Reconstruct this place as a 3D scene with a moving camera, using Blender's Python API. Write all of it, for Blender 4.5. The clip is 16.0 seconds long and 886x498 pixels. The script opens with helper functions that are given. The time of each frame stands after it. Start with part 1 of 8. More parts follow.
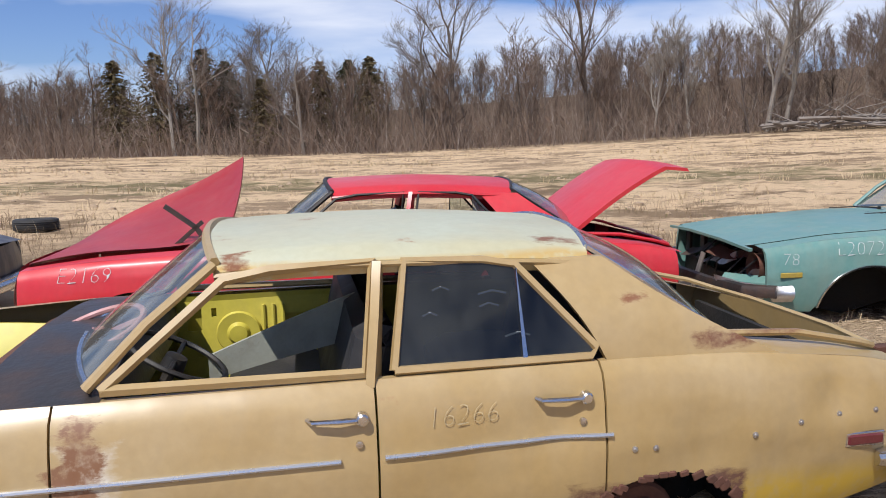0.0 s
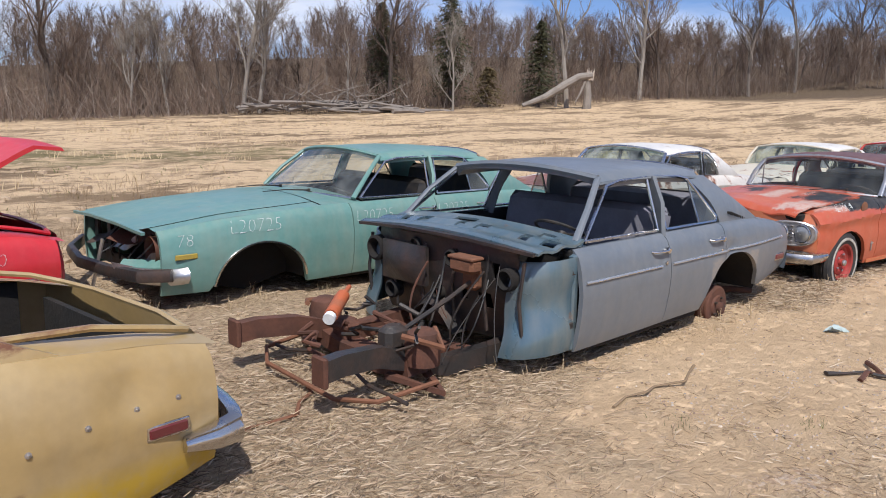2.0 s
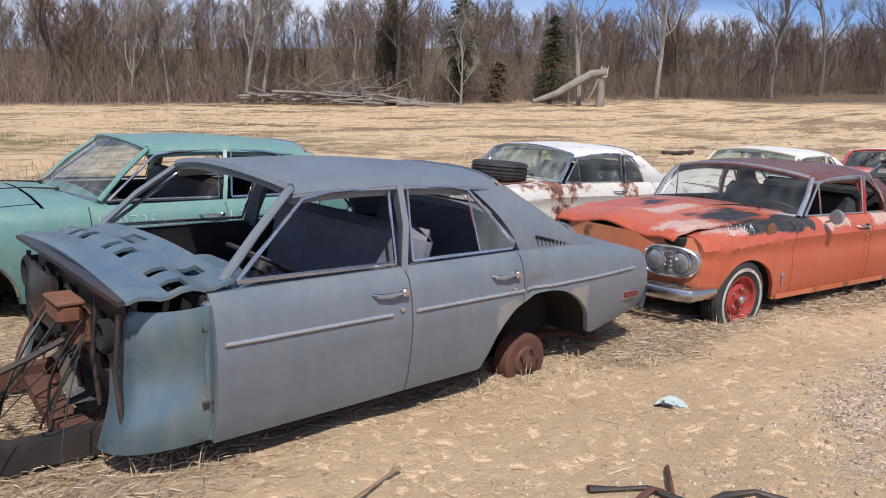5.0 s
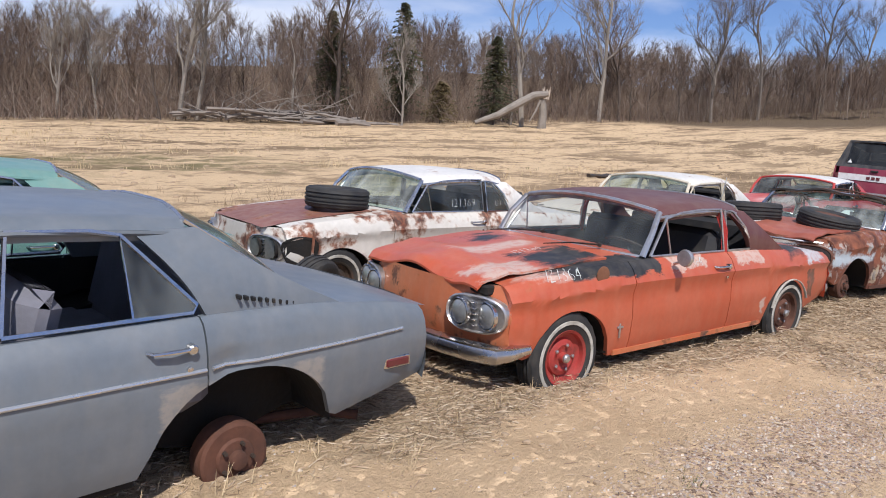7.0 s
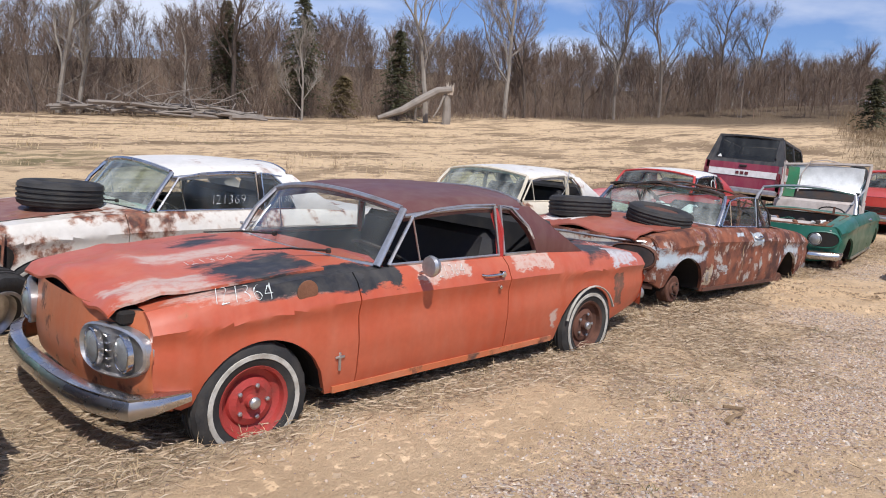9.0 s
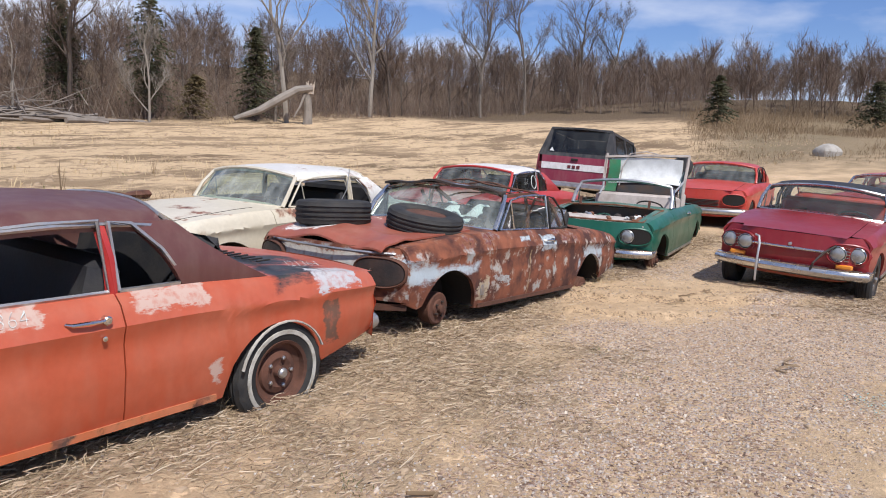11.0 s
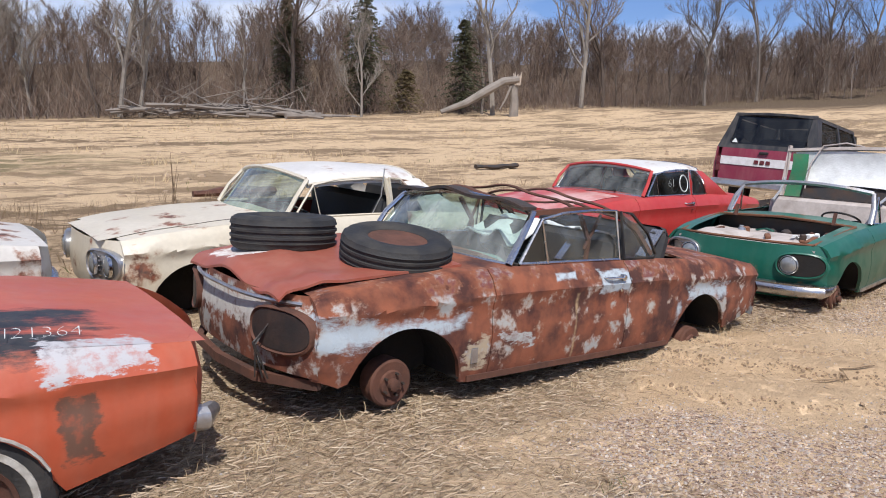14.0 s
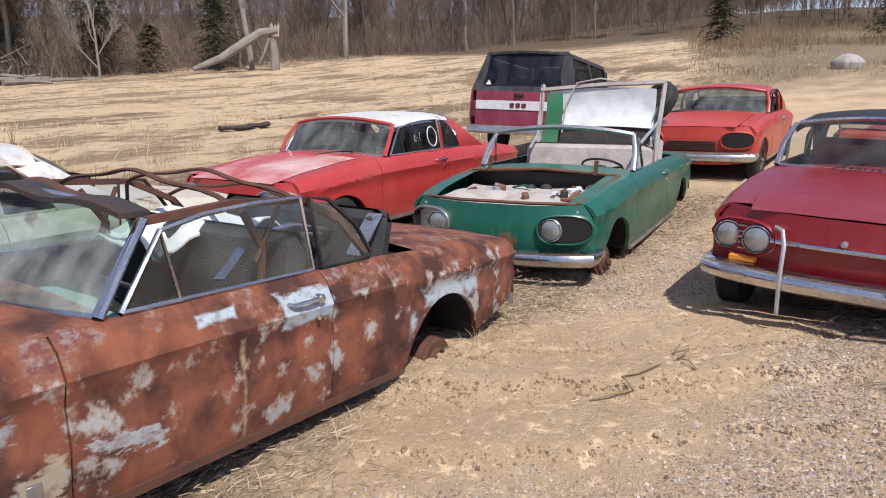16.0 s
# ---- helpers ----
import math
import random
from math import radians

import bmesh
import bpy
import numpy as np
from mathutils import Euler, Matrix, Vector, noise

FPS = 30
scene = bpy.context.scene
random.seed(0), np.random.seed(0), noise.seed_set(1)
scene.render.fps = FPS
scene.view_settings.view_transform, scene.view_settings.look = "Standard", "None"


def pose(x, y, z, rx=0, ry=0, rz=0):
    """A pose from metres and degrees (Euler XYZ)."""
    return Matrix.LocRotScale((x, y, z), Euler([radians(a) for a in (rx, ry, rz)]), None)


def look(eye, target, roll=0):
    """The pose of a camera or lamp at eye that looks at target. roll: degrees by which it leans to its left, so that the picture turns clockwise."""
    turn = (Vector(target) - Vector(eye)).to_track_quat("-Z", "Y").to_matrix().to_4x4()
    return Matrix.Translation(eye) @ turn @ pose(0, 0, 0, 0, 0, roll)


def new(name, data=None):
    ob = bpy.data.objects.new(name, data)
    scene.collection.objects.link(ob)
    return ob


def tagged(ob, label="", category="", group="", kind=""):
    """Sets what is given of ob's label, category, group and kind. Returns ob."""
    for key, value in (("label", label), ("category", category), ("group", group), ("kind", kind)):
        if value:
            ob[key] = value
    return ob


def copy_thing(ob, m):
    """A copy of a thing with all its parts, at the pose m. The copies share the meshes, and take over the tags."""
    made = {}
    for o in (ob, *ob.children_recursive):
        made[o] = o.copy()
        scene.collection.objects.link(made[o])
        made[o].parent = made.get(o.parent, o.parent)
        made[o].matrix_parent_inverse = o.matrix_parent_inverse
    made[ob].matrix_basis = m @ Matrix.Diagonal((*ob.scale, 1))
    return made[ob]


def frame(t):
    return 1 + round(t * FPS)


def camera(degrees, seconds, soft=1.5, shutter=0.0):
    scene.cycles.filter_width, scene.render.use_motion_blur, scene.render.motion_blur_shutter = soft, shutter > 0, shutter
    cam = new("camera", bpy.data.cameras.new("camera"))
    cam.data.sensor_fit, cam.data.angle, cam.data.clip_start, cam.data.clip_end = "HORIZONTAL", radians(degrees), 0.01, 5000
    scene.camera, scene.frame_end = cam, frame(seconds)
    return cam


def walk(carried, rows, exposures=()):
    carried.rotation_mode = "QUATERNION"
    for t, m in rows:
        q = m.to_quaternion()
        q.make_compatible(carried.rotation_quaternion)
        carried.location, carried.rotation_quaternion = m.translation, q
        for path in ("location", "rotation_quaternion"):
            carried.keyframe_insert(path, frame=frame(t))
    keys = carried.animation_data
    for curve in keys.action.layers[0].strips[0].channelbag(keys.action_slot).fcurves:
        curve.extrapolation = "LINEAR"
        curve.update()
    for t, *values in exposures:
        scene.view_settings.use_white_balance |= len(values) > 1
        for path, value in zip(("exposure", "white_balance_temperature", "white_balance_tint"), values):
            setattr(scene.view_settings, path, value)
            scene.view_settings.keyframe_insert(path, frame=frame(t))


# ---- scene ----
cam = camera(61.4, 16.0, soft=1.0)
METRES, EYE, TILT, LEAN, TURN = 12.8, 1.5, 0.0, 0.0, 0.0
ROWS = [
    (0.0, 0.0, 0.0, 0.0, -0.14, -8.75, 0.93),
    (0.5, 0.0062, -0.0008, -0.0002, -11.67, -8.78, 1.04),
    (1.0, 0.0161, -0.001, -0.0003, -22.45, -9.21, 0.84),
    (1.5, 0.0367, 0.003, -0.0015, -32.05, -9.77, 0.18),
    (2.0, 0.0623, 0.0037, -0.0013, -37.46, -10.23, -1.01),
    (2.5, 0.0924, -0.0035, -0.0012, -39.21, -10.55, -2.22),
    (3.0, 0.1206, -0.0036, -0.003, -39.1, -10.68, -2.45),
    (5.5, 0.2744, 0.0121, -0.0008, -34.92, -10.57, -2.36),
    (6.0, 0.3066, 0.0117, 0.0011, -36.43, -9.94, -2.49),
    (6.5, 0.3347, 0.0183, 0.0002, -37.97, -9.32, -2.73),
    (7.0, 0.3632, 0.0196, 0.0022, -38.7, -9.01, -3.14),
    (7.5, 0.394, 0.0146, 0.0013, -38.51, -9.1, -3.47),
    (8.0, 0.4238, 0.0166, -0.0017, -38.73, -9.28, -3.71),
    (8.5, 0.4579, 0.0197, -0.0002, -40.35, -9.28, -3.76),
    (9.0, 0.4957, 0.0206, -0.0015, -44.91, -8.87, -3.34),
    (9.5, 0.5331, 0.0265, -0.0034, -54.53, -8.34, -2.54),
    (12.0, 0.7056, 0.0095, -0.0001, -52.51, -8.61, -1.78),
    (12.5, 0.7411, 0.0135, 0.0009, -46.91, -8.02, -1.52),
    (13.0, 0.7791, 0.014, 0.0001, -42.83, -8.2, -1.2),
    (13.5, 0.8114, 0.0177, -0.0005, -38.89, -8.91, -1.2),
    (14.0, 0.8437, 0.0337, 0.0002, -37.03, -9.58, -1.61),
    (14.5, 0.8778, 0.0496, 0.0001, -39.96, -9.84, -2.05),
    (15.0, 0.9112, 0.0649, -0.0004, -46.27, -10.14, -1.83),
    (15.5, 0.9429, 0.083, -0.0017, -53.36, -11.2, -0.1),
    (16.0, 0.974, 0.0985, -0.0031, -54.01, -13.03, 1.27),
]
walk(cam, [(t, pose(0, 0, EYE, TILT, LEAN, TURN) @ pose(METRES * x, METRES * y, METRES * z, 90 + pitch, roll, yaw)) for t, x, y, z, yaw, pitch, roll in ROWS])

# ---- world, sun ----
SUN_EL, SUN_AZ = 56.0, 210.0          # degrees; azimuth clockwise from +y, towards the sun
world = bpy.data.worlds.new("world")
scene.world = world
world.use_nodes = True
wt = world.node_tree
for n in list(wt.nodes):
    wt.nodes.remove(n)
w_out = wt.nodes.new("ShaderNodeOutputWorld")
w_bg = wt.nodes.new("ShaderNodeBackground")
w_sky = wt.nodes.new("ShaderNodeTexSky")
w_sky.sky_type, w_sky.sun_disc = "NISHITA", False
w_sky.sun_elevation, w_sky.sun_rotation = radians(SUN_EL), radians(SUN_AZ)
w_sky.air_density, w_sky.dust_density, w_sky.ozone_density = 1.0, 0.25, 2.5
w_bg.inputs["Strength"].default_value = 0.075
# thin streaks of cirrus
w_tc = wt.nodes.new("ShaderNodeTexCoord")
w_map = wt.nodes.new("ShaderNodeMapping")
w_map.inputs["Scale"].default_value = (1.6, 3.0, 9.0)
w_map.inputs["Rotation"].default_value = (0.0, radians(14), radians(20))
w_noise = wt.nodes.new("ShaderNodeTexNoise")
w_noise.inputs["Scale"].default_value, w_noise.inputs["Detail"].default_value = 1.3, 7.0
w_ramp = wt.nodes.new("ShaderNodeValToRGB")
w_ramp.color_ramp.elements[0].position, w_ramp.color_ramp.elements[1].position = 0.43, 0.66
w_ramp.color_ramp.elements[1].color = (0.8, 0.8, 0.8, 1)
w_mix = wt.nodes.new("ShaderNodeMix")
w_mix.data_type = "RGBA"
w_mix.inputs["B"].default_value = (11.6, 12.2, 14.0, 1)
wt.links.new(w_tc.outputs["Generated"], w_map.inputs["Vector"])
wt.links.new(w_map.outputs[0], w_noise.inputs["Vector"])
wt.links.new(w_noise.outputs["Fac"], w_ramp.inputs[0])
wt.links.new(w_ramp.outputs[0], w_mix.inputs["Factor"])
w_tint = wt.nodes.new("ShaderNodeMix")
w_tint.data_type, w_tint.blend_type = "RGBA", "MULTIPLY"
w_tint.inputs["Factor"].default_value = 1.0
w_tint.inputs["B"].default_value = (0.90, 1.05, 1.52, 1)
wt.links.new(w_sky.outputs[0], w_tint.inputs["A"])
wt.links.new(w_tint.outputs["Result"], w_mix.inputs["A"])
wt.links.new(w_mix.outputs["Result"], w_bg.inputs["Color"])
wt.links.new(w_bg.outputs[0], w_out.inputs[0])

sun = new("sun", bpy.data.lights.new("sun", "SUN"))
sun.data.energy, sun.data.angle, sun.data.color = 4.65, radians(0.53), (1.0, 0.97, 0.945)
sun_dir = Vector((math.sin(radians(SUN_AZ)) * math.cos(radians(SUN_EL)), math.cos(radians(SUN_AZ)) * math.cos(radians(SUN_EL)), math.sin(radians(SUN_EL))))
sun.matrix_world = look(sun_dir * 60, (0, 0, 0))


# ---- node helpers and materials ----
def material(name):
    m = bpy.data.materials.new(name)
    m.use_nodes = True
    return m, m.node_tree, m.node_tree.nodes["Principled BSDF"]


def node(nt, kind, **sets):
    n = nt.nodes.new(kind)
    for k, v in sets.items():
        n.inputs[k].default_value = v
    return n


def coords(nt, scale=(1, 1, 1), which="Object", loc=(0, 0, 0)):
    tc, mp = nt.nodes.new("ShaderNodeTexCoord"), nt.nodes.new("ShaderNodeMapping")
    mp.inputs["Scale"].default_value, mp.inputs["Location"].default_value = scale, loc
    nt.links.new(tc.outputs[which], mp.inputs["Vector"])
    return mp.outputs[0]


def noise_fac(nt, vec, scale, detail=5.0, lo=0.4, hi=0.6, rough=0.55):
    n = node(nt, "ShaderNodeTexNoise", Scale=scale, Detail=detail, Roughness=rough)
    nt.links.new(vec, n.inputs["Vector"])
    r = nt.nodes.new("ShaderNodeMapRange")
    r.inputs["From Min"].default_value, r.inputs["From Max"].default_value = lo, hi
    nt.links.new(n.outputs["Fac"], r.inputs["Value"])
    return r.outputs[0]


def mix_col(nt, fac, a, b):
    m = nt.nodes.new("ShaderNodeMix")
    m.data_type = "RGBA"
    for key, v in (("Factor", fac), ("A", a), ("B", b)):
        s = m.inputs[key]
        if isinstance(v, (tuple, list)):
            s.default_value = (*v[:3], 1)
        elif isinstance(v, (int, float)):
            s.default_value = v
        else:
            nt.links.new(v, s)
    return m.outputs["Result"]


def calc(nt, op, a, b=0.0, clamp=False):
    m = nt.nodes.new("ShaderNodeMath")
    m.operation, m.use_clamp = op, clamp
    for i, v in enumerate((a, b)):
        if isinstance(v, (int, float)):
            m.inputs[i].default_value = v
        else:
            nt.links.new(v, m.inputs[i])
    return m.outputs[0]


def bump(nt, bsdf, height, strength=0.3, dist=0.01):
    b = nt.nodes.new("ShaderNodeBump")
    b.inputs["Strength"].default_value, b.inputs["Distance"].default_value = strength, dist
    nt.links.new(height, b.inputs["Height"])
    nt.links.new(b.outputs[0], bsdf.inputs["Normal"])


def plain(name, col, rough=0.6, metal=0.0, var=0.35, scale=9.0, dirt=(0.16, 0.12, 0.08), bump_s=0.15, coat=0.0):
    m, nt, b = material(name)
    v = coords(nt)
    f = noise_fac(nt, v, scale, 6.0, 0.42, 0.72)
    g = noise_fac(nt, v, scale * 7, 3.0, 0.35, 0.65)
    c = mix_col(nt, calc(nt, "MULTIPLY", f, var), col, dirt)
    c = mix_col(nt, calc(nt, "MULTIPLY", g, var * 0.4), c, tuple(x * 0.6 for x in col))
    nt.links.new(c, b.inputs["Base Color"])
    r = calc(nt, "ADD", calc(nt, "MULTIPLY", f, 0.2), rough, True)
    nt.links.new(r, b.inputs["Roughness"])
    b.inputs["Metallic"].default_value = metal
    b.inputs["Coat Weight"].default_value = coat
    if bump_s:
        bump(nt, b, g, bump_s, 0.004)
    return m


def box_mask(nt, lo, hi, soft, wobble=0.0, scale=6.0, seed=0.0, speckled=True):
    """1 inside a box of the thing's own coordinates, with a ragged border."""
    tc = nt.nodes.new("ShaderNodeTexCoord")
    sep = nt.nodes.new("ShaderNodeSeparateXYZ")
    nt.links.new(tc.outputs["Object"], sep.inputs[0])
    mask = None
    for i in range(3):
        if lo[i] is None:
            continue
        mid, half = (lo[i] + hi[i]) / 2, (hi[i] - lo[i]) / 2
        d = calc(nt, "ABSOLUTE", calc(nt, "SUBTRACT", sep.outputs[i], mid))
        d = calc(nt, "SUBTRACT", half, d)
        mask = d if mask is None else calc(nt, "MINIMUM", mask, d)
    if wobble:
        n = node(nt, "ShaderNodeTexNoise", Scale=scale, Detail=9.0, Roughness=0.72)
        nt.links.new(coords(nt, scale=(0.38, 1.0, 1.0), loc=(seed, seed * 0.7, 0)), n.inputs["Vector"])
        mask = calc(nt, "ADD", mask, calc(nt, "MULTIPLY", calc(nt, "SUBTRACT", n.outputs["Fac"], 0.5), wobble))
    mask = calc(nt, "DIVIDE", mask, soft, True)
    if wobble and speckled:
        speck = noise_fac(nt, coords(nt, loc=(seed, 3.0, 1.0)), 22.0, 6.0, 0.34, 0.52, 0.65)
        mask = calc(nt, "MULTIPLY", mask, calc(nt, "ADD", calc(nt, "MULTIPLY", speck, 0.55), 0.45))
    return mask


def paint(name, col, rough=0.38, fade=None, fade_amt=0.5, rust=0.25, rust_scale=3.5, patches=(), seed=0.0, coat=0.25, dust=0.25, metal=0.0, rust_grain=17.0, over=()):
    """Weathered car paint. patches: (lo, hi, colour, soft, wobble, scale) in the car's own metres."""
    m, nt, b = material(name)
    v = coords(nt, loc=(seed, seed * 1.3, seed * 0.4))
    big = noise_fac(nt, v, 1.7, 5.0, 0.4, 0.65)
    fine = noise_fac(nt, v, 26.0, 4.0, 0.35, 0.65)
    c = mix_col(nt, calc(nt, "MULTIPLY", big, fade_amt), col, fade or tuple(min(1, x * 1.25 + 0.03) for x in col))
    c = mix_col(nt, calc(nt, "MULTIPLY", fine, 0.18), c, tuple(x * 0.62 for x in col))
    rough_add = calc(nt, "MULTIPLY", big, 0.15)
    for i, (lo, hi, pc, soft, wob, sc) in enumerate(patches):
        k = box_mask(nt, lo, hi, soft, wob, sc, seed + i * 3.7, pc[0] > 0.05)
        c = mix_col(nt, k, c, pc)
        rough_add = calc(nt, "ADD", rough_add, calc(nt, "MULTIPLY", k, 0.25))
    # rust spots and edge bleeding
    rn = noise_fac(nt, v, rust_scale, 8.0, 0.74 - rust * 0.42, 0.80 - rust * 0.42, 0.62)
    halo = noise_fac(nt, v, rust_scale, 8.0, 0.70 - rust * 0.42, 0.77 - rust * 0.42, 0.62)
    c = mix_col(nt, calc(nt, "MULTIPLY", halo, 0.6), c, (0.30, 0.125, 0.05))
    rust_c = mix_col(nt, noise_fac(nt, v, rust_grain, 6.0, 0.38, 0.62), (0.062, 0.021, 0.016), (0.25, 0.080, 0.040))
    c = mix_col(nt, rn, c, rust_c)
    for i, (lo, hi, pc, soft, wob, sc) in enumerate(over):
        c = mix_col(nt, box_mask(nt, lo, hi, soft, wob, sc, seed + 50 + i * 2.3), c, pc)
    # dust on the low parts of the body and streaks
    dn = calc(nt, "MULTIPLY", noise_fac(nt, coords(nt, scale=(5, 5, 1.2)), 2.2, 6.0, 0.4, 0.75), dust)
    c = mix_col(nt, dn, c, (0.42, 0.36, 0.27))
    nt.links.new(c, b.inputs["Base Color"])
    r = calc(nt, "ADD", calc(nt, "ADD", rough_add, rough), calc(nt, "MULTIPLY", rn, 0.45), True)
    nt.links.new(r, b.inputs["Roughness"])
    b.inputs["Coat Weight"].default_value, b.inputs["Coat Roughness"].default_value = coat, 0.25
    b.inputs["Metallic"].default_value = metal
    h = calc(nt, "ADD", calc(nt, "MULTIPLY", noise_fac(nt, v, 2.6, 2.0, 0.2, 0.8), 1.6), calc(nt, "MULTIPLY", calc(nt, "MULTIPLY", rn, fine), 0.25))
    bump(nt, b, h, 0.35, 0.012)
    return m


def glass_material(name, tint=(0.80, 0.86, 0.84), dust=0.12):
    m, nt, b = material(name)
    b.inputs["Base Color"].default_value = (*tint, 1)
    b.inputs["Transmission Weight"].default_value = 1.0
    b.inputs["IOR"].default_value = 1.01
    out = [n for n in nt.nodes if n.type == "OUTPUT_MATERIAL"][0]
    nt.nodes.remove(b)
    clear = node(nt, "ShaderNodeBsdfTransparent", Color=(*tint, 1))
    gloss = node(nt, "ShaderNodeBsdfGlossy", Roughness=0.03)
    film = node(nt, "ShaderNodeBsdfDiffuse", Color=(0.55, 0.58, 0.54, 1))
    lw = node(nt, "ShaderNodeLayerWeight", Blend=0.5)
    fr = calc(nt, "ADD", calc(nt, "MULTIPLY", calc(nt, "POWER", lw.outputs["Facing"], 4.0), 0.75), 0.05)
    s1, s2 = nt.nodes.new("ShaderNodeMixShader"), nt.nodes.new("ShaderNodeMixShader")
    d = calc(nt, "MULTIPLY", noise_fac(nt, coords(nt, scale=(3, 3, 1)), 2.0, 7.0, 0.3, 0.75), dust * 2)
    nt.links.new(d, s1.inputs[0])
    nt.links.new(clear.outputs[0], s1.inputs[1])
    nt.links.new(film.outputs[0], s1.inputs[2])
    nt.links.new(fr, s2.inputs[0])
    nt.links.new(s1.outputs[0], s2.inputs[1])
    nt.links.new(gloss.outputs[0], s2.inputs[2])
    nt.links.new(s2.outputs[0], out.inputs[0])
    return m


def island_tones(name, tones, rough=0.9):
    """A dull material whose loose pieces differ in tone."""
    m, nt, b = material(name)
    g = nt.nodes.new("ShaderNodeNewGeometry")
    ramp = nt.nodes.new("ShaderNodeValToRGB")
    for k, col in enumerate(tones[1:-1]):
        ramp.color_ramp.elements.new((k + 1) / (len(tones) - 1)).color = (*col, 1)
    ramp.color_ramp.elements[0].color, ramp.color_ramp.elements[-1].color = (*tones[0], 1), (*tones[-1], 1)
    nt.links.new(g.outputs["Random Per Island"], ramp.inputs[0])
    nt.links.new(ramp.outputs[0], b.inputs["Base Color"])
    b.inputs["Roughness"].default_value = rough
    return m


CHROME = plain("chrome", (0.66, 0.655, 0.65), 0.17, 1.0, 0.45, 6.0, (0.30, 0.24, 0.19), 0.05)
DULL_CHROME = plain("dull_chrome", (0.56, 0.56, 0.56), 0.30, 0.85, 0.6, 8.0, (0.22, 0.15, 0.10), 0.1)
RUBBER = plain("rubber", (0.018, 0.018, 0.019), 0.7, 0, 0.35, 7.0, (0.12, 0.105, 0.085), 0.3)
WHITEWALL = plain("whitewall", (0.50, 0.48, 0.43), 0.7, 0, 0.9, 14.0, (0.2, 0.17, 0.13), 0.2)
RUST = plain("rust", (0.125, 0.050, 0.030), 0.8, 0, 0.8, 7.0, (0.045, 0.026, 0.02), 0.25)
RUST_LIGHT = plain("rust_light", (0.20, 0.085, 0.045), 0.85, 0, 0.6, 11.0, (0.10, 0.045, 0.025), 0.25)
# near-black: the shade under cars and in recesses is put into this colour
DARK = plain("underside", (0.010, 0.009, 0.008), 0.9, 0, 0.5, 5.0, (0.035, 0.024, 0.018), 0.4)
DARK_METAL = plain("dark_metal", (0.055, 0.05, 0.047), 0.55, 0.4, 0.6, 8.0, (0.13, 0.07, 0.04), 0.3)
BLACK_TRIM = plain("black_trim", (0.008, 0.008, 0.009), 0.5, 0, 0.3, 8.0)
LAMP_GLASS = plain("lamp_glass", (0.40, 0.41, 0.40), 0.12, 0.55, 0.5, 20.0, (0.2, 0.18, 0.15), 0.1)
AMBER = plain("amber_lens", (0.75, 0.26, 0.03), 0.25, 0, 0.2)
RED_LENS = plain("red_lens", (0.12, 0.012, 0.018), 0.25, 0, 0.3)
CHALK = plain("paint_marker", (0.58, 0.61, 0.59), 0.8, 0, 0.15, 20.0, (0.5, 0.5, 0.48), 0)
GLASS = glass_material("window_glass", (0.84, 0.88, 0.87), 0.05)
GLASS_DUSTY = glass_material("dusty_glass", (0.66, 0.74, 0.72), 0.12)
GLASS_GREEN = glass_material("green_dusty_glass", (0.50, 0.66, 0.60), 0.22)
GLASS_DARK = glass_material("dark_glass", (0.10, 0.115, 0.14), 0.03)


# ---- mesh helpers ----
def mesh_part(name, vf, mat, parent=None, label="", smooth=35):
    verts, faces = vf
    me = bpy.data.meshes.new(name)
    me.from_pydata([tuple(v) for v in verts], [], faces)
    me.validate()
    if mat:
        me.materials.append(mat)
    if smooth:
        me.polygons.foreach_set("use_smooth", [True] * len(me.polygons))
        me.set_sharp_from_angle(angle=radians(smooth))
    me.update()
    ob = new(name, me)
    if parent:
        ob.parent = parent
    if label:
        tagged(ob, label)
    return ob


def join(*parts):
    V, F = [], []
    for v, f in parts:
        k = len(V)
        V += [tuple(p) for p in v]
        F += [tuple(i + k for i in q) for q in f]
    return V, F


def moved(vf, m):
    return [tuple(m @ Vector(v)) for v in vf[0]], vf[1]


def grid(fn, nu, nv, flip=False):
    V = [fn(i / nu, j / nv) for i in range(nu + 1) for j in range(nv + 1)]
    F = []
    for i in range(nu):
        for j in range(nv):
            a, b = i * (nv + 1) + j, (i + 1) * (nv + 1) + j
            F.append((a, a + 1, b + 1, b) if flip else (a, b, b + 1, a + 1))
    return V, F


def sheet(fn, nu, nv, thick, flip=False):
    """A surface with thickness: fn gives the outer side; the inner side lies thick (a vector) away."""
    t = Vector(thick)
    V1, F1 = grid(fn, nu, nv, flip)
    V2 = [tuple(Vector(v) + t) for v in V1]
    n = len(V1)
    F = list(F1) + [tuple(i + n for i in reversed(q)) for q in F1]
    edge = [i * (nv + 1) for i in range(nu + 1)] + [nu * (nv + 1) + j for j in range(1, nv + 1)] + \
        [i * (nv + 1) + nv for i in range(nu - 1, -1, -1)] + [j for j in range(nv - 1, 0, -1)]
    for a, b in zip(edge, edge[1:] + edge[:1]):
        F.append((a, a + n, b + n, b) if not flip else (a, b, b + n, a + n))
    return V1 + V2, F


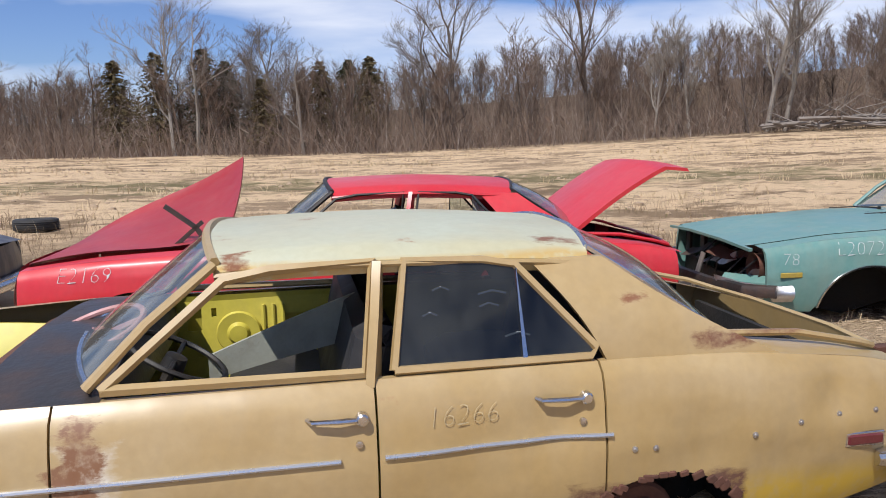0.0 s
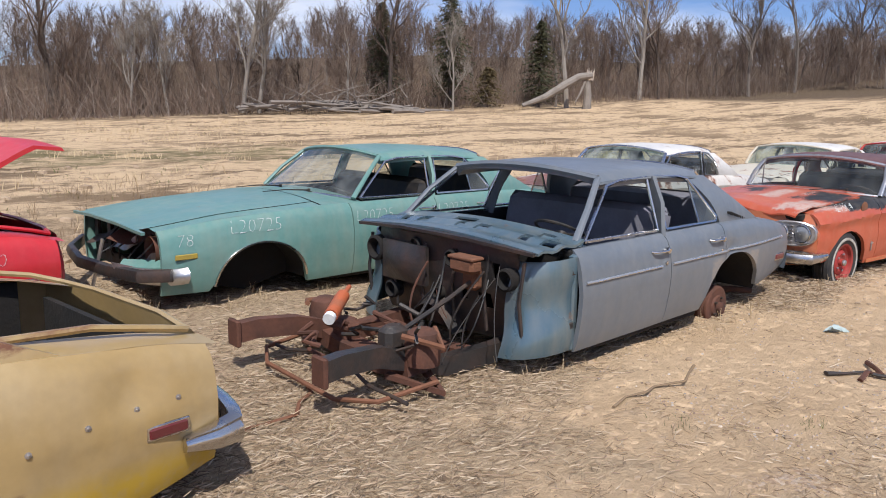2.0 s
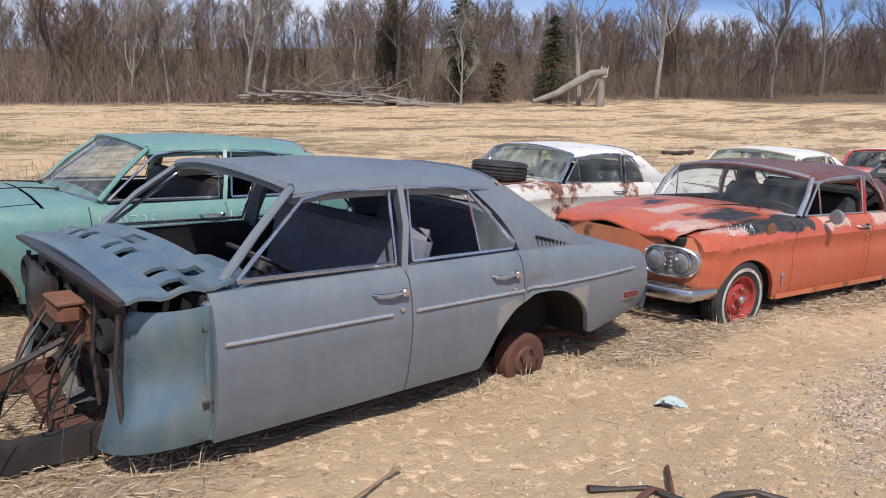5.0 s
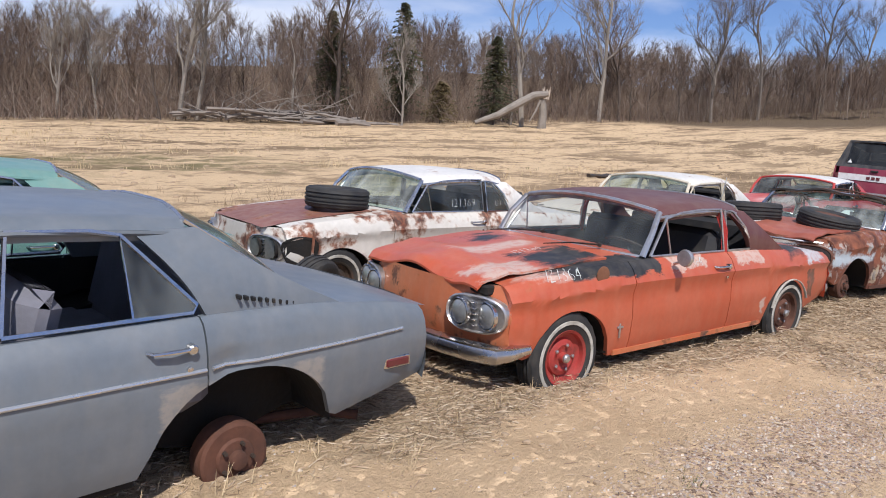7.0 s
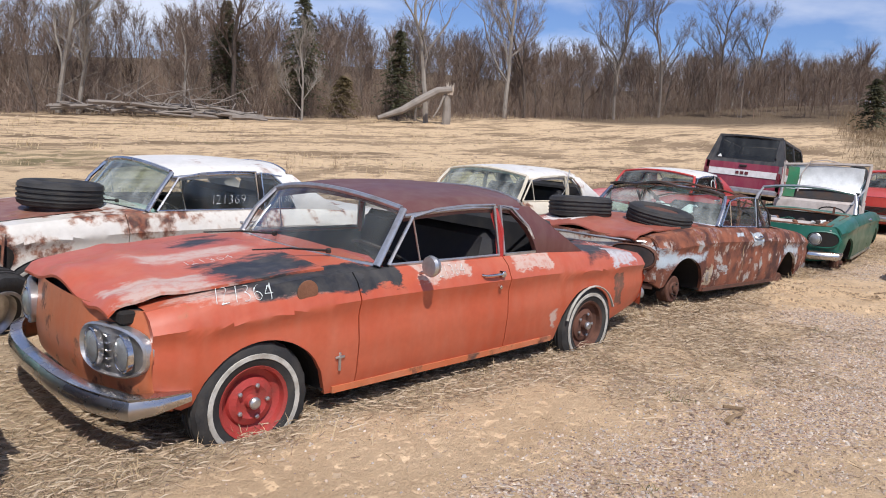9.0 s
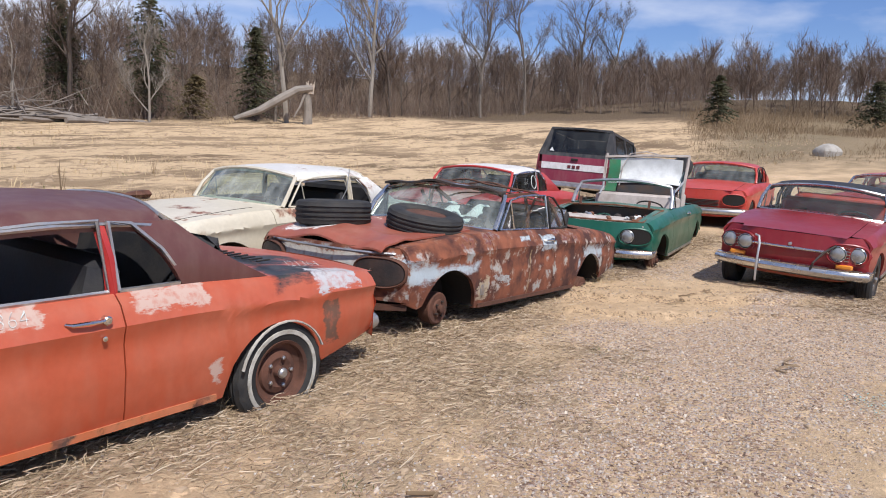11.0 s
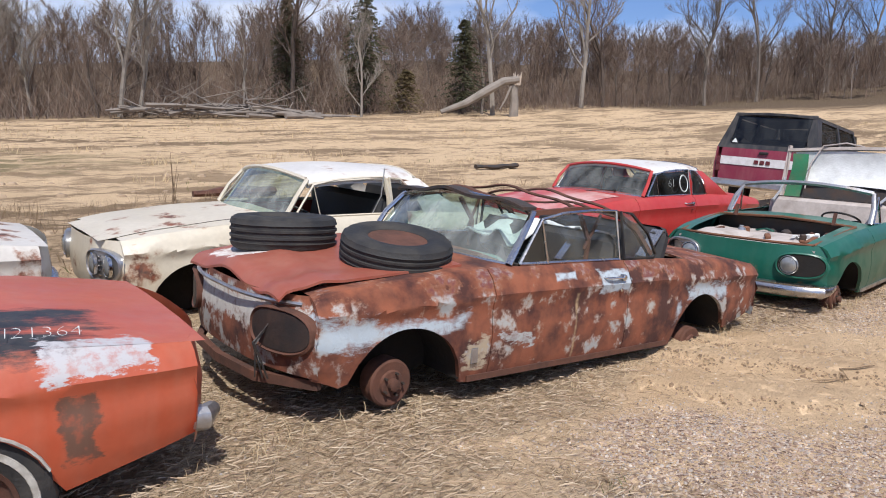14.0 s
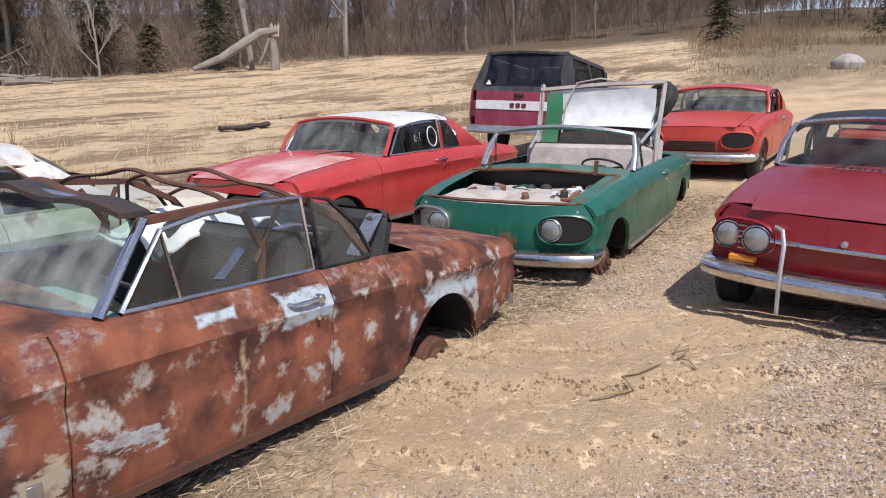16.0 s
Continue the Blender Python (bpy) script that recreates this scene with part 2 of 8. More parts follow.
def box(c, s, bevel=0.0, top=(1.0, 1.0)):
    """A box of centre c and size s with chamfered edges; top scales its upper face in x and y."""
    cx, cy, cz = c
    hx, hy, hz = s[0] / 2, s[1] / 2, s[2] / 2
    b = min(bevel, hx * 0.9, hy * 0.9, hz * 0.9)
    if b <= 0:
        V = [(cx + sx * hx * (top[0] if sz > 0 else 1), cy + sy * hy * (top[1] if sz > 0 else 1), cz + sz * hz) for sz in (-1, 1) for sx, sy in ((-1, -1), (1, -1), (1, 1), (-1, 1))]
        return V, [(3, 2, 1, 0), (4, 5, 6, 7), (0, 1, 5, 4), (1, 2, 6, 5), (2, 3, 7, 6), (3, 0, 4, 7)]
    rings = []
    for z, ins in ((-hz, b), (-hz + b, 0), (hz - b, 0), (hz, b)):
        kx, ky = (top if z > 0 else (1, 1))
        x1, y1 = (hx - ins) * kx, (hy - ins) * ky
        ring = [(-x1 + b, -y1), (x1 - b, -y1), (x1, -y1 + b), (x1, y1 - b), (x1 - b, y1), (-x1 + b, y1), (-x1, y1 - b), (-x1, -y1 + b)]
        rings.append([(cx + x, cy + y, cz + z) for x, y in ring])
    return loft(rings, True, True)


def loft(rings, closed=True, caps=False):
    n = len(rings[0])
    V = [p for r in rings for p in r]
    F = []
    for i in range(len(rings) - 1):
        for j in range(n if closed else n - 1):
            a, b = i * n + j, i * n + (j + 1) % n
            F.append((a, b, b + n, a + n))
    if caps:
        F.append(tuple(reversed(range(n))))
        F.append(tuple(range((len(rings) - 1) * n, len(rings) * n)))
    return V, F


def tube(pts, r, n=6, caps=True, flat=1.0):
    """A tube along points; r is a radius or one for each point; flat squashes it."""
    P = [Vector(p) for p in pts]
    rr = r if isinstance(r, (list, tuple)) else [r] * len(P)
    rings = []
    side = None
    for i, p in enumerate(P):
        d = (P[min(i + 1, len(P) - 1)] - P[max(i - 1, 0)])
        d = d.normalized() if d.length > 1e-9 else Vector((0, 0, 1))
        if side is None:
            side = d.cross(Vector((0, 0, 1)) if abs(d.z) < 0.9 else Vector((1, 0, 0))).normalized()
        else:
            side = (side - d * side.dot(d)).normalized()
        up = d.cross(side)
        rings.append([tuple(p + side * math.cos(2 * math.pi * k / n) * rr[i] + up * math.sin(2 * math.pi * k / n) * rr[i] * flat) for k in range(n)])
    return loft(rings, True, caps)


def bar(pts, w, h):
    """A flat strip with rectangular section along points: w sideways (horizontal), h tall."""
    P = [Vector(p) for p in pts]
    rings = []
    for i, p in enumerate(P):
        d = (P[min(i + 1, len(P) - 1)] - P[max(i - 1, 0)]).normalized()
        s = d.cross(Vector((0, 0, 1)))
        s = s.normalized() if s.length > 1e-6 else Vector((0, 1, 0))
        u = s.cross(d).normalized()
        rings.append([tuple(p + s * a * w / 2 + u * b * h / 2) for a, b in ((-1, -1), (1, -1), (1, 1), (-1, 1))])
    return loft(rings, True, True)


def lathe(profile, n=24, centre=(0, 0, 0), axis="y", caps=True):
    """Turns (radius, along) round an axis."""
    rings = []
    for r, a in profile:
        ring = []
        for k in range(n):
            c, s = math.cos(2 * math.pi * k / n), math.sin(2 * math.pi * k / n)
            p = {"y": (r * c, a, r * s), "x": (a, r * s, r * c), "z": (r * c, r * s, a)}[axis]
            ring.append(tuple(p[i] + centre[i] for i in range(3)))
        rings.append(ring)
    return loft(rings, True, caps)


def curve_of(pts):
    X, Y = [p[0] for p in pts], [p[1] for p in pts]
    off = np.array((-0.09, -0.045, 0.0, 0.045, 0.09))
    return lambda x: float(np.mean(np.interp(x + off, X, Y)))


def writing(text, parent, m, size, mat=CHALK, name="writing"):
    c = bpy.data.curves.new(name, "FONT")
    c.body, c.size, c.extrude, c.align_x, c.align_y, c.shear = text, size, 0.0004, "CENTER", "CENTER", 0.15
    c.resolution_u = 2
    c.offset = -size * 0.034
    tmp = new("tmp", c)
    bpy.context.view_layer.update()
    me = bpy.data.meshes.new_from_object(tmp.evaluated_get(bpy.context.evaluated_depsgraph_get()))
    bpy.data.objects.remove(tmp)
    me.name = name
    me.materials.clear()
    me.materials.append(mat)
    ob = new(name, me)
    ob.parent = parent
    ob.matrix_local = m
    return ob


# ---- wheels ----
def tyre_mesh(R=0.31, w=0.17, rin=0.175, flat=0.0, n=40):
    h = w / 2
    prof = [(rin, -h * 0.8), (rin + 0.015, -h * 0.95), (rin + 0.06, -h * 1.06), (R - 0.035, -h), (R - 0.010, -h * 0.85), (R - 0.002, -h * 0.6)]
    # circumferential grooves
    for a in (-0.4, 0.0, 0.4):
        prof += [(R, h * (a - 0.13)), (R - 0.009, h * (a - 0.09)), (R - 0.009, h * (a + 0.09)), (R, h * (a + 0.13))]
    prof += [(R - 0.002, h * 0.6), (R - 0.010, h * 0.85), (R - 0.035, h), (rin + 0.06, h * 1.06), (rin + 0.015, h * 0.95), (rin, h * 0.8), (rin, -h * 0.8)]
    rings = []
    for k in range(n):
        a = 2 * math.pi * k / n
        c, s = math.cos(a), math.sin(a)
        ring = []
        for i, (r, y) in enumerate(prof):
            if r > R - 0.011 and k % 2 and abs(y) > h * 0.55:
                r -= 0.008
            x, z = r * c, r * s
            if flat and z < -(R - flat):
                y *= 1.0 + 0.25 * min(1, (-(R - flat) - z) / 0.05)
                z = -(R - flat)
            ring.append((x, y, z))
        rings.append(ring)
    return loft(rings + [rings[0]], False)


def wheel(parent, x, y, z, R=0.31, mat_rim=None, white=False, flat=0.0, side=-1, name="wheel", tyre=True, label=""):
    hub = new(name)
    hub.parent = parent
    hub.location = (x, y, z)
    if label:
        tagged(hub, label)
    if tyre:
        mesh_part("tyre", tyre_mesh(R, 0.17, 0.172, flat), RUBBER, hub)
        if white:
            mesh_part("whitewall", lathe([(0.222, side * 0.0900), (0.224, side * 0.0935), (0.246, side * 0.0935), (0.248, side * 0.0900)], 40, (0, 0, 0), "y", False), WHITEWALL, hub)
        s = side
        prof = [(0.176, -s * 0.07), (0.176, s * 0.068), (0.186, s * 0.078), (0.184, s * 0.083), (0.168, s * 0.074), (0.160, s * 0.045), (0.128, s * 0.030), (0.118, s * 0.046), (0.085, s * 0.058), (0.055, s * 0.044), (0.036, s * 0.046), (0.032, s * 0.075), (0.022, s * 0.08)]
        mesh_part("rim", lathe(prof, 32), mat_rim or DARK_METAL, hub)
        nuts = [lathe([(0.012, s * 0.05), (0.012, s * 0.066), (0.006, s * 0.07)], 6, (0.082 * math.cos(k * 1.2566), 0, 0.082 * math.sin(k * 1.2566))) for k in range(5)]
        for vf in nuts:
            mesh_part("lug_nut", vf, DULL_CHROME, hub)
        mesh_part("grease_cap", lathe([(0.03, s * 0.07), (0.03, s * 0.09), (0.02, s * 0.1), (0.004, s * 0.102)], 12), DULL_CHROME, hub)
    else:
        s = side
        mesh_part("brake_drum", lathe([(0.10, -s * 0.09), (0.130, -s * 0.08), (0.132, -s * 0.01), (0.126, -s * 0.0), (0.132, s * 0.005), (0.130, s * 0.02), (0.118, s * 0.028), (0.075, s * 0.026), (0.068, s * 0.04), (0.035, s * 0.042), (0.032, s * 0.07), (0.02, s * 0.075)], 28), RUST, hub)
        for k in range(5):
            mesh_part("wheel_stud", lathe([(0.008, s * 0.02), (0.008, s * 0.06)], 6, (0.06 * math.cos(k * 1.2566), 0, 0.06 * math.sin(k * 1.2566))), DARK_METAL, hub)
    return hub


# ---- cars ----
def patch(p00, p10, p01, p11, bulge=(0, 0, 0)):
    """A bilinear patch with a bulge in its middle."""
    a, b, c, d, g = (Vector(p) for p in (p00, p10, p01, p11, bulge))

    def fn(u, v):
        p = (a * (1 - u) + b * u) * (1 - v) + (c * (1 - u) + d * u) * v
        return tuple(p + g * (16 * u * (1 - u) * v * (1 - v)) ** 0.5)
    return fn


class Shell:
    """The sheet metal of one car as a surface: x runs to the rear from the front axle, y to the car's right, z up."""

    def __init__(self, S):
        self.S = S
        self.belt, self.sill, self.plan = curve_of(S["belt"]), curve_of(S["sill"]), curve_of(S["plan"])
        self.crown = curve_of(S["crown"])
        self.px, self.pf = [p[0] for p in S["prof"]], [p[1] for p in S["prof"]]
        self.dents = S.get("dents", ())

    def low(self, x):
        z = self.sill(x)
        for xc, zc, r in self.S["arches"]:
            if abs(x - xc) < r:
                z = max(z, zc + math.sqrt(max(0.0, r * r - (x - xc) ** 2)) * self.S.get("arch_k", 1.0))
        return z

    def y(self, x, z, side):
        s, b = self.sill(x), self.belt(x)
        t = min(1.0, max(0.0, (z - s) / max(0.05, b - s)))
        w = self.plan(x) * self.S["W"] * float(np.interp(t, self.px, self.pf))
        w += 0.004 * noise.noise(Vector((x * 2.3 + self.S.get("seed", 0), z * 3.1, side * 2.0)))
        for dx, dz, r, d in self.dents:
            q = ((x - dx) ** 2 + (z - dz) ** 2) / (r * r)
            if q < 4 and side < 0:
                w -= d * math.exp(-q * 1.5)
        return side * w

    def panel(self, x0, x1, side, z_top=None, n=None, rows=14, gap=0.004):
        n = n or max(6, int((x1 - x0) / 0.045))
        x0, x1 = x0 + gap, x1 - gap

        def fn(u, v):
            x = x0 + (x1 - x0) * u
            lo, hi = self.low(x), self.belt(x)
            z = lo + (hi - lo) * v
            return (x, self.y(x, z, side), z)
        V, F = grid(fn, n, rows, flip=side > 0)
        # returned edges
        k = len(V)
        m = rows + 1
        loop = [i * m for i in range(n, -1, -1)] + list(range(1, m)) + [i * m + rows for i in range(1, n + 1)] + [n * m + j for j in range(rows - 1, 0, -1)]
        for i in loop:
            x, y, z = V[i]
            V.append((x, y - side * 0.03, z))
        L = len(loop)
        for a in range(L):
            b = (a + 1) % L
            f = (loop[a], loop[b], k + b, k + a)
            F.append(f if side > 0 else tuple(reversed(f)))
        return V, F

    def top(self, x0, x1, inset=0.0, lift=0.0, n=None, m=18, f0=-1.0, f1=1.0):
        """The upper sheet (hood, cowl, deck) between x0 and x1, over the width fraction f0..f1."""
        n = n or max(4, int((x1 - x0) / 0.06))

        def fn(u, v):
            x = x0 + (x1 - x0) * u
            f = f0 + (f1 - f0) * v
            b = self.belt(x)
            w = self.plan(x) * self.S["W"] * self.pf[-1] - inset
            c = self.crown(x)
            rib = self.S.get("rib", 0.0) * math.exp(-((abs(f) - 0.0) / 0.10) ** 2)
            z = b + c * (1 - abs(f) ** 2.2) + rib + lift + 0.003 * noise.noise(Vector((x * 2.0, f * 3, self.S.get("seed", 0))))
            return (x, f * w, z)
        return grid(fn, n, m, flip=False)

    def face(self, x_end, depth, z0, z1, front=True, n=20, m=8, lean=0.0, power=3.0):
        """The front or rear face, rounded in plan."""
        s = 1 if front else -1

        def fn(u, v):
            f = -1 + 2 * u
            z = z0 + (z1 - z0) * v
            xe = x_end + s * depth * abs(f) ** power
            w = self.plan(xe) * self.S["W"] * float(np.interp(v * 0.6 + 0.4, self.px, self.pf))
            return (xe + s * lean * (1 - v) - s * 0.02 * math.sin(v * math.pi), f * w, z if v < 0.999 else self.belt(xe) + self.crown(xe) * (1 - abs(f) ** 2.2))
        return grid(fn, n, m, flip=not front)

    def arch_liner(self, xc, zc, r, side, depth=0.33):
        a0 = 0.0

        def fn(u, v):
            a = a0 + (math.pi - 2 * a0) * u
            x, z = xc + (r + 0.012) * math.cos(a), zc + (r + 0.012) * math.sin(a) * self.S.get("arch_k", 1.0)
            z = max(z, self.sill(x) - 0.02)
            y = self.y(x, max(z, self.sill(x)), side)
            return (x, y - side * (0.012 + depth * v), z)
        V1, F1 = grid(fn, 20, 3)
        inner = [V1[i * 4 + 3] for i in range(21)]
        k = len(V1)
        V1 = V1 + [(xc, inner[10][1], zc - 0.1)]
        F1 = F1 + [(i * 4 + 3, (i + 1) * 4 + 3, k) for i in range(20)]
        return V1, F1


def bench(parent, x, z, w, mat, name="seat", back=True):
    ob = mesh_part(name, join(box((x, 0, z), (0.50, w, 0.20), 0.06), moved(box((0, 0, 0), (0.16, w, 0.55), 0.06), pose(x + 0.31, 0, z + 0.28, 0, 14, 0))), mat, parent)
    return ob


def steering_wheel(parent, x, y, z, mat, tilt=62):
    m = pose(x, y, z, 0, -tilt + 90, 0)
    ring = [(0.19 * math.cos(2 * math.pi * k / 28), 0.19 * math.sin(2 * math.pi * k / 28), 0) for k in range(29)]
    vf = join(tube(ring, 0.011, 6, False), tube([(0, -0.19, 0), (0, 0, -0.02), (0, 0.19, 0)], 0.010, 6), lathe([(0.045, -0.05), (0.04, 0.0), (0.01, 0.008)], 14, axis="z"), tube([(0, 0, -0.03), (0, 0, -0.42)], 0.022, 8))
    return mesh_part("steering_wheel", moved(vf, m), mat, parent)


def bumper_bar_mesh(pts, h):
    """A dented pressed-steel beam with a rolled section."""
    rings = []
    for i, p in enumerate(pts):
        a, b = Vector(pts[max(0, i - 1)]), Vector(pts[min(len(pts) - 1, i + 1)])
        d = (b - a).normalized()
        o = Vector((-d.y, d.x, 0)).normalized()
        dent = 0.015 * math.sin(i * 2.3)
        rings.append([tuple(Vector(p) + o * (q + dent) + Vector((0, 0, z * h))) for q, z in ((0.0, -0.5), (0.035, -0.42), (0.045, 0.0), (0.03, 0.40), (0.0, 0.5), (-0.015, 0.45), (-0.015, -0.45))])
    return loft(rings, True, True)


def door_handle(parent, sh, x, z, side, mat=CHROME):
    y = sh.y(x, z, side)
    o = side * 0.001
    pull = tube([(x - 0.10, y + o, z + 0.002), (x - 0.085, y + side * 0.026, z), (x - 0.01, y + side * 0.034, z), (x + 0.05, y + side * 0.028, z - 0.002), (x + 0.065, y + o, z - 0.003)], [0.009, 0.010, 0.011, 0.012, 0.016], 8, True, 0.8)
    button = lathe([(0.021, 0), (0.021, side * 0.03), (0.015, side * 0.036), (0.004, side * 0.037)], 14, (x + 0.072, y, z - 0.004))
    lock = lathe([(0.012, 0), (0.012, side * 0.012), (0.003, side * 0.014)], 12, (x + 0.06, sh.y(x + 0.06, z - 0.075, side), z - 0.085))
    return mesh_part("door_handle", join(pull, button, lock), mat, parent, "chrome handle with push button")


def window_frame(parent, pts, r, mat, name="window_trim"):
    return mesh_part(name, tube(pts, r, 5, True), mat, parent)


def greenhouse(car, sh, G, mats, opts):
    """Roof, pillars, glass and window trim. G: corner places; the left side has negative y."""
    paintm, roofm, trim = mats["body"], mats["roof"], mats.get("trim", CHROME)
    (ax, ay, az), (hx, hy, hz), (rx, ry, rz), (cx, cy, cz) = G["abase"], G["atop"], G["ctop"], G["cbase"]
    zc = G["crown"]

    def roof_fn(u, v):
        x = hx + (rx - hx) * u
        f = -1 + 2 * v
        hw = hy + (ry - hy) * u + 0.035 * math.sin(math.pi * u)
        zr = hz + (rz - hz) * u + G["peak"] * math.sin(math.pi * min(1, u * 0.96 + 0.02)) ** 0.8
        z = zr + zc * (1 - abs(f) ** 2.6) - 0.03 * max(0, abs(f) - 0.93) / 0.07
        x += (-0.07 * (1 - f * f) if u < 0.5 else 0.08 * (1 - f * f)) * abs(2 * u - 1) ** 2
        return (x, f * hw, z + 0.003 * noise.noise(Vector((x * 2, f * 3, 5))))
    if opts.get("roof", True):
        mesh_part("roof", sheet(roof_fn, 26, 22, (0, 0, -0.045)), roofm, car, opts.get("roof_label", ""))
    for side in (-1, 1):
        A, H, R, C = (ax, side * ay, az), (hx, side * hy, hz), (rx, side * ry, rz), (cx, side * cy, cz)
        mid = tuple((Vector(A) + Vector(H)) / 2 + Vector((-0.012, side * 0.02, 0.01)))
        mesh_part("windscreen_pillar", tube([A, mid, H], [0.026, 0.023, 0.023], 8, True, 0.75), mats.get("pillar", trim), car)
        if opts.get("roof", True):
            # quarter panel above the belt
            wx, wz = G["wrear"]
            tx, tz = G["wtop"]

            def sail(u, v, side=side, R=R, C=C, wx=wx, wz=wz, tx=tx, tz=tz):
                lo = (wx + (cx - wx) * u, side * (sh.plan(wx + (cx - wx) * u) * sh.S["W"] * sh.pf[-1] - 0.004 - 0.0 * u), sh.belt(wx + (cx - wx) * u) - 0.012)
                k = v
                hi = (tx + (rx + 0.05 - tx) * u, side * (ry + 0.012), tz + (rz - 0.012 - tz) * u)
                p = Vector(lo) * (1 - k) + Vector(hi) * k
                p.x += G.get("sail_curve", 0.05) * math.sin(math.pi * v) * (-u) + 0.02 * math.sin(math.pi * v) * (1 - u)
                p.y += side * 0.045 * math.sin(math.pi * v)
                return tuple(p)
            mesh_part("roof_pillar", sheet(sail, 8, 12, (0, -side * 0.04, 0), flip=side < 0), mats.get("sail", roofm), car)
        if opts.get("roof", True):
            rail = [tuple(roof_fn(u, 0.0 if side < 0 else 1.0)) for u in (0, 0.15, 0.3, 0.5, 0.7, 0.85, 1.0)]
            rail = [(x, y + side * 0.008, z - 0.012) for x, y, z in rail]
            mesh_part("drip_rail", tube(rail, 0.012, 6, True), mats.get("drip", trim), car)
            for bx, bt, bw in G.get("bpillars", ()):
                yb = sh.y(bx, sh.belt(bx), side)
                u = min(1, max(0, (bt - hx) / (rx - hx)))
                T = roof_fn(u, 0.0 if side < 0 else 1.0)
                mesh_part("door_pillar", bar([(bx, yb - side * 0.02, sh.belt(bx) - 0.03), ((bx + T[0]) / 2, (yb + T[1]) / 2 + side * 0.012, (sh.belt(bx) + T[2]) / 2), (T[0], T[1] - side * 0.005, T[2] - 0.02)], 0.03, bw), mats.get("frame", paintm), car)
    # windscreen and rear window
    if opts.get("screen", True):
        fn = patch((ax, -ay + 0.02, az), (ax, ay - 0.02, az), (hx, -hy + 0.02, hz), (hx, hy - 0.02, hz), (-0.16, 0, 0.02))

        def bowed(u, v):
            p = Vector(fn(u, v))
            e = 1 - (2 * u - 1) ** 2
            q = Vector(patch((ax, -ay + 0.02, az), (ax, ay - 0.02, az), (hx, -hy + 0.02, hz), (hx, hy - 0.02, hz))(u, v))
            return tuple(q + Vector((-0.16 * e * (1 - 0.55 * v), 0, (0.02 * (1 - v) + (zc * v)) * e)))
        g = mesh_part("windscreen", grid(bowed, 16, 8), mats.get("screen_glass", GLASS), car)
        g.visible_shadow = False
        edge = [bowed(u / 12, 1.0) for u in range(13)]
        mesh_part("windscreen_header", tube([(x, y, z + 0.004) for x, y, z in edge], 0.019, 6, True), mats.get("pillar", trim), car)
        low = [bowed(u / 12, 0.0) for u in range(13)]
        mesh_part("windscreen_sill", tube(low, 0.013, 6, True), trim, car)
    elif opts.get("header", True):
        edge = [(hx - 0.06 * (1 - (2 * u / 12 - 1) ** 2), hy * (2 * u / 12 - 1), hz + zc * (1 - (2 * u / 12 - 1) ** 2)) for u in range(13)]
        mesh_part("windscreen_header", tube(edge, 0.026, 6, True), mats.get("pillar", trim), car)
    if opts.get("roof", True) and opts.get("back", True):
        bx = G["bbase"]
        yb = cy - 0.10
        zb = sh.belt(bx) + sh.crown(bx)

        def bfn(u, v):
            f = -1 + 2 * u
            e = 1 - f * f
            lo = Vector((bx + 0.06 * e, f * yb, sh.belt(bx) + sh.crown(bx) * (1 - abs(f * 0.8) ** 2.2) + 0.005))
            T = Vector(roof_fn(1.0, 0.5 + f * 0.46))
            return tuple(lo * (1 - v) + T * v + Vector((0.05 * e * math.sin(math.pi * v), 0, 0.03 * e * math.sin(math.pi * v))))
        g = mesh_part("rear_window", grid(bfn, 14, 8, True), mats.get("back_glass", GLASS_DUSTY), car)
        g.visible_shadow = False
        mesh_part("rear_window_trim", tube([bfn(0, v / 6) for v in range(7)] + [bfn(u / 10, 1) for u in range(11)] + [bfn(1, 1 - v / 6) for v in range(7)], 0.012, 5), trim, car)
    # side windows: outline in (x, z) with y between belt and roof rail
    if opts.get("side_trim", True):
        top = lambda x: (np.interp(x, [hx, (hx + rx) / 2, rx], [hz - 0.03, hz - 0.03 + G["peak"] + (rz - hz) * 0.5, rz - 0.03]))
        for side in (-1, 1):
            for W in G["windows"]:
                pts = []
                for x, z in W["outline"]:
                    k = (z - sh.belt(x)) / max(0.05, (hz - sh.belt(x)))
                    yb = sh.plan(x) * sh.S["W"] * sh.pf[-1] - 0.015
                    pts.append((x, side * (yb * (1 - k) + (hy + 0.02) * k + 0.03 * math.sin(math.pi * min(1, max(0, k)))), z))
                mesh_part("window_trim", tube(pts + [pts[0]], W.get("r", 0.011), 5, False), W.get("trim", trim), car)
                if W.get("glass") and (side < 0 or not W.get("near_only")):
                    c = Vector((0, 0, 0))
                    for p in pts:
                        c += Vector(p)
                    c /= len(pts)
                    g = mesh_part("side_window", ([tuple(c)] + pts, [(0, i + 1, (i + 1) % len(pts) + 1) for i in range(len(pts))]), W["glass"], car)
                    g.visible_shadow = False
    return roof_fn


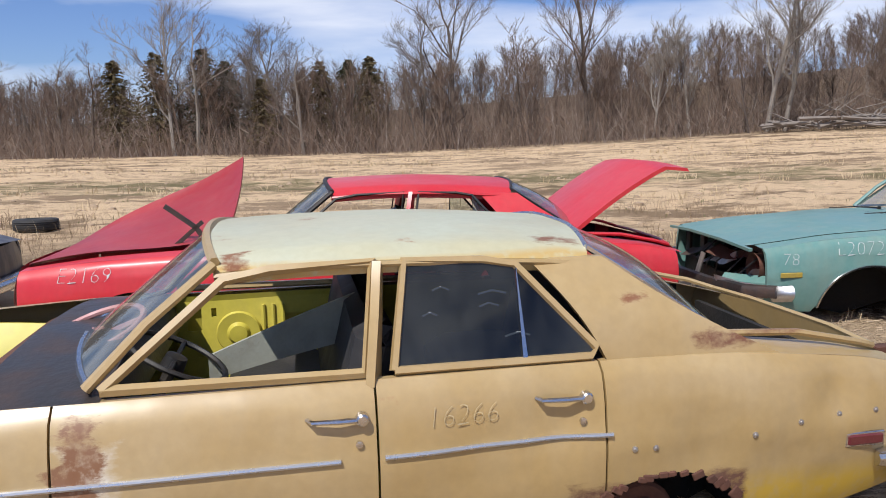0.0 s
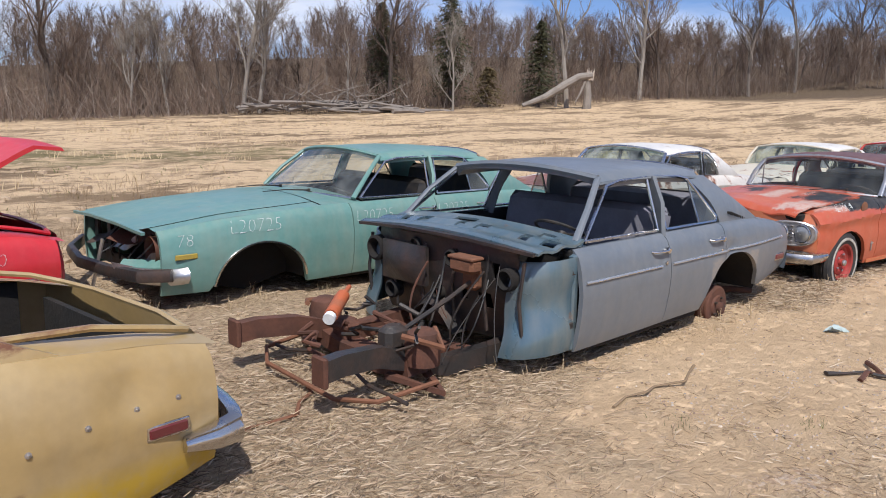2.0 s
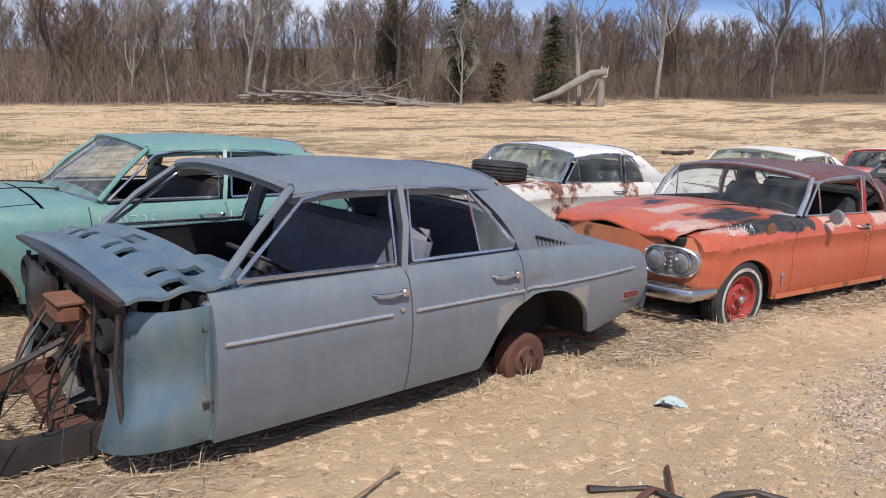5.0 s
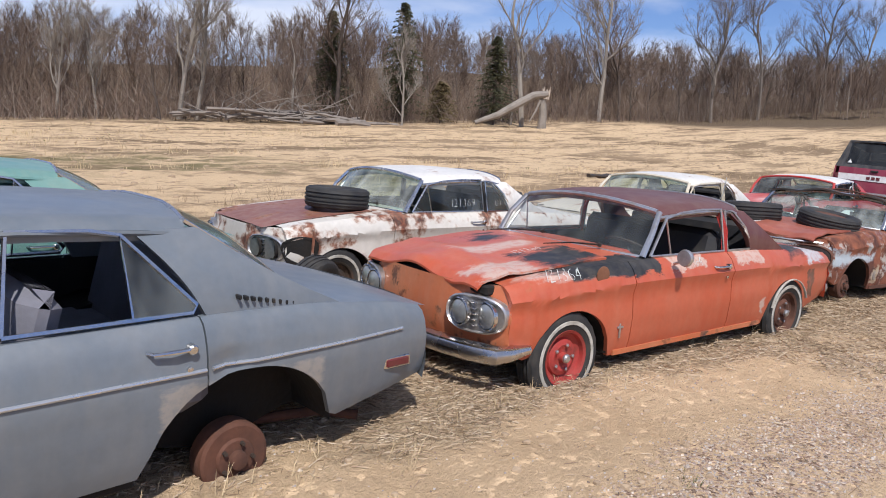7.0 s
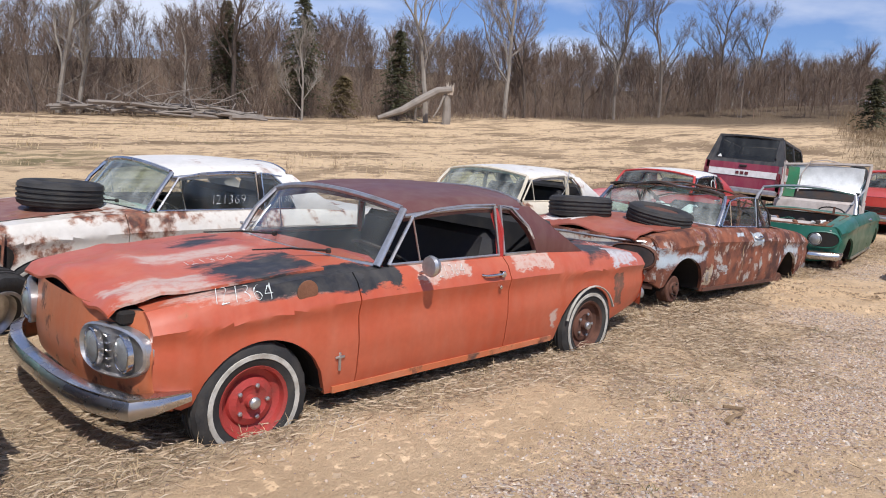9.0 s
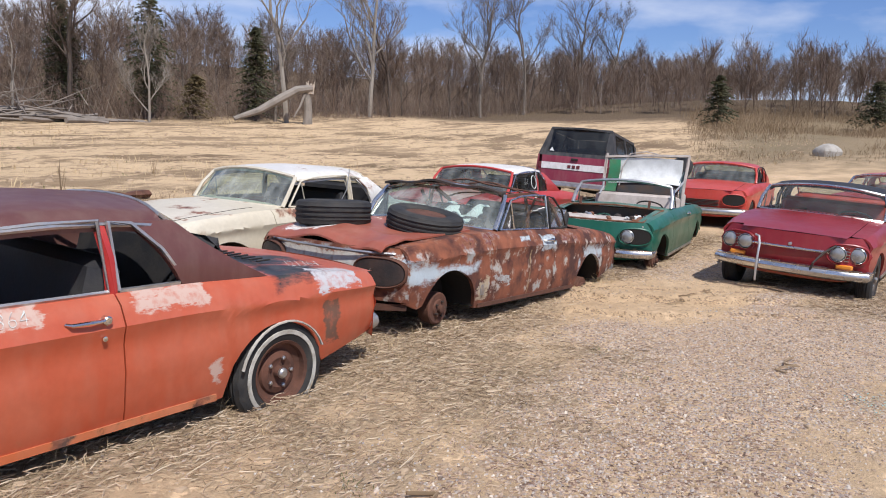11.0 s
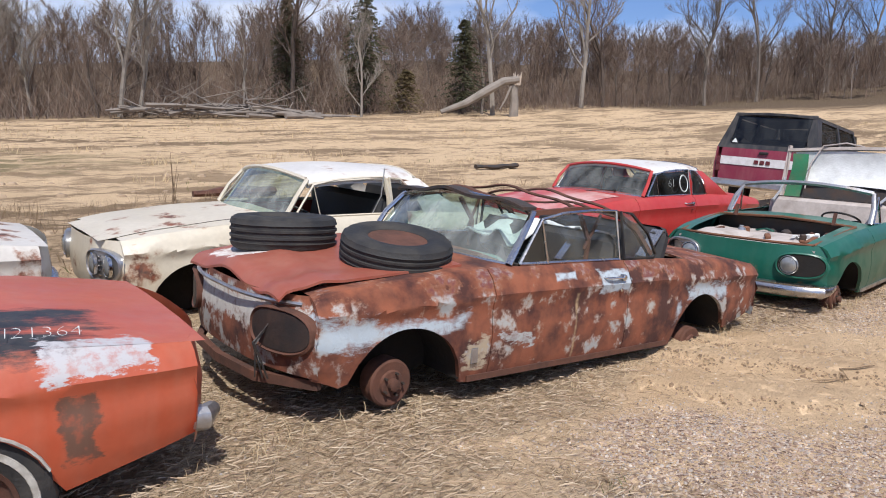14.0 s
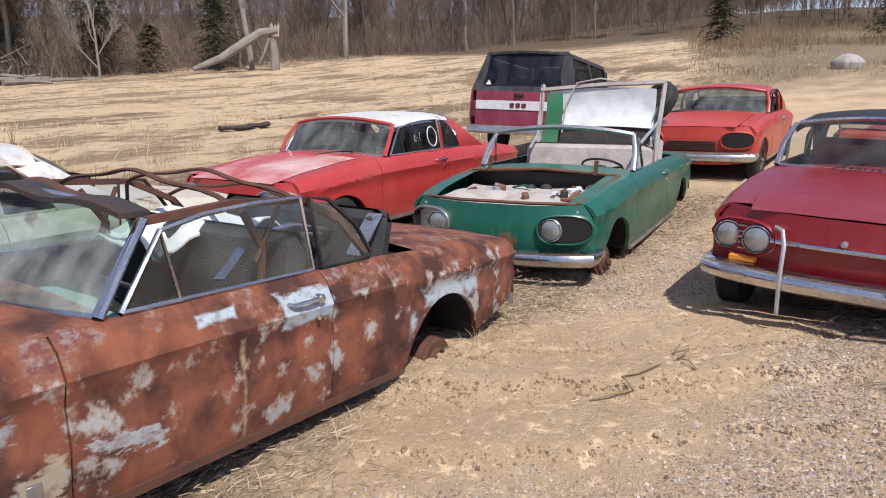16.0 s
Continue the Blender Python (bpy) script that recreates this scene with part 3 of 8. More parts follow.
def interior(car, sh, S, mats, seats=True):
    c0, c1 = S["cabin"]
    seat = mats.get("seat", BLACK_TRIM)
    fl = S["floor"]
    end = S["arches"][1][0] - S["arches"][1][2] - 0.03
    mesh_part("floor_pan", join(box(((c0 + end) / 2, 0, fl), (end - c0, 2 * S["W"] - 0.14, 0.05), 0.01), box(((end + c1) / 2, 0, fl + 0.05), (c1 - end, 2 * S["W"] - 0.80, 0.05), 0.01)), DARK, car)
    mesh_part("firewall", box((c0, 0, (fl + sh.belt(c0)) / 2), (0.03, 2 * S["W"] - 0.18, sh.belt(c0) - fl), 0.01), mats.get("inner", DARK_METAL), car)
    mesh_part("dashboard", join(box((c0 + 0.22, 0, sh.belt(c0) - 0.11), (0.26, 2 * S["W"] - 0.24, 0.20), 0.05, (0.8, 1.0)), box((c0 + 0.24, -0.36, sh.belt(c0) - 0.02), (0.16, 0.40, 0.09), 0.03)), mats.get("dash", BLACK_TRIM), car)
    for side in (-1, 1):
        def lining(u, v, side=side):
            x = c0 + (c1 - c0) * u
            z0 = max(fl, sh.low(x) + 0.03)
            z = z0 + (sh.belt(x) - 0.015 - z0) * v
            return (x, sh.y(x, max(z, sh.sill(x)), side) - side * (0.075 if v < 0.9 else 0.06), z)
        mesh_part("door_lining", grid(lining, 20, 6, side < 0), mats.get("lining", BLACK_TRIM), car)
    if seats:
        bench(car, c0 + 0.85, fl + 0.22, 2 * S["W"] - 0.36, seat, "front_seat")
        bench(car, c1 - 0.55, fl + 0.26, 2 * S["W"] - 0.42, mats.get("seat_rear", seat), "rear_seat")
        steering_wheel(car, c0 + 0.50, -0.36, sh.belt(c0) + 0.0, mats.get("wheel_mat", BLACK_TRIM))
    mesh_part("rear_shelf", box((c1 - 0.08, 0, sh.belt(c1) - 0.04), (0.36, 2 * S["W"] - 0.3, 0.03), 0.01), mats.get("lining", BLACK_TRIM), car)


COMPACT = dict(
    W=0.855, wb=2.743, xn=-0.62, xt=3.70, floor=0.27, cabin=(0.62, 2.62), seed=1,
    belt=[(-0.62, 0.775), (-0.3, 0.832), (0.3, 0.885), (0.8, 0.895), (2.2, 0.885), (3.1, 0.835), (3.7, 0.755)],
    sill=[(-0.62, 0.42), (-0.45, 0.38), (-0.36, 0.35), (-0.32, 0.33), (-0.28, 0.29), (0.4, 0.265), (2.3, 0.265), (2.9, 0.27), (3.2, 0.33), (3.7, 0.42)],
    plan=[(-0.68, 0.87), (-0.54, 0.925), (-0.3, 0.972), (0.3, 1.0), (2.5, 1.0), (3.2, 0.96), (3.5, 0.91), (3.7, 0.84)],
    prof=[(0, 0.935), (0.15, 0.962), (0.42, 0.982), (0.66, 0.968), (0.745, 0.985), (0.775, 1.0), (0.80, 0.985), (0.88, 0.962), (0.96, 0.93), (1, 0.885)],
    crown=[(-0.62, 0.008), (-0.4, 0.018), (0.0, 0.025), (0.7, 0.045), (2.2, 0.05), (2.9, 0.045), (3.7, 0.015)],
    arches=[(0.04, 0.28, 0.355), (2.70, 0.28, 0.345)], arch_k=0.95)

COMPACT_TOP = dict(abase=(0.78, 0.735, 0.905), atop=(1.01, 0.675, 1.205), ctop=(2.12, 0.63, 1.20), cbase=(2.72, 0.68, 0.87), crown=0.065, peak=0.04,
                   wrear=(2.16, 0.90), wtop=(1.92, 1.20), bbase=2.60, bpillars=((1.80, 1.78, 0.045),),
                   windows=[dict(outline=[(0.86, 0.905), (1.05, 1.165), (1.25, 1.20), (1.50, 1.215), (1.76, 1.215), (1.78, 0.895)], glass=None),
                            dict(outline=[(0.86, 0.905), (1.05, 1.165), (1.10, 0.90)], glass=None, r=0.008),
                            dict(outline=[(1.83, 0.895), (1.81, 1.21), (1.92, 1.195), (2.05, 1.07), (2.16, 0.92), (2.14, 0.892)], glass=None)])


def compact_lamps(car, sh, mats, lamps=(1, 1, 1, 1), zc=0.615, pods=(1, 1), trims=None):
    """Four round headlights in two oval housings; lamps says which are still there, from the car's left."""
    mat = trims or DULL_CHROME
    for side, pair, have in ((-1, lamps[:2], pods[0]), (1, lamps[2:], pods[1])):
        yc = side * 0.575

        def oval(k, rx, rz):
            a = 2 * math.pi * k / 32
            c, sn = math.cos(a), math.sin(a)
            y = yc + rx * math.copysign(abs(c) ** 0.75, c)
            return y, zc + rz * math.copysign(abs(sn) ** 0.85, sn)

        def xs(y, out):
            return -0.62 + 0.15 * min(1.0, abs(y) / 0.775) ** 3 - out
        rings = []
        for rx, rz, out in ((0.205, 0.118, 0.0), (0.207, 0.119, 0.042), (0.198, 0.110, 0.050), (0.190, 0.101, 0.036), (0.14, 0.05, 0.034), (0.03, 0.012, 0.034)):
            rings.append([(xs(oval(k, rx, rz)[0], out), *oval(k, rx, rz)) for k in range(32)])
        pod = mesh_part("headlight_housing", loft(rings, True, True), mat if have else mats.get("socket", RUST), car)
        if not have:
            # a solid dark oval plate stands in for the shaded hollow of the socket
            mesh_part("socket_shade_plate", loft([[(xs(oval(k, rx, rz)[0], out), *oval(k, rx, rz)) for k in range(32)] for rx, rz, out in ((0.191, 0.101, 0.034), (0.188, 0.098, 0.042), (0.12, 0.055, 0.042), (0.03, 0.012, 0.042))], True, True), mats.get("hole", DARK), pod)
        for k, y in enumerate((side * 0.667, side * 0.483)):
            if not have and not pair[k]:
                continue
            xf = xs(y, 0.050 if pair[k] else 0.040)
            rim = mesh_part("headlight_rim", lathe([(0.086, xf + 0.02), (0.088, xf - 0.004), (0.083, xf - 0.008), (0.077, xf + 0.004), (0.074, xf + 0.016)], 24, (0, y, zc), "x", True), CHROME if (have and pair[k]) else (DULL_CHROME if pair[k] else DARK), pod)
            if pair[k]:
                mesh_part("headlight", lathe([(0.077, xf + 0.01), (0.073, xf - 0.004), (0.052, xf - 0.018), (0.012, xf - 0.024)], 24, (0, y, zc), "x"), LAMP_GLASS, rim)
        if have:
            for k in range(5):
                z = zc - 0.07 + 0.035 * k
                y = side * 0.575
                mesh_part("housing_rib", box((xs(y, 0.042), y, z), (0.02, 0.05, 0.010), 0.003), CHROME, pod)


def bumper(car, sh, x, z, front, mat, depth=0.13, reach=0.17, h=0.11):
    s = -1 if front else 1
    pts = []
    for k in range(25):
        f = -1 + k / 12
        w = sh.plan(x) * sh.S["W"] * 1.035
        pts.append((x - s * depth * abs(f) ** 3, f * w, z))
    w = pts[-1][1]
    pts = [(pts[0][0] - s * reach, pts[0][1] - 0.02, z + 0.01), (pts[0][0] - s * reach * 0.4, pts[0][1] - 0.015, z)] + pts + [(pts[-1][0] - s * reach * 0.4, w + 0.015, z), (pts[-1][0] - s * reach, w + 0.02, z + 0.01)]
    prof = [(-0.5, 0.0), (-0.36, 0.030), (-0.1, 0.042), (0.12, 0.040), (0.30, 0.026), (0.42, 0.034), (0.5, 0.010), (0.5, -0.012), (-0.5, -0.012)]
    rings = []
    P = [Vector(p) for p in pts]
    for i, p in enumerate(P):
        d = (P[min(i + 1, len(P) - 1)] - P[max(i - 1, 0)]).normalized()
        o = Vector((d.y, -d.x, 0)) * (-1 if front else 1)
        e = min(i, len(P) - 1 - i)
        k = (0.45, 0.78, 0.95)[e] if e < 3 else 1.0
        rings.append([tuple(p + o * b * k * 1.25 + Vector((0, 0, a * h * k))) for a, b in prof])
    return mesh_part("front_bumper" if front else "rear_bumper", loft(rings, True, True), mat, car)


def car_base(name, m, label, group=""):
    car = new(name)
    car.matrix_world = m
    return tagged(car, label, "car", group)


def body_shell(car, sh, S, mats, doors, left_only=False, front=True, tail_z=None):
    """Fenders, doors, quarters, wheel housings and underside."""
    bm_ = mats["body"]
    out = {}
    for side in (-1, 1):
        cuts = [S["xn"] + S.get("nose_r", 0.13)] + list(doors) + [S["xt"] - S.get("tail_r", 0.12)]
        for i in range(len(cuts) - 1):
            nm = "front_fender" if i == 0 else ("rear_quarter" if i == len(cuts) - 2 else "door")
            if nm == "front_fender" and not front:
                continue
            ob = mesh_part(nm, sh.panel(cuts[i], cuts[i + 1], side), mats.get(nm, bm_), car)
            out[(nm, side, i)] = ob
        for j, (xc, zc, r) in enumerate(S["arches"]):
            if j == 0 and not front:
                continue
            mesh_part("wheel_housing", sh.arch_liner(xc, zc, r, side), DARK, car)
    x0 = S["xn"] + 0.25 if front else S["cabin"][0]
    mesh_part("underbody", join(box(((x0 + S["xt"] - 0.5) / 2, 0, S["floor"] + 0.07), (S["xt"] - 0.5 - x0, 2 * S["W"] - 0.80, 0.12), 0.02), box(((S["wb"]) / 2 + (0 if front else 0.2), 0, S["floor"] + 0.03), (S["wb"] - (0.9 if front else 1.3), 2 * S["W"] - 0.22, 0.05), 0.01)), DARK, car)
    return out


def compact(m, label, mats, lamps=(1, 1, 1, 1), roof=True, hood="closed", wheels=("tyre", "tyre"), G=None, glass=None, name="compact_car", white=False, rimmat=None, fbumper=True, chrome=CHROME, engine=False, screen=True, back=True, hub_z=(0.31, 0.31), flat=0.03, dents=(), rear_bumper=True, pods=(1, 1), side_trim=True):
    S = dict(COMPACT, dents=dents)
    sh = Shell(S)
    G = G or COMPACT_TOP
    car = car_base(name, m, label, "row of junked compact cars")
    parts = body_shell(car, sh, S, mats, (0.60, 1.80))
    for (nm, side, i), ob in parts.items():
        if nm == "door":
            door_handle(ob, sh, 1.64, 0.80, side, chrome)
    # tops
    mesh_part("scuttle", sh.top(0.50, 0.82, 0.0, 0.0), mats["body"], car)
    mesh_part("rear_deck", sh.top(2.52, S["xt"] - 0.06, 0.0, 0.0, m=22), mats.get("deck", mats["body"]), car)
    for f0, f1 in ((-1, -0.80), (0.80, 1)):
        mesh_part("wing_top", sh.top(S["xn"] + 0.14, 0.50, 0, 0, f0=f0, f1=f1, m=5), mats["body"], car)
    if hood == "closed":
        mesh_part("hood", sh.top(S["xn"] + 0.02, 0.495, 0.0, 0.004, f0=-0.795, f1=0.795), mats.get("hood", mats["body"]), car)
    elif hood in ("bent", "sprung"):
        def buckled(u, v):
            x = S["xn"] + 0.03 + (0.465 - S["xn"]) * u
            f = -0.80 + 1.60 * v
            z = sh.belt(x) + sh.crown(x) * (1 - abs(f) ** 2.2) + 0.008
            gape = 0.055 * (1 - u) ** 2.2 * max(0.0, 1 - abs(f / 0.92) ** 3) * (1 + 0.45 * math.sin(f * 7.0 + 1.0))
            lip = -0.045 * max(0.0, 1 - u / 0.06) ** 2
            crease = 0.016 * math.exp(-((u - 0.30 - 0.12 * f) / 0.06) ** 2) - 0.012 * math.exp(-((f + 0.5) / 0.08) ** 2) * (1 - u)
            return (x - 0.02, f * sh.plan(x) * S["W"] * 0.985, z + gape + lip + crease)
        V, F = sheet(buckled, 30, 30, (0, 0, -0.014))
        mesh_part("hood", (V, F), mats.get("hood", mats["body"]), car, "buckled hood, sprung open at its front edge")
    mesh_part("front_panel", sh.face(S["xn"], 0.15, 0.40, 0.74, True), mats.get("front", mats["body"]), car)
    mesh_part("rear_panel", sh.face(S["xt"], 0.15, 0.36, 0.72, False), mats["body"], car)
    for side in (-1, 1):
        mesh_part("rocker_trim", bar([(0.45, sh.y(0.45, 0.285, side) + side * 0.008, 0.285), (1.4, sh.y(1.4, 0.285, side) + side * 0.008, 0.285), (2.30, sh.y(2.30, 0.285, side) + side * 0.008, 0.285)], 0.014, 0.035), mats.get("rocker", DULL_CHROME), car)
    compact_lamps(car, sh, mats, lamps, pods=pods, trims=mats.get("pod"))
    if fbumper:
        def valance(u, v):
            f = -1 + 2 * u
            return (S["xn"] + 0.03 + 0.15 * abs(f) ** 3 + 0.06 * (1 - v), f * S["W"] * 0.86, 0.28 + 0.14 * v + 0.05 * abs(f) ** 4 * (1 - v))
        mesh_part("lower_valance", sheet(valance, 20, 5, (0.012, 0, 0)), mats.get("front", mats["body"]), car)
        bumper(car, sh, S["xn"] - 0.09, 0.40, True, chrome, reach=0.26, h=0.13)
    if rear_bumper:
        bumper(car, sh, S["xt"] + 0.01, 0.47, False, chrome, reach=0.16)
    greenhouse(car, sh, G, mats, dict(roof=roof, screen=screen, back=back, side_trim=side_trim))
    interior(car, sh, S, mats)
    for j, xw in enumerate((0.0, S["wb"])):
        for side in (-1, 1):
            k = wheels[j]
            if k == "none":
                continue
            wheel(car, xw, side * (0.73 if k == "tyre" else 0.70), hub_z[j], mat_rim=(rimmat or (DARK_METAL, DARK_METAL))[j], white=white, flat=flat, side=side, tyre=k == "tyre")
    return car, sh

TRIM = plain("bright_trim", (0.62, 0.63, 0.64), 0.25, 0.75, 0.3, 10.0, (0.2, 0.18, 0.16), 0.05)
SEDAN = dict(
    W=0.915, wb=2.819, xn=-0.90, xt=4.02, floor=0.30, cabin=(0.66, 3.05), seed=4, nose_r=0.10, tail_r=0.12,
    belt=[(-0.9, 0.80), (-0.3, 0.87), (0.6, 0.915), (1.6, 0.92), (2.7, 0.925), (3.2, 0.91), (3.7, 0.85), (4.02, 0.77)],
    sill=[(-0.9, 0.34), (-0.5, 0.33), (0.4, 0.30), (2.4, 0.32), (3.2, 0.34), (3.6, 0.40), (4.02, 0.46)],
    plan=[(-0.9, 0.93), (-0.5, 0.97), (0.4, 1.0), (2.6, 1.0), (3.3, 0.975), (3.7, 0.94), (4.02, 0.88)],
    prof=[(0, 0.945), (0.10, 0.968), (0.35, 0.992), (0.58, 1.0), (0.64, 0.994), (0.80, 0.978), (0.92, 0.952), (0.97, 0.93), (1, 0.90)],
    crown=[(-0.9, 0.02), (0.0, 0.05), (0.7, 0.06), (2.8, 0.055), (3.4, 0.05), (4.02, 0.015)],
    arches=[(0.0, 0.33, 0.40), (2.80, 0.33, 0.40)], arch_k=0.84)

SEDAN_TOP = dict(abase=(0.95, 0.775, 0.945), atop=(1.34, 0.635, 1.295), ctop=(2.66, 0.615, 1.27), cbase=(3.38, 0.72, 0.90), crown=0.055, peak=0.035,
                 wrear=(2.66, 0.93), wtop=(2.42, 1.265), bbase=3.22, bpillars=((1.86, 1.92, 0.085),),
                 windows=[dict(outline=[(1.00, 0.945), (1.37, 1.25), (1.52, 1.275), (1.86, 1.285), (1.81, 0.94)], glass=None),
                          dict(outline=[(1.91, 0.94), (1.97, 1.285), (2.25, 1.275), (2.36, 1.255), (2.62, 0.97), (2.60, 0.94)], glass=None),
                          dict(outline=[(2.36, 0.94), (2.36, 1.25), (2.62, 0.97), (2.60, 0.94)], glass=GLASS_DUSTY, r=0.008)])


def sedan(m, label, mats, front=True, hood="closed", trunk="closed", wheels=("none", "drum"), G=None, screen=True, back=True, hub_z=(0.31, 0.31), dents=(), bumpers=(True, True), lamps=True, flat=0.03, trim_z=0.72, S=None, trim_x=(0.88, 3.70), side_trim=True):
    S = dict(S or SEDAN, dents=dents)
    sh = Shell(S)
    G = G or SEDAN_TOP
    car = car_base("sedan_car", m, label, "row of junked sedans")
    parts = body_shell(car, sh, S, mats, (0.865, 1.84, 2.62), front=front)
    for (nm, side, i), ob in parts.items():
        if nm == "door":
            x = 1.72 if i == 1 else 2.48
            door_handle(ob, sh, x, 0.825, side)
    if front:
        for f0, f1 in ((-1, -0.84), (0.84, 1)):
            mesh_part("wing_top", sh.top(S["xn"] + 0.1, 0.58, 0, 0, f0=f0, f1=f1, m=5), mats["body"], car)
        if hood == "closed":
            mesh_part("hood", sh.top(S["xn"] + 0.02, 0.575, 0, 0.004, f0=-0.835, f1=0.835), mats.get("hood", mats["body"]), car)
    if hood == "open":
        w = 0.78
        fn = lambda u, v: (0.0 - 1.42 * u, -w + 2 * w * v, 0.05 * math.sin(math.pi * v) + 0.05 * u * u)
        ob = mesh_part("hood", moved(sheet(fn, 14, 14, (0, 0, -0.03)), pose(0.50, 0, 0.99, 0, 33, 0)), mats.get("hood", mats["body"]), car, "raised hood")
    if front:
        mesh_part("scuttle", sh.top(0.60, 1.0), mats.get("scuttle", mats["body"]), car)
    x1 = S["xt"] - 0.06
    if trunk == "closed":
        mesh_part("trunk_lid", sh.top(2.95, x1, 0, 0, m=22), mats["body"], car)
    else:
        for a, b, f0, f1 in ((2.95, x1, -1, -0.80), (2.95, x1, 0.80, 1), (2.95, 3.16, -0.80, 0.80)):
            mesh_part("quarter_top", sh.top(a, b, 0, 0, f0=f0, f1=f1, m=6), mats["body"], car)
        mesh_part("trunk_lip", tube([(3.17, -0.66, 0.935), (3.17, 0.66, 0.935)], 0.012, 6), DARK_METAL, car)
        # near-black boxes added round the trunk, giving its inside shade by colour
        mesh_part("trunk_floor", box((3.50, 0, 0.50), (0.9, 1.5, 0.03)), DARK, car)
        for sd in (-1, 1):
            mesh_part("trunk_shade_side", box((3.42, sd * 0.69, 0.66), (0.60, 0.03, 0.36)), DARK, car)
        mesh_part("trunk_shade_rear", box((3.84, 0, 0.62), (0.03, 1.3, 0.26)), DARK, car)
        mesh_part("trunk_shade_front", box((3.12, 0, 0.70), (0.03, 1.5, 0.42)), DARK, car)
        mesh_part("trunk_channel", tube([(3.18, 0.66, 0.945), (3.5, 0.67, 0.93), (3.78, 0.66, 0.87), (3.90, 0.60, 0.83), (3.94, 0.3, 0.83), (3.95, -0.3, 0.83), (3.90, -0.60, 0.83), (3.78, -0.66, 0.87), (3.5, -0.67, 0.93), (3.18, -0.66, 0.945)], 0.014, 6), mats["body"], car)
        if trunk == "ajar":
            fn = lambda u, v: (0.80 * u, -0.72 + 1.44 * v, 0.045 * (1 - abs(2 * v - 1) ** 2.2) - 0.10 * u * u)
            mesh_part("trunk_lid", moved(sheet(fn, 12, 12, (0, 0, -0.03)), pose(3.16, 0, 0.935, 0, -7, 0)), mats["body"], car, "trunk lid standing ajar")
        if trunk == "open":
            fn = lambda u, v: (0.95 * u, -0.70 + 1.40 * v, 0.04 * math.sin(math.pi * v) - 0.10 * max(0, u - 0.85) / 0.15 + 0.03 * math.sin(math.pi * u))
            mesh_part("trunk_lid", moved(sheet(fn, 14, 12, (0, 0, -0.03)), pose(3.14, 0, 0.985, 0, -33, 0)), mats.get("lid", mats["body"]), car, "raised trunk lid")
    mesh_part("rear_panel", sh.face(S["xt"], 0.14, 0.42, 0.76, False), mats["body"], car)
    for side in (-1, 1):
        a, b = trim_x
        n = 16
        for x0, x1b in ((a + 0.02, 1.72), (1.86, 2.61), (2.64, b)):
            pts = [(x0 + (x1b - x0) * k / n, sh.y(x0 + (x1b - x0) * k / n, trim_z, side) + side * 0.006, trim_z + 0.0) for k in range(n + 1)]
            side_trim and mesh_part("side_trim", tube(pts, 0.0085, 8, True), TRIM, car)
        yq = sh.y(3.66, 0.56, side)
        mesh_part("side_marker", box((3.67, yq + side * 0.004, 0.555), (0.15, 0.02, 0.042), 0.006), RED_LENS, car)
        mesh_part("marker_bezel", box((3.67, yq + side * 0.001, 0.555), (0.17, 0.014, 0.056), 0.004), CHROME, car)
    if front:
        if lamps:
            mesh_part("front_panel", sh.face(S["xn"], 0.10, 0.42, 0.80, True), mats["body"], car)
    if bumpers[0]:
        bumper(car, sh, S["xn"] - 0.05, 0.46, True, CHROME, 0.1, 0.3, 0.13)
    if bumpers[1]:
        bumper(car, sh, S["xt"] + 0.05, 0.46, False, CHROME, 0.12, 0.22, 0.14)
    greenhouse(car, sh, G, mats, dict(screen=screen, back=back))
    interior(car, sh, S, mats)
    for j, xw in enumerate((0.0, S["wb"])):
        if wheels[j] == "none":
            continue
        for side in (-1, 1):
            wheel(car, xw, side * (0.76 if wheels[j] == "tyre" else 0.74), hub_z[j], flat=flat, side=side, tyre=wheels[j] == "tyre")
    return car, sh


# ---- ground ----
def rise(x, y):
    """The height of the land: level round the cars, rising to the woods on the far side and a hill beyond."""
    d = max(0.0, y - 9.0)
    far = min(1.0, d / 45.0)
    e = min(1.0, max(0.0, (x + 5.0) / 70.0))
    h = 2.7 * far * e ** 1.2
    dip = -0.17 * math.exp(-((x - 17.0) / 3.5) ** 2) * math.exp(-((y - 3.0) / 4.5) ** 2)
    hill = 8.0 / (1 + math.exp(-(y * 0.80 + x * 0.22 - 70) / 6.0)) * (0.55 + 0.45 * min(1.0, max(0.0, x + 40) / 120.0))
    east = 6.0 / (1 + math.exp(-(x - 92 - max(0.0, 20 - y) * 0.12) / 9.0)) / (1 + math.exp((y - 50) / 8.0))
    bank = east + 2.6 / (1 + math.exp(-(x - 46 - 0.25 * y) / 6.0)) * (1 / (1 + math.exp((y - 34) / 9.0)))
    return h + dip + hill + bank


CAR_SPOTS = ((-0.7, 3.1, 3.0), (4.6, 3.9, 2.9), (9.6, 4.05, 2.7), (14.3, 4.35, 2.7), (4.6, 6.5, 2.9), (-0.7, 6.1, 2.9), (9.5, 6.75, 2.7), (14.0, 6.75, 2.7), (18.9, 6.95, 2.7), (19.3, 4.6, 2.7), (19.1, 1.4, 2.6))
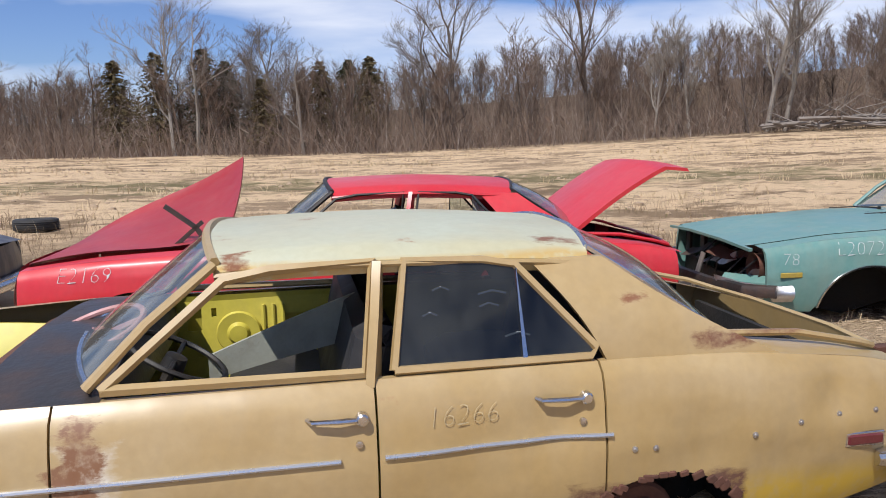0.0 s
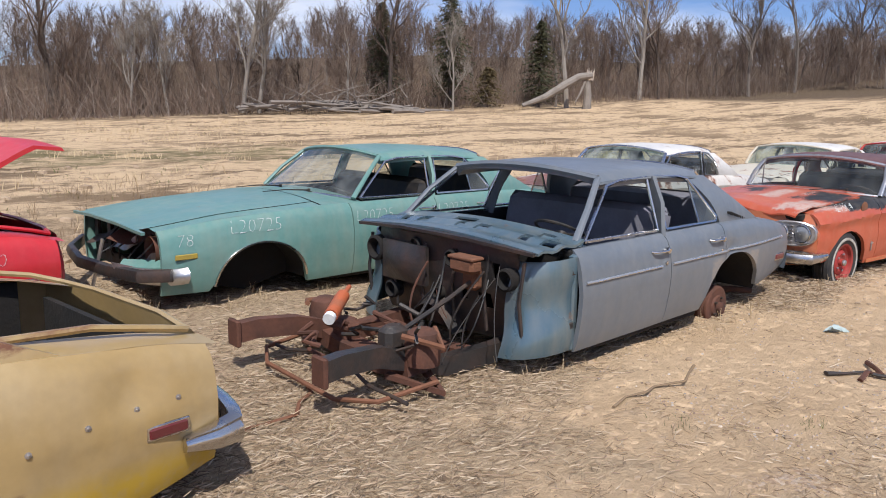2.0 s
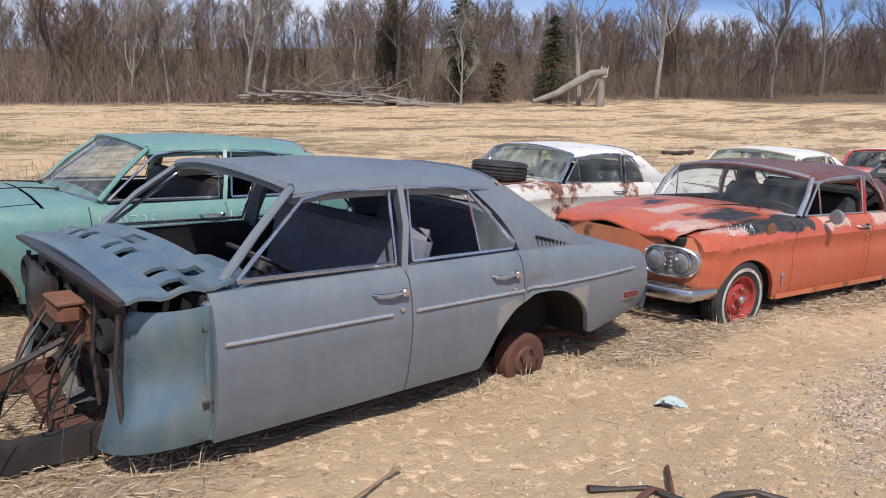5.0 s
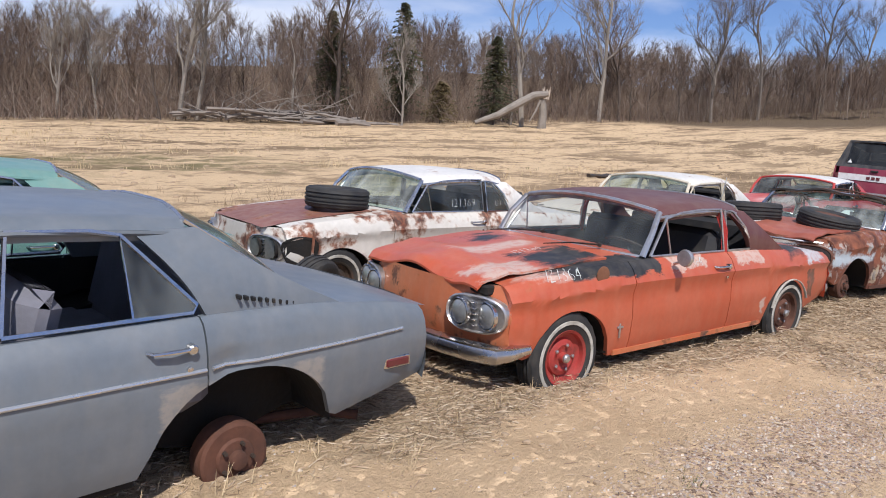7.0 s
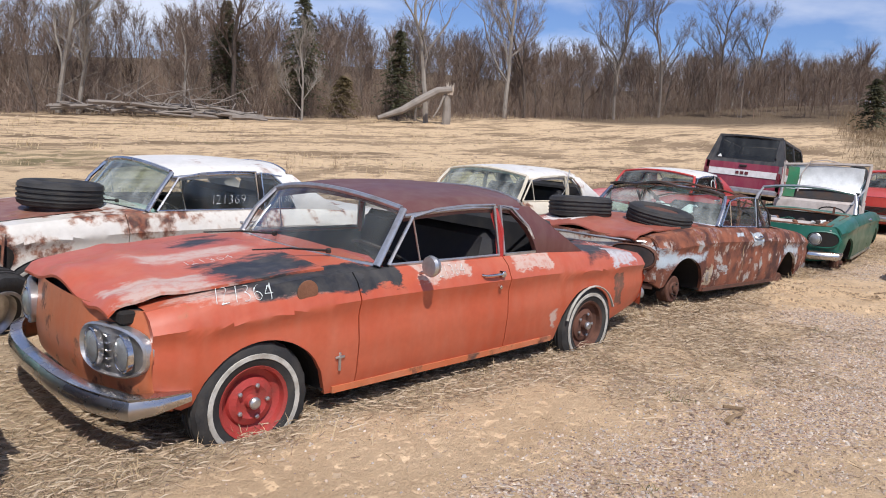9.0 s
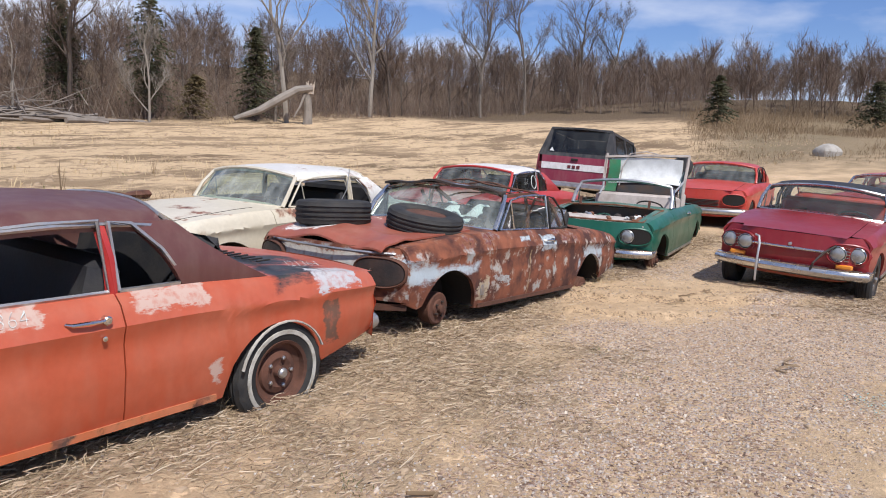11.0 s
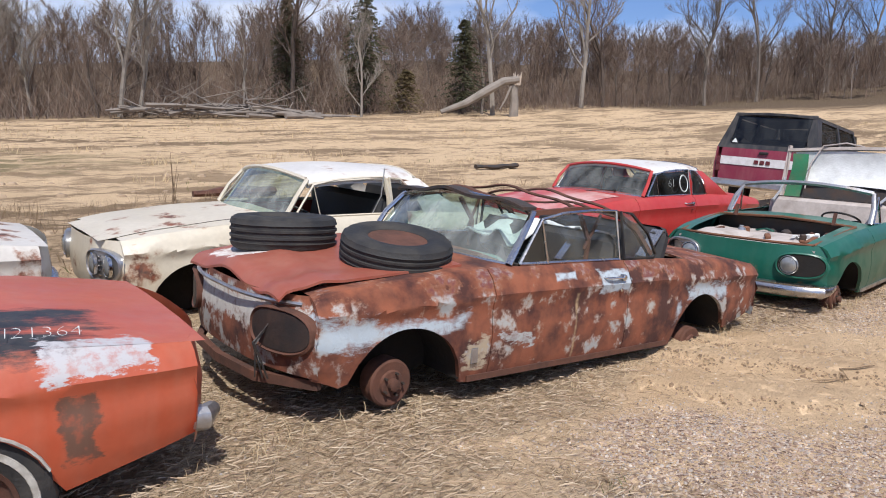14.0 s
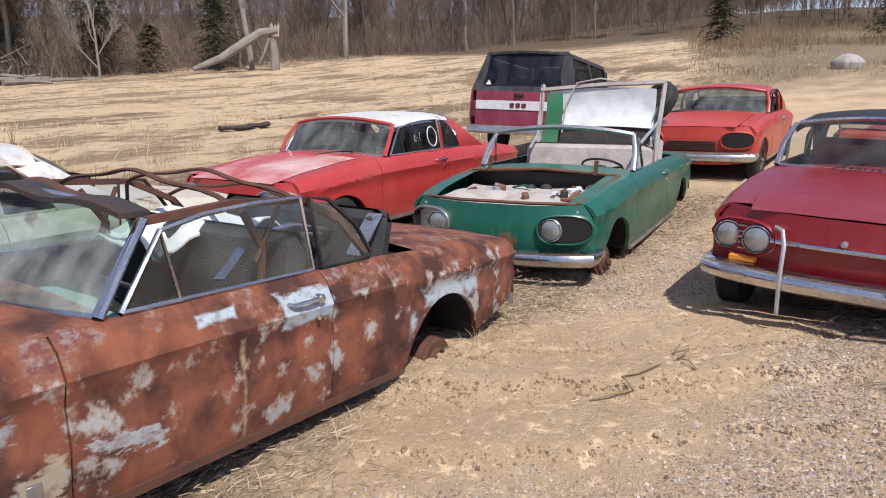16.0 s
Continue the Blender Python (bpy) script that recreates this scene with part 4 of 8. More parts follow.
# where straw lies matted, where the sand is bare, and where gravel has collected: x, y, half length, half width, amount
STRAW_BEDS = ((2.9, 2.5, 1.5, 0.7, 0.5), (3.7, 1.5, 1.3, 0.5, 0.3), (10.9, 2.7, 1.5, 0.7, 0.65), (12.7, 3.0, 1.5, 0.7, 0.65), (12.8, 2.1, 1.0, 0.5, 0.25), (2.3, 5.2, 2.6, 1.2, 0.7), (8.0, 5.4, 5.0, 0.6, 0.5), (1.0, 1.6, 1.6, 0.7, 0.4))
BARE_SPOTS = ((5.5, 2.75, 1.0, 0.45, 0.9), (7.35, 2.7, 0.9, 0.45, 0.8), (8.2, 2.7, 0.8, 0.3, 0.6), (15.6, 3.1, 1.0, 0.5, 1.2), (16.6, 2.5, 1.1, 0.7, 1.2), (11.3, 2.9, 0.4, 0.3, 0.8), (6.6, 2.2, 0.5, 0.3, 0.5))
GRAVEL_BEDS = ((8.4, 1.9, 1.7, 0.55, 0.7), (6.2, 1.8, 1.0, 0.5, 0.35), (14.0, 1.8, 1.9, 0.8, 1.0), (18.2, 3.2, 2.0, 0.8, 0.9), (16.0, 1.0, 3.5, 0.8, 0.9), (12.5, 1.5, 1.5, 0.7, 0.75), (10.4, 1.5, 1.5, 0.5, 0.5), (14.3, 2.7, 0.7, 0.4, 0.6), (16.7, 1.9, 0.6, 0.25, 0.8))


def beds(x, y, spots):
    w = 0.0
    for cx, cy, hx, hy, a in spots:
        q = ((x - cx) / hx) ** 2 + ((y - cy) / hy) ** 2
        if q < 6:
            w += a * math.exp(-q)
    return w


def straw_amount(x, y):
    """0 on bare sand to 1 on matted straw."""
    w = beds(x, y, STRAW_BEDS) - beds(x, y, BARE_SPOTS)
    for cx, cy, hl in CAR_SPOTS:
        d = math.hypot(max(0.0, abs(x - cx) - hl + 0.2), max(0.0, abs(y - cy) - 0.8))
        if d < 1.6:
            w += 0.8 * math.exp(-(d / 0.42) ** 2)
    w += 0.55 * noise.noise(Vector((x * 0.8, y * 1.3, 21.0))) + 0.45 * noise.noise(Vector((x * 2.6, y * 3.4, 4.0)))
    return min(1.0, max(0.0, w))


def gravel_amount(x, y):
    w = beds(x, y, GRAVEL_BEDS) - 0.6 * beds(x, y, BARE_SPOTS) + 0.5 * noise.noise(Vector((x * 0.9, y * 1.2, 41.0))) + 0.3 * noise.noise(Vector((x * 3.0, y * 3.0, 43.0)))
    return min(1.0, max(0.0, w))


def step_up(k):
    return 1 / (1 + math.exp(-max(-30.0, min(30.0, k))))


def ground_z(x, y):
    near = math.exp(-max(0.0, math.hypot(x - 9, y - 3) - 14) / 10.0)
    n = 0.035 * near * noise.noise(Vector((x * 0.55, y * 0.55, 3.0))) + 0.018 * noise.noise(Vector((x * 1.7, y * 1.7, 7.0))) * near
    n += 0.014 * noise.noise(Vector((x * 5.0, y * 5.0, 1.0))) * near
    far = 1 - near
    n += far * 0.10 * noise.noise(Vector((x * 0.12, y * 0.12, 9.0)))
    if 7.5 < y < 60:
        k = min(1.0, (y - 7.5) / 3.0)
        n += k * (0.07 * noise.noise(Vector((x * 0.5, y * 0.9, 19.0))) + 0.05 * noise.noise(Vector((x * 1.6, y * 1.9, 29.0))))
    # terraces of dried wash-out sand with crusted edges, between the rusty and the dark red car
    if 13.5 < x < 19 and 0.8 < y < 4.5:
        w = 0.16 * noise.noise(Vector((x * 1.3, y * 1.3, 11.0))) + 0.07 * noise.noise(Vector((x * 5.0, y * 5.0, 12.0)))
        q = (x - 15.36) * 0.75 + (y - 3.23) * 0.66 + w
        fade = step_up((x - 14.2) * 8) * step_up((18.0 - x) * 4) * step_up((y - 1.2) * 6)
        n += fade * (0.085 * step_up(q * 55) * math.exp(-max(0.0, q) * 1.0) + 0.055 * step_up((q + 0.55) * 60) * math.exp(-max(0.0, q + 0.55) * 1.5) + 0.03 * step_up((q - 0.45) * 50))
    return rise(x, y) + n - 0.02


def axis_steps(a, b, fine0, fine1, fine, grow=1.07, top=14.0):
    xs = list(np.arange(fine0, fine1, fine))
    s, x = fine, fine1
    while x < b:
        xs.append(x)
        s = min(top, s * grow)
        x += s
    xs.append(b)
    s, x = fine, fine0
    while x > a:
        s = min(top, s * grow)
        x -= s
        xs.append(x)
    return sorted(set(round(float(v), 4) for v in xs))


def build_ground(mat):
    xs, ys = axis_steps(-900, 1100, -3, 21, 0.055, 1.05), axis_steps(-700, 1200, 0.0, 8.5, 0.055, 1.03)
    V = [(x, y, ground_z(x, y)) for x in xs for y in ys]
    n = len(ys)
    F = [(i * n + j, (i + 1) * n + j, (i + 1) * n + j + 1, i * n + j + 1) for i in range(len(xs) - 1) for j in range(n - 1)]
    ob = mesh_part("ground", (V, F), mat, None, "pale sandy field with dry straw and bare earth", 0)
    ob.data.polygons.foreach_set("use_smooth", [True] * len(ob.data.polygons))
    for key, fn in (("straw", straw_amount), ("gravel", gravel_amount)):
        at = ob.data.attributes.new(key, "FLOAT", "POINT")
        at.data.foreach_set("value", [fn(x, y) if -6 < x < 26 and -1 < y < 9 else 0.3 * (y < 9) for x, y, z in V])
    tagged(ob, "", "ground", "", "structure")
    return ob


def cover(nt, name, vec, scale, lo, hi, spread=0.5):
    """A mask of what lies on the ground, broken up by noise."""
    at = nt.nodes.new("ShaderNodeAttribute")
    at.attribute_name = name
    n = node(nt, "ShaderNodeTexNoise", Scale=scale, Detail=8.0, Roughness=0.7)
    nt.links.new(vec, n.inputs["Vector"])
    k = calc(nt, "ADD", at.outputs["Fac"], calc(nt, "MULTIPLY", calc(nt, "SUBTRACT", n.outputs["Fac"], 0.5), spread * 2))
    r = nt.nodes.new("ShaderNodeMapRange")
    r.inputs["From Min"].default_value, r.inputs["From Max"].default_value = lo, hi
    nt.links.new(k, r.inputs["Value"])
    return r.outputs[0]


def span(nt, value, lo, hi):
    r = nt.nodes.new("ShaderNodeMapRange")
    r.inputs["From Min"].default_value, r.inputs["From Max"].default_value = lo, hi
    nt.links.new(value, r.inputs["Value"])
    return r.outputs[0]


def ground_material():
    m, nt, b = material("sandy_ground")
    v = coords(nt)
    sep = nt.nodes.new("ShaderNodeSeparateXYZ")
    nt.links.new(v, sep.inputs[0])
    away = span(nt, sep.outputs[1], 7.0, 9.5)
    mid = noise_fac(nt, v, 0.9, 7.0, 0.4, 0.62)
    fine = noise_fac(nt, v, 11.0, 9.0, 0.42, 0.62, 0.74)
    grit = noise_fac(nt, v, 95.0, 4.0, 0.35, 0.7)
    c = mix_col(nt, mid, (0.72, 0.52, 0.325), (0.63, 0.445, 0.27))
    c = mix_col(nt, calc(nt, "MULTIPLY", fine, 0.35), c, (0.45, 0.305, 0.185))
    c = mix_col(nt, calc(nt, "MULTIPLY", grit, 0.30), c, (0.42, 0.30, 0.195))
    # gravel: single stones by cell
    cell = node(nt, "ShaderNodeTexVoronoi", Scale=64.0)
    nt.links.new(v, cell.inputs["Vector"])
    stone = nt.nodes.new("ShaderNodeSeparateColor")
    nt.links.new(cell.outputs["Color"], stone.inputs[0])
    gravel = calc(nt, "MULTIPLY", cover(nt, "gravel", v, 3.0, 0.30, 0.70, 0.9), calc(nt, "GREATER_THAN", stone.outputs[0], 0.42))
    tone = nt.nodes.new("ShaderNodeValToRGB")
    for pos, col in ((0.25, (0.40, 0.265, 0.19, 1)), (0.55, (0.66, 0.48, 0.35, 1)), (0.78, (0.42, 0.34, 0.30, 1))):
        tone.color_ramp.elements.new(pos).color = col
    tone.color_ramp.elements[0].color, tone.color_ramp.elements[-1].color = (0.20, 0.125, 0.09, 1), (0.80, 0.66, 0.52, 1)
    nt.links.new(stone.outputs[1], tone.inputs[0])
    c = mix_col(nt, gravel, c, tone.outputs[0])
    # broken straw trodden into the sand
    straw = cover(nt, "straw", v, 3.5, 0.30, 0.85, 0.75)
    chaff = noise_fac(nt, coords(nt, scale=(14.0, 38.0, 1.0)), 1.0, 6.0, 0.40, 0.60, 0.7)
    chaff2 = noise_fac(nt, coords(nt, scale=(40.0, 15.0, 1.0), loc=(3, 1, 0)), 1.0, 6.0, 0.42, 0.62, 0.7)
    mat_c = mix_col(nt, chaff, mix_col(nt, chaff2, (0.28, 0.195, 0.125), (0.50, 0.37, 0.235)), (0.64, 0.49, 0.325))
    c = mix_col(nt, calc(nt, "MULTIPLY", calc(nt, "MULTIPLY", straw, 0.85), calc(nt, "SUBTRACT", 1.0, away)), c, mat_c)
    c = mix_col(nt, calc(nt, "MULTIPLY", away, 0.6), c, (0.54, 0.40, 0.25))
    # the open field: sand with litter and thin turf in long drifts
    big = noise_fac(nt, v, 0.07, 5.0, 0.40, 0.60)
    drift = noise_fac(nt, coords(nt, scale=(0.16, 0.42, 1.0)), 1.0, 11.0, 0.50, 0.555, 0.74)
    drift2 = noise_fac(nt, coords(nt, scale=(1.0, 2.2, 1.0), loc=(4, 9, 0)), 1.0, 9.0, 0.53, 0.60, 0.76)
    c = mix_col(nt, calc(nt, "MULTIPLY", calc(nt, "MULTIPLY", drift, away), calc(nt, "ADD", calc(nt, "MULTIPLY", big, 0.35), 0.6)), c, (0.15, 0.10, 0.06))
    c = mix_col(nt, calc(nt, "MULTIPLY", calc(nt, "MULTIPLY", drift2, away), 0.75), c, (0.24, 0.165, 0.10))
    close = calc(nt, "MULTIPLY", away, calc(nt, "SUBTRACT", 1.0, span(nt, calc(nt, "ADD", sep.outputs[1], calc(nt, "MULTIPLY", mid, 3.0)), 10.5, 14.5)))
    c = mix_col(nt, calc(nt, "MULTIPLY", close, calc(nt, "ADD", calc(nt, "MULTIPLY", fine, 0.45), 0.5)), c, (0.17, 0.118, 0.072))
    # a belt of thin young turf across the field
    belt_y = calc(nt, "SUBTRACT", sep.outputs[1], calc(nt, "MULTIPLY", calc(nt, "SUBTRACT", mid, 0.5), 3.0))
    belt = calc(nt, "MULTIPLY", span(nt, belt_y, 19.5, 21.5), calc(nt, "SUBTRACT", 1.0, span(nt, belt_y, 25.5, 28.0)))
    belt = calc(nt, "MULTIPLY", belt, calc(nt, "SUBTRACT", 1.0, span(nt, sep.outputs[0], 13.0, 19.0)))
    turfy = noise_fac(nt, coords(nt, scale=(0.5, 0.9, 1.0), loc=(2, 5, 0)), 1.0, 9.0, 0.40, 0.56, 0.7)
    c = mix_col(nt, calc(nt, "MULTIPLY", calc(nt, "MULTIPLY", belt, turfy), 0.85), c, (0.125, 0.11, 0.05))
    # leaf litter under the woods
    edge = calc(nt, "ADD", sep.outputs[1], calc(nt, "MULTIPLY", sep.outputs[0], 0.16))
    wood = span(nt, calc(nt, "ADD", edge, calc(nt, "MULTIPLY", mid, 3.0)), 57.0, 66.0)
    # brown turf on the eastern bank
    b1 = span(nt, calc(nt, "ADD", sep.outputs[0], calc(nt, "MULTIPLY", mid, 5.0)), 40.0, 52.0)
    b2 = span(nt, calc(nt, "SUBTRACT", calc(nt, "SUBTRACT", sep.outputs[0], 10.0), calc(nt, "MULTIPLY", sep.outputs[1], 3.0)), -4.0, 10.0)
    turf = calc(nt, "MULTIPLY", calc(nt, "MULTIPLY", b1, b2), 0.85)
    c = mix_col(nt, turf, c, mix_col(nt, fine, (0.17, 0.135, 0.085), (0.27, 0.205, 0.125)))
    east = span(nt, calc(nt, "ADD", calc(nt, "MULTIPLY", sep.outputs[0], 0.8), calc(nt, "MULTIPLY", sep.outputs[1], 0.45)), 72.0, 80.0)
    c = mix_col(nt, calc(nt, "MAXIMUM", wood, east), c, mix_col(nt, fine, (0.10, 0.07, 0.047), (0.17, 0.125, 0.08)))
    nt.links.new(c, b.inputs["Base Color"])
    b.inputs["Roughness"].default_value = 0.95
    b.inputs["Specular IOR Level"].default_value = 0.15
    dome = calc(nt, "MULTIPLY", calc(nt, "SUBTRACT", 1.0, calc(nt, "MULTIPLY", cell.outputs["Distance"], 1.2)), gravel)
    h = calc(nt, "ADD", calc(nt, "ADD", calc(nt, "MULTIPLY", fine, 0.6), calc(nt, "MULTIPLY", grit, 0.15)), calc(nt, "MULTIPLY", dome, 0.45))
    h = calc(nt, "ADD", h, calc(nt, "MULTIPLY", calc(nt, "MULTIPLY", straw, chaff), 0.5))
    bump(nt, b, h, 0.9, 0.022)
    return m


build_ground(ground_material())

# ---- trees ----
BARK = plain("grey_bark", (0.18, 0.15, 0.125), 0.9, 0, 0.5, 3.0, (0.10, 0.075, 0.055), 0.5)
BARK_PALE = plain("pale_bark", (0.29, 0.255, 0.215), 0.9, 0, 0.5, 2.0, (0.16, 0.13, 0.10), 0.4)
BARK_DARK = plain("dark_bark", (0.10, 0.075, 0.06), 0.9, 0, 0.5, 3.0, (0.05, 0.04, 0.03), 0.4)
TWIG = plain("twigs", (0.175, 0.128, 0.098), 0.9, 0, 0.7, 0.12, (0.20, 0.125, 0.09), 0)
BRUSH = island_tones("brush_twigs", ((0.075, 0.050, 0.037), (0.155, 0.105, 0.076), (0.215, 0.148, 0.108), (0.13, 0.086, 0.06), (0.32, 0.265, 0.22)))
NEEDLES = plain("needles", (0.066, 0.070, 0.036), 0.8, 0, 0.6, 1.2, (0.10, 0.075, 0.025), 0)
CEDAR = plain("cedar_needles", (0.13, 0.10, 0.045), 0.8, 0, 0.6, 1.2, (0.12, 0.07, 0.03), 0)


def bare_tree(rng, height, spread=0.5, levels=4, fork=0.35, r0=None, sides=5, droop=0.0, kids=(3, 5), lean=0.0, ribbons=5, twig_w=0.011, rmin=0.010):
    """Trunk and twigs of a leafless tree, as two meshes."""
    r0 = r0 or height * 0.014
    trunk, twigs = [], []

    def grow(p, d, length, r, level):
        n = 5 if level == 0 else (4 if level < 3 else 3)
        pts, rr = [p], [r]
        q = Vector(p)
        dd = Vector(d)
        for i in range(n):
            k = 0.07 if level == 0 else 0.19
            dd = (dd + Vector((rng.gauss(0, k), rng.gauss(0, k), rng.gauss(0, k * 0.6) + (0.07 if level else 0.02) - droop * level * 0.03))).normalized()
            q = q + dd * length / n
            pts.append(tuple(q))
            rr.append(r * (1 - (0.55 if level else 0.45) * (i + 1) / n))
        s = sides if level == 0 else (4 if level == 1 else 3)
        (trunk if level < 2 else twigs).append(tube(pts, rr, s, False))
        if level >= levels:
            for i in range(ribbons):
                f = rng.random() * n
                j = min(n - 1, int(f))
                b = Vector(pts[j]).lerp(Vector(pts[j + 1]), f - j)
                e = b + (dd * 0.7 + Vector((rng.gauss(0, 0.5), rng.gauss(0, 0.5), rng.gauss(0.15, 0.35)))).normalized() * length * rng.uniform(0.5, 1.1)
                w = Vector((rng.gauss(0, 1), rng.gauss(0, 1), 0)).normalized() * twig_w
                twigs.append(([tuple(b - w), tuple(b + w), tuple(e)], [(0, 1, 2)]))
            return
        k = rng.randint(*kids) + (2 if level == 0 else 0)
        for i in range(k):
            t = (fork + (1 - fork) * (i + rng.random()) / k) if level == 0 else (0.25 + 0.75 * (i + rng.random()) / k)
            f = t * n
            j = min(n - 1, int(f))
            base = Vector(pts[j]).lerp(Vector(pts[j + 1]), f - j)
            a = rng.random() * 2 * math.pi
            side = Vector((math.cos(a), math.sin(a), 0))
            ax = (dd if level else Vector((0, 0, 1)))
            nd = (ax * (1 - spread * 0.55) + side * spread * rng.uniform(0.7, 1.3)).normalized()
            grow(tuple(base), nd, length * rng.uniform(0.42, 0.62) * (1.15 - 0.35 * t if level == 0 else 1), max(rmin, rr[j] * rng.uniform(0.45, 0.65)), level + 1)
        if level == 0:
            grow(pts[-1], dd, length * 0.45, rr[-1], 1)
    grow((0, 0, -0.2), (lean, 0, 1), height * 0.62, r0, 0)
    return join(*trunk), join(*twigs)


def conifer(rng, height, width):
    width *= 1.3
    trunk = tube([(0, 0, -0.2), (0, 0, height * 0.5), (0, 0, height)], [height * 0.016, height * 0.01, 0.01], 6)
    V, F = [], []
    n = int(height * 44)
    for i in range(n):
        t = rng.random() ** 0.8
        z = height * (0.08 + 0.92 * t)
        rad = width * (1 - t) ** 0.62 * rng.uniform(0.35, 1.25) + 0.10
        a = rng.random() * 2 * math.pi
        c, s = math.cos(a), math.sin(a)
        # a bough: a drooping spray of small needle tufts
        for k in range(7):
            f = (k + rng.random()) / 7
            x, y, zz = rad * f * c, rad * f * s, z - rad * f * f * 0.25
            l = rng.uniform(0.16, 0.38)
            b = a + rng.uniform(-1.3, 1.3)
            dx, dy, dz = math.cos(b) * l, math.sin(b) * l, rng.uniform(-0.12, 0.12)
            w = rng.uniform(0.03, 0.07)
            j = len(V)
            V += [(x - dy * 0.25, y + dx * 0.25, zz), (x + dy * 0.25, y - dx * 0.25, zz + w), (x + dx, y + dy, zz + dz), (x + dx * 0.4, y + dy * 0.4, zz + w * 2)]
            F += [(j, j + 1, j + 2), (j + 1, j + 3, j + 2), (j, j + 3, j + 1)]
    return trunk, (V, F)


def tree_thing(name, trunk, crown, mats, label, loc, rot=0.0, scale=1.0, crown_name="crown", group=""):
    t = new(name)
    mesh_part("trunk", trunk, mats[0], t)
    mesh_part(crown_name, crown, mats[1], t, "", 0)
    t.matrix_world = pose(*loc, 0, 0, rot) @ Matrix.Scale(scale, 4)
    return tagged(t, label, "tree", group)


def wood_edge(x):
    """The y of the woods' near border."""
    return float(np.interp(x, [-80, -30, 25, 45, 62, 85, 130], [66, 60, 58, 54, 50, 46, 36]))


def at_edge(x, back=0.0):
    y = wood_edge(x) + back
    return (x, y, rise(x, y))


rng = random.Random(5)
TEMPLATES = []
for k in range(6):
    h = (11.0, 9.0, 12.5, 10.0, 8.0, 10.5)[k]
    TEMPLATES.append(bare_tree(random.Random(20 + k), h, (0.55, 0.66, 0.5, 0.72, 0.6, 0.48)[k], 4, 0.3, None, 5, 0, (3, 4)))
tree_things = []
for k, (tr, cr) in enumerate(TEMPLATES):
    tree_things.append(tree_thing("bare_tree", tr, cr, ((BARK, BARK_DARK, BARK_PALE, BARK)[k % 4], TWIG), "tall leafless deciduous tree at the wood's edge", at_edge(-38 + 9.0 * k, 1 + rng.random() * 2), rng.random() * 360, 1.0, group="edge of the bare wood"))
x = -62.0
while x < 120:
    x += rng.uniform(1.1, 2.2)
    k = rng.randrange(6)
    b = rng.uniform(0, 12)
    copy_thing(tree_things[k], pose(*at_edge(x, b), 0, 0, rng.random() * 360) @ Matrix.Scale(rng.uniform(0.45, 0.85), 4))


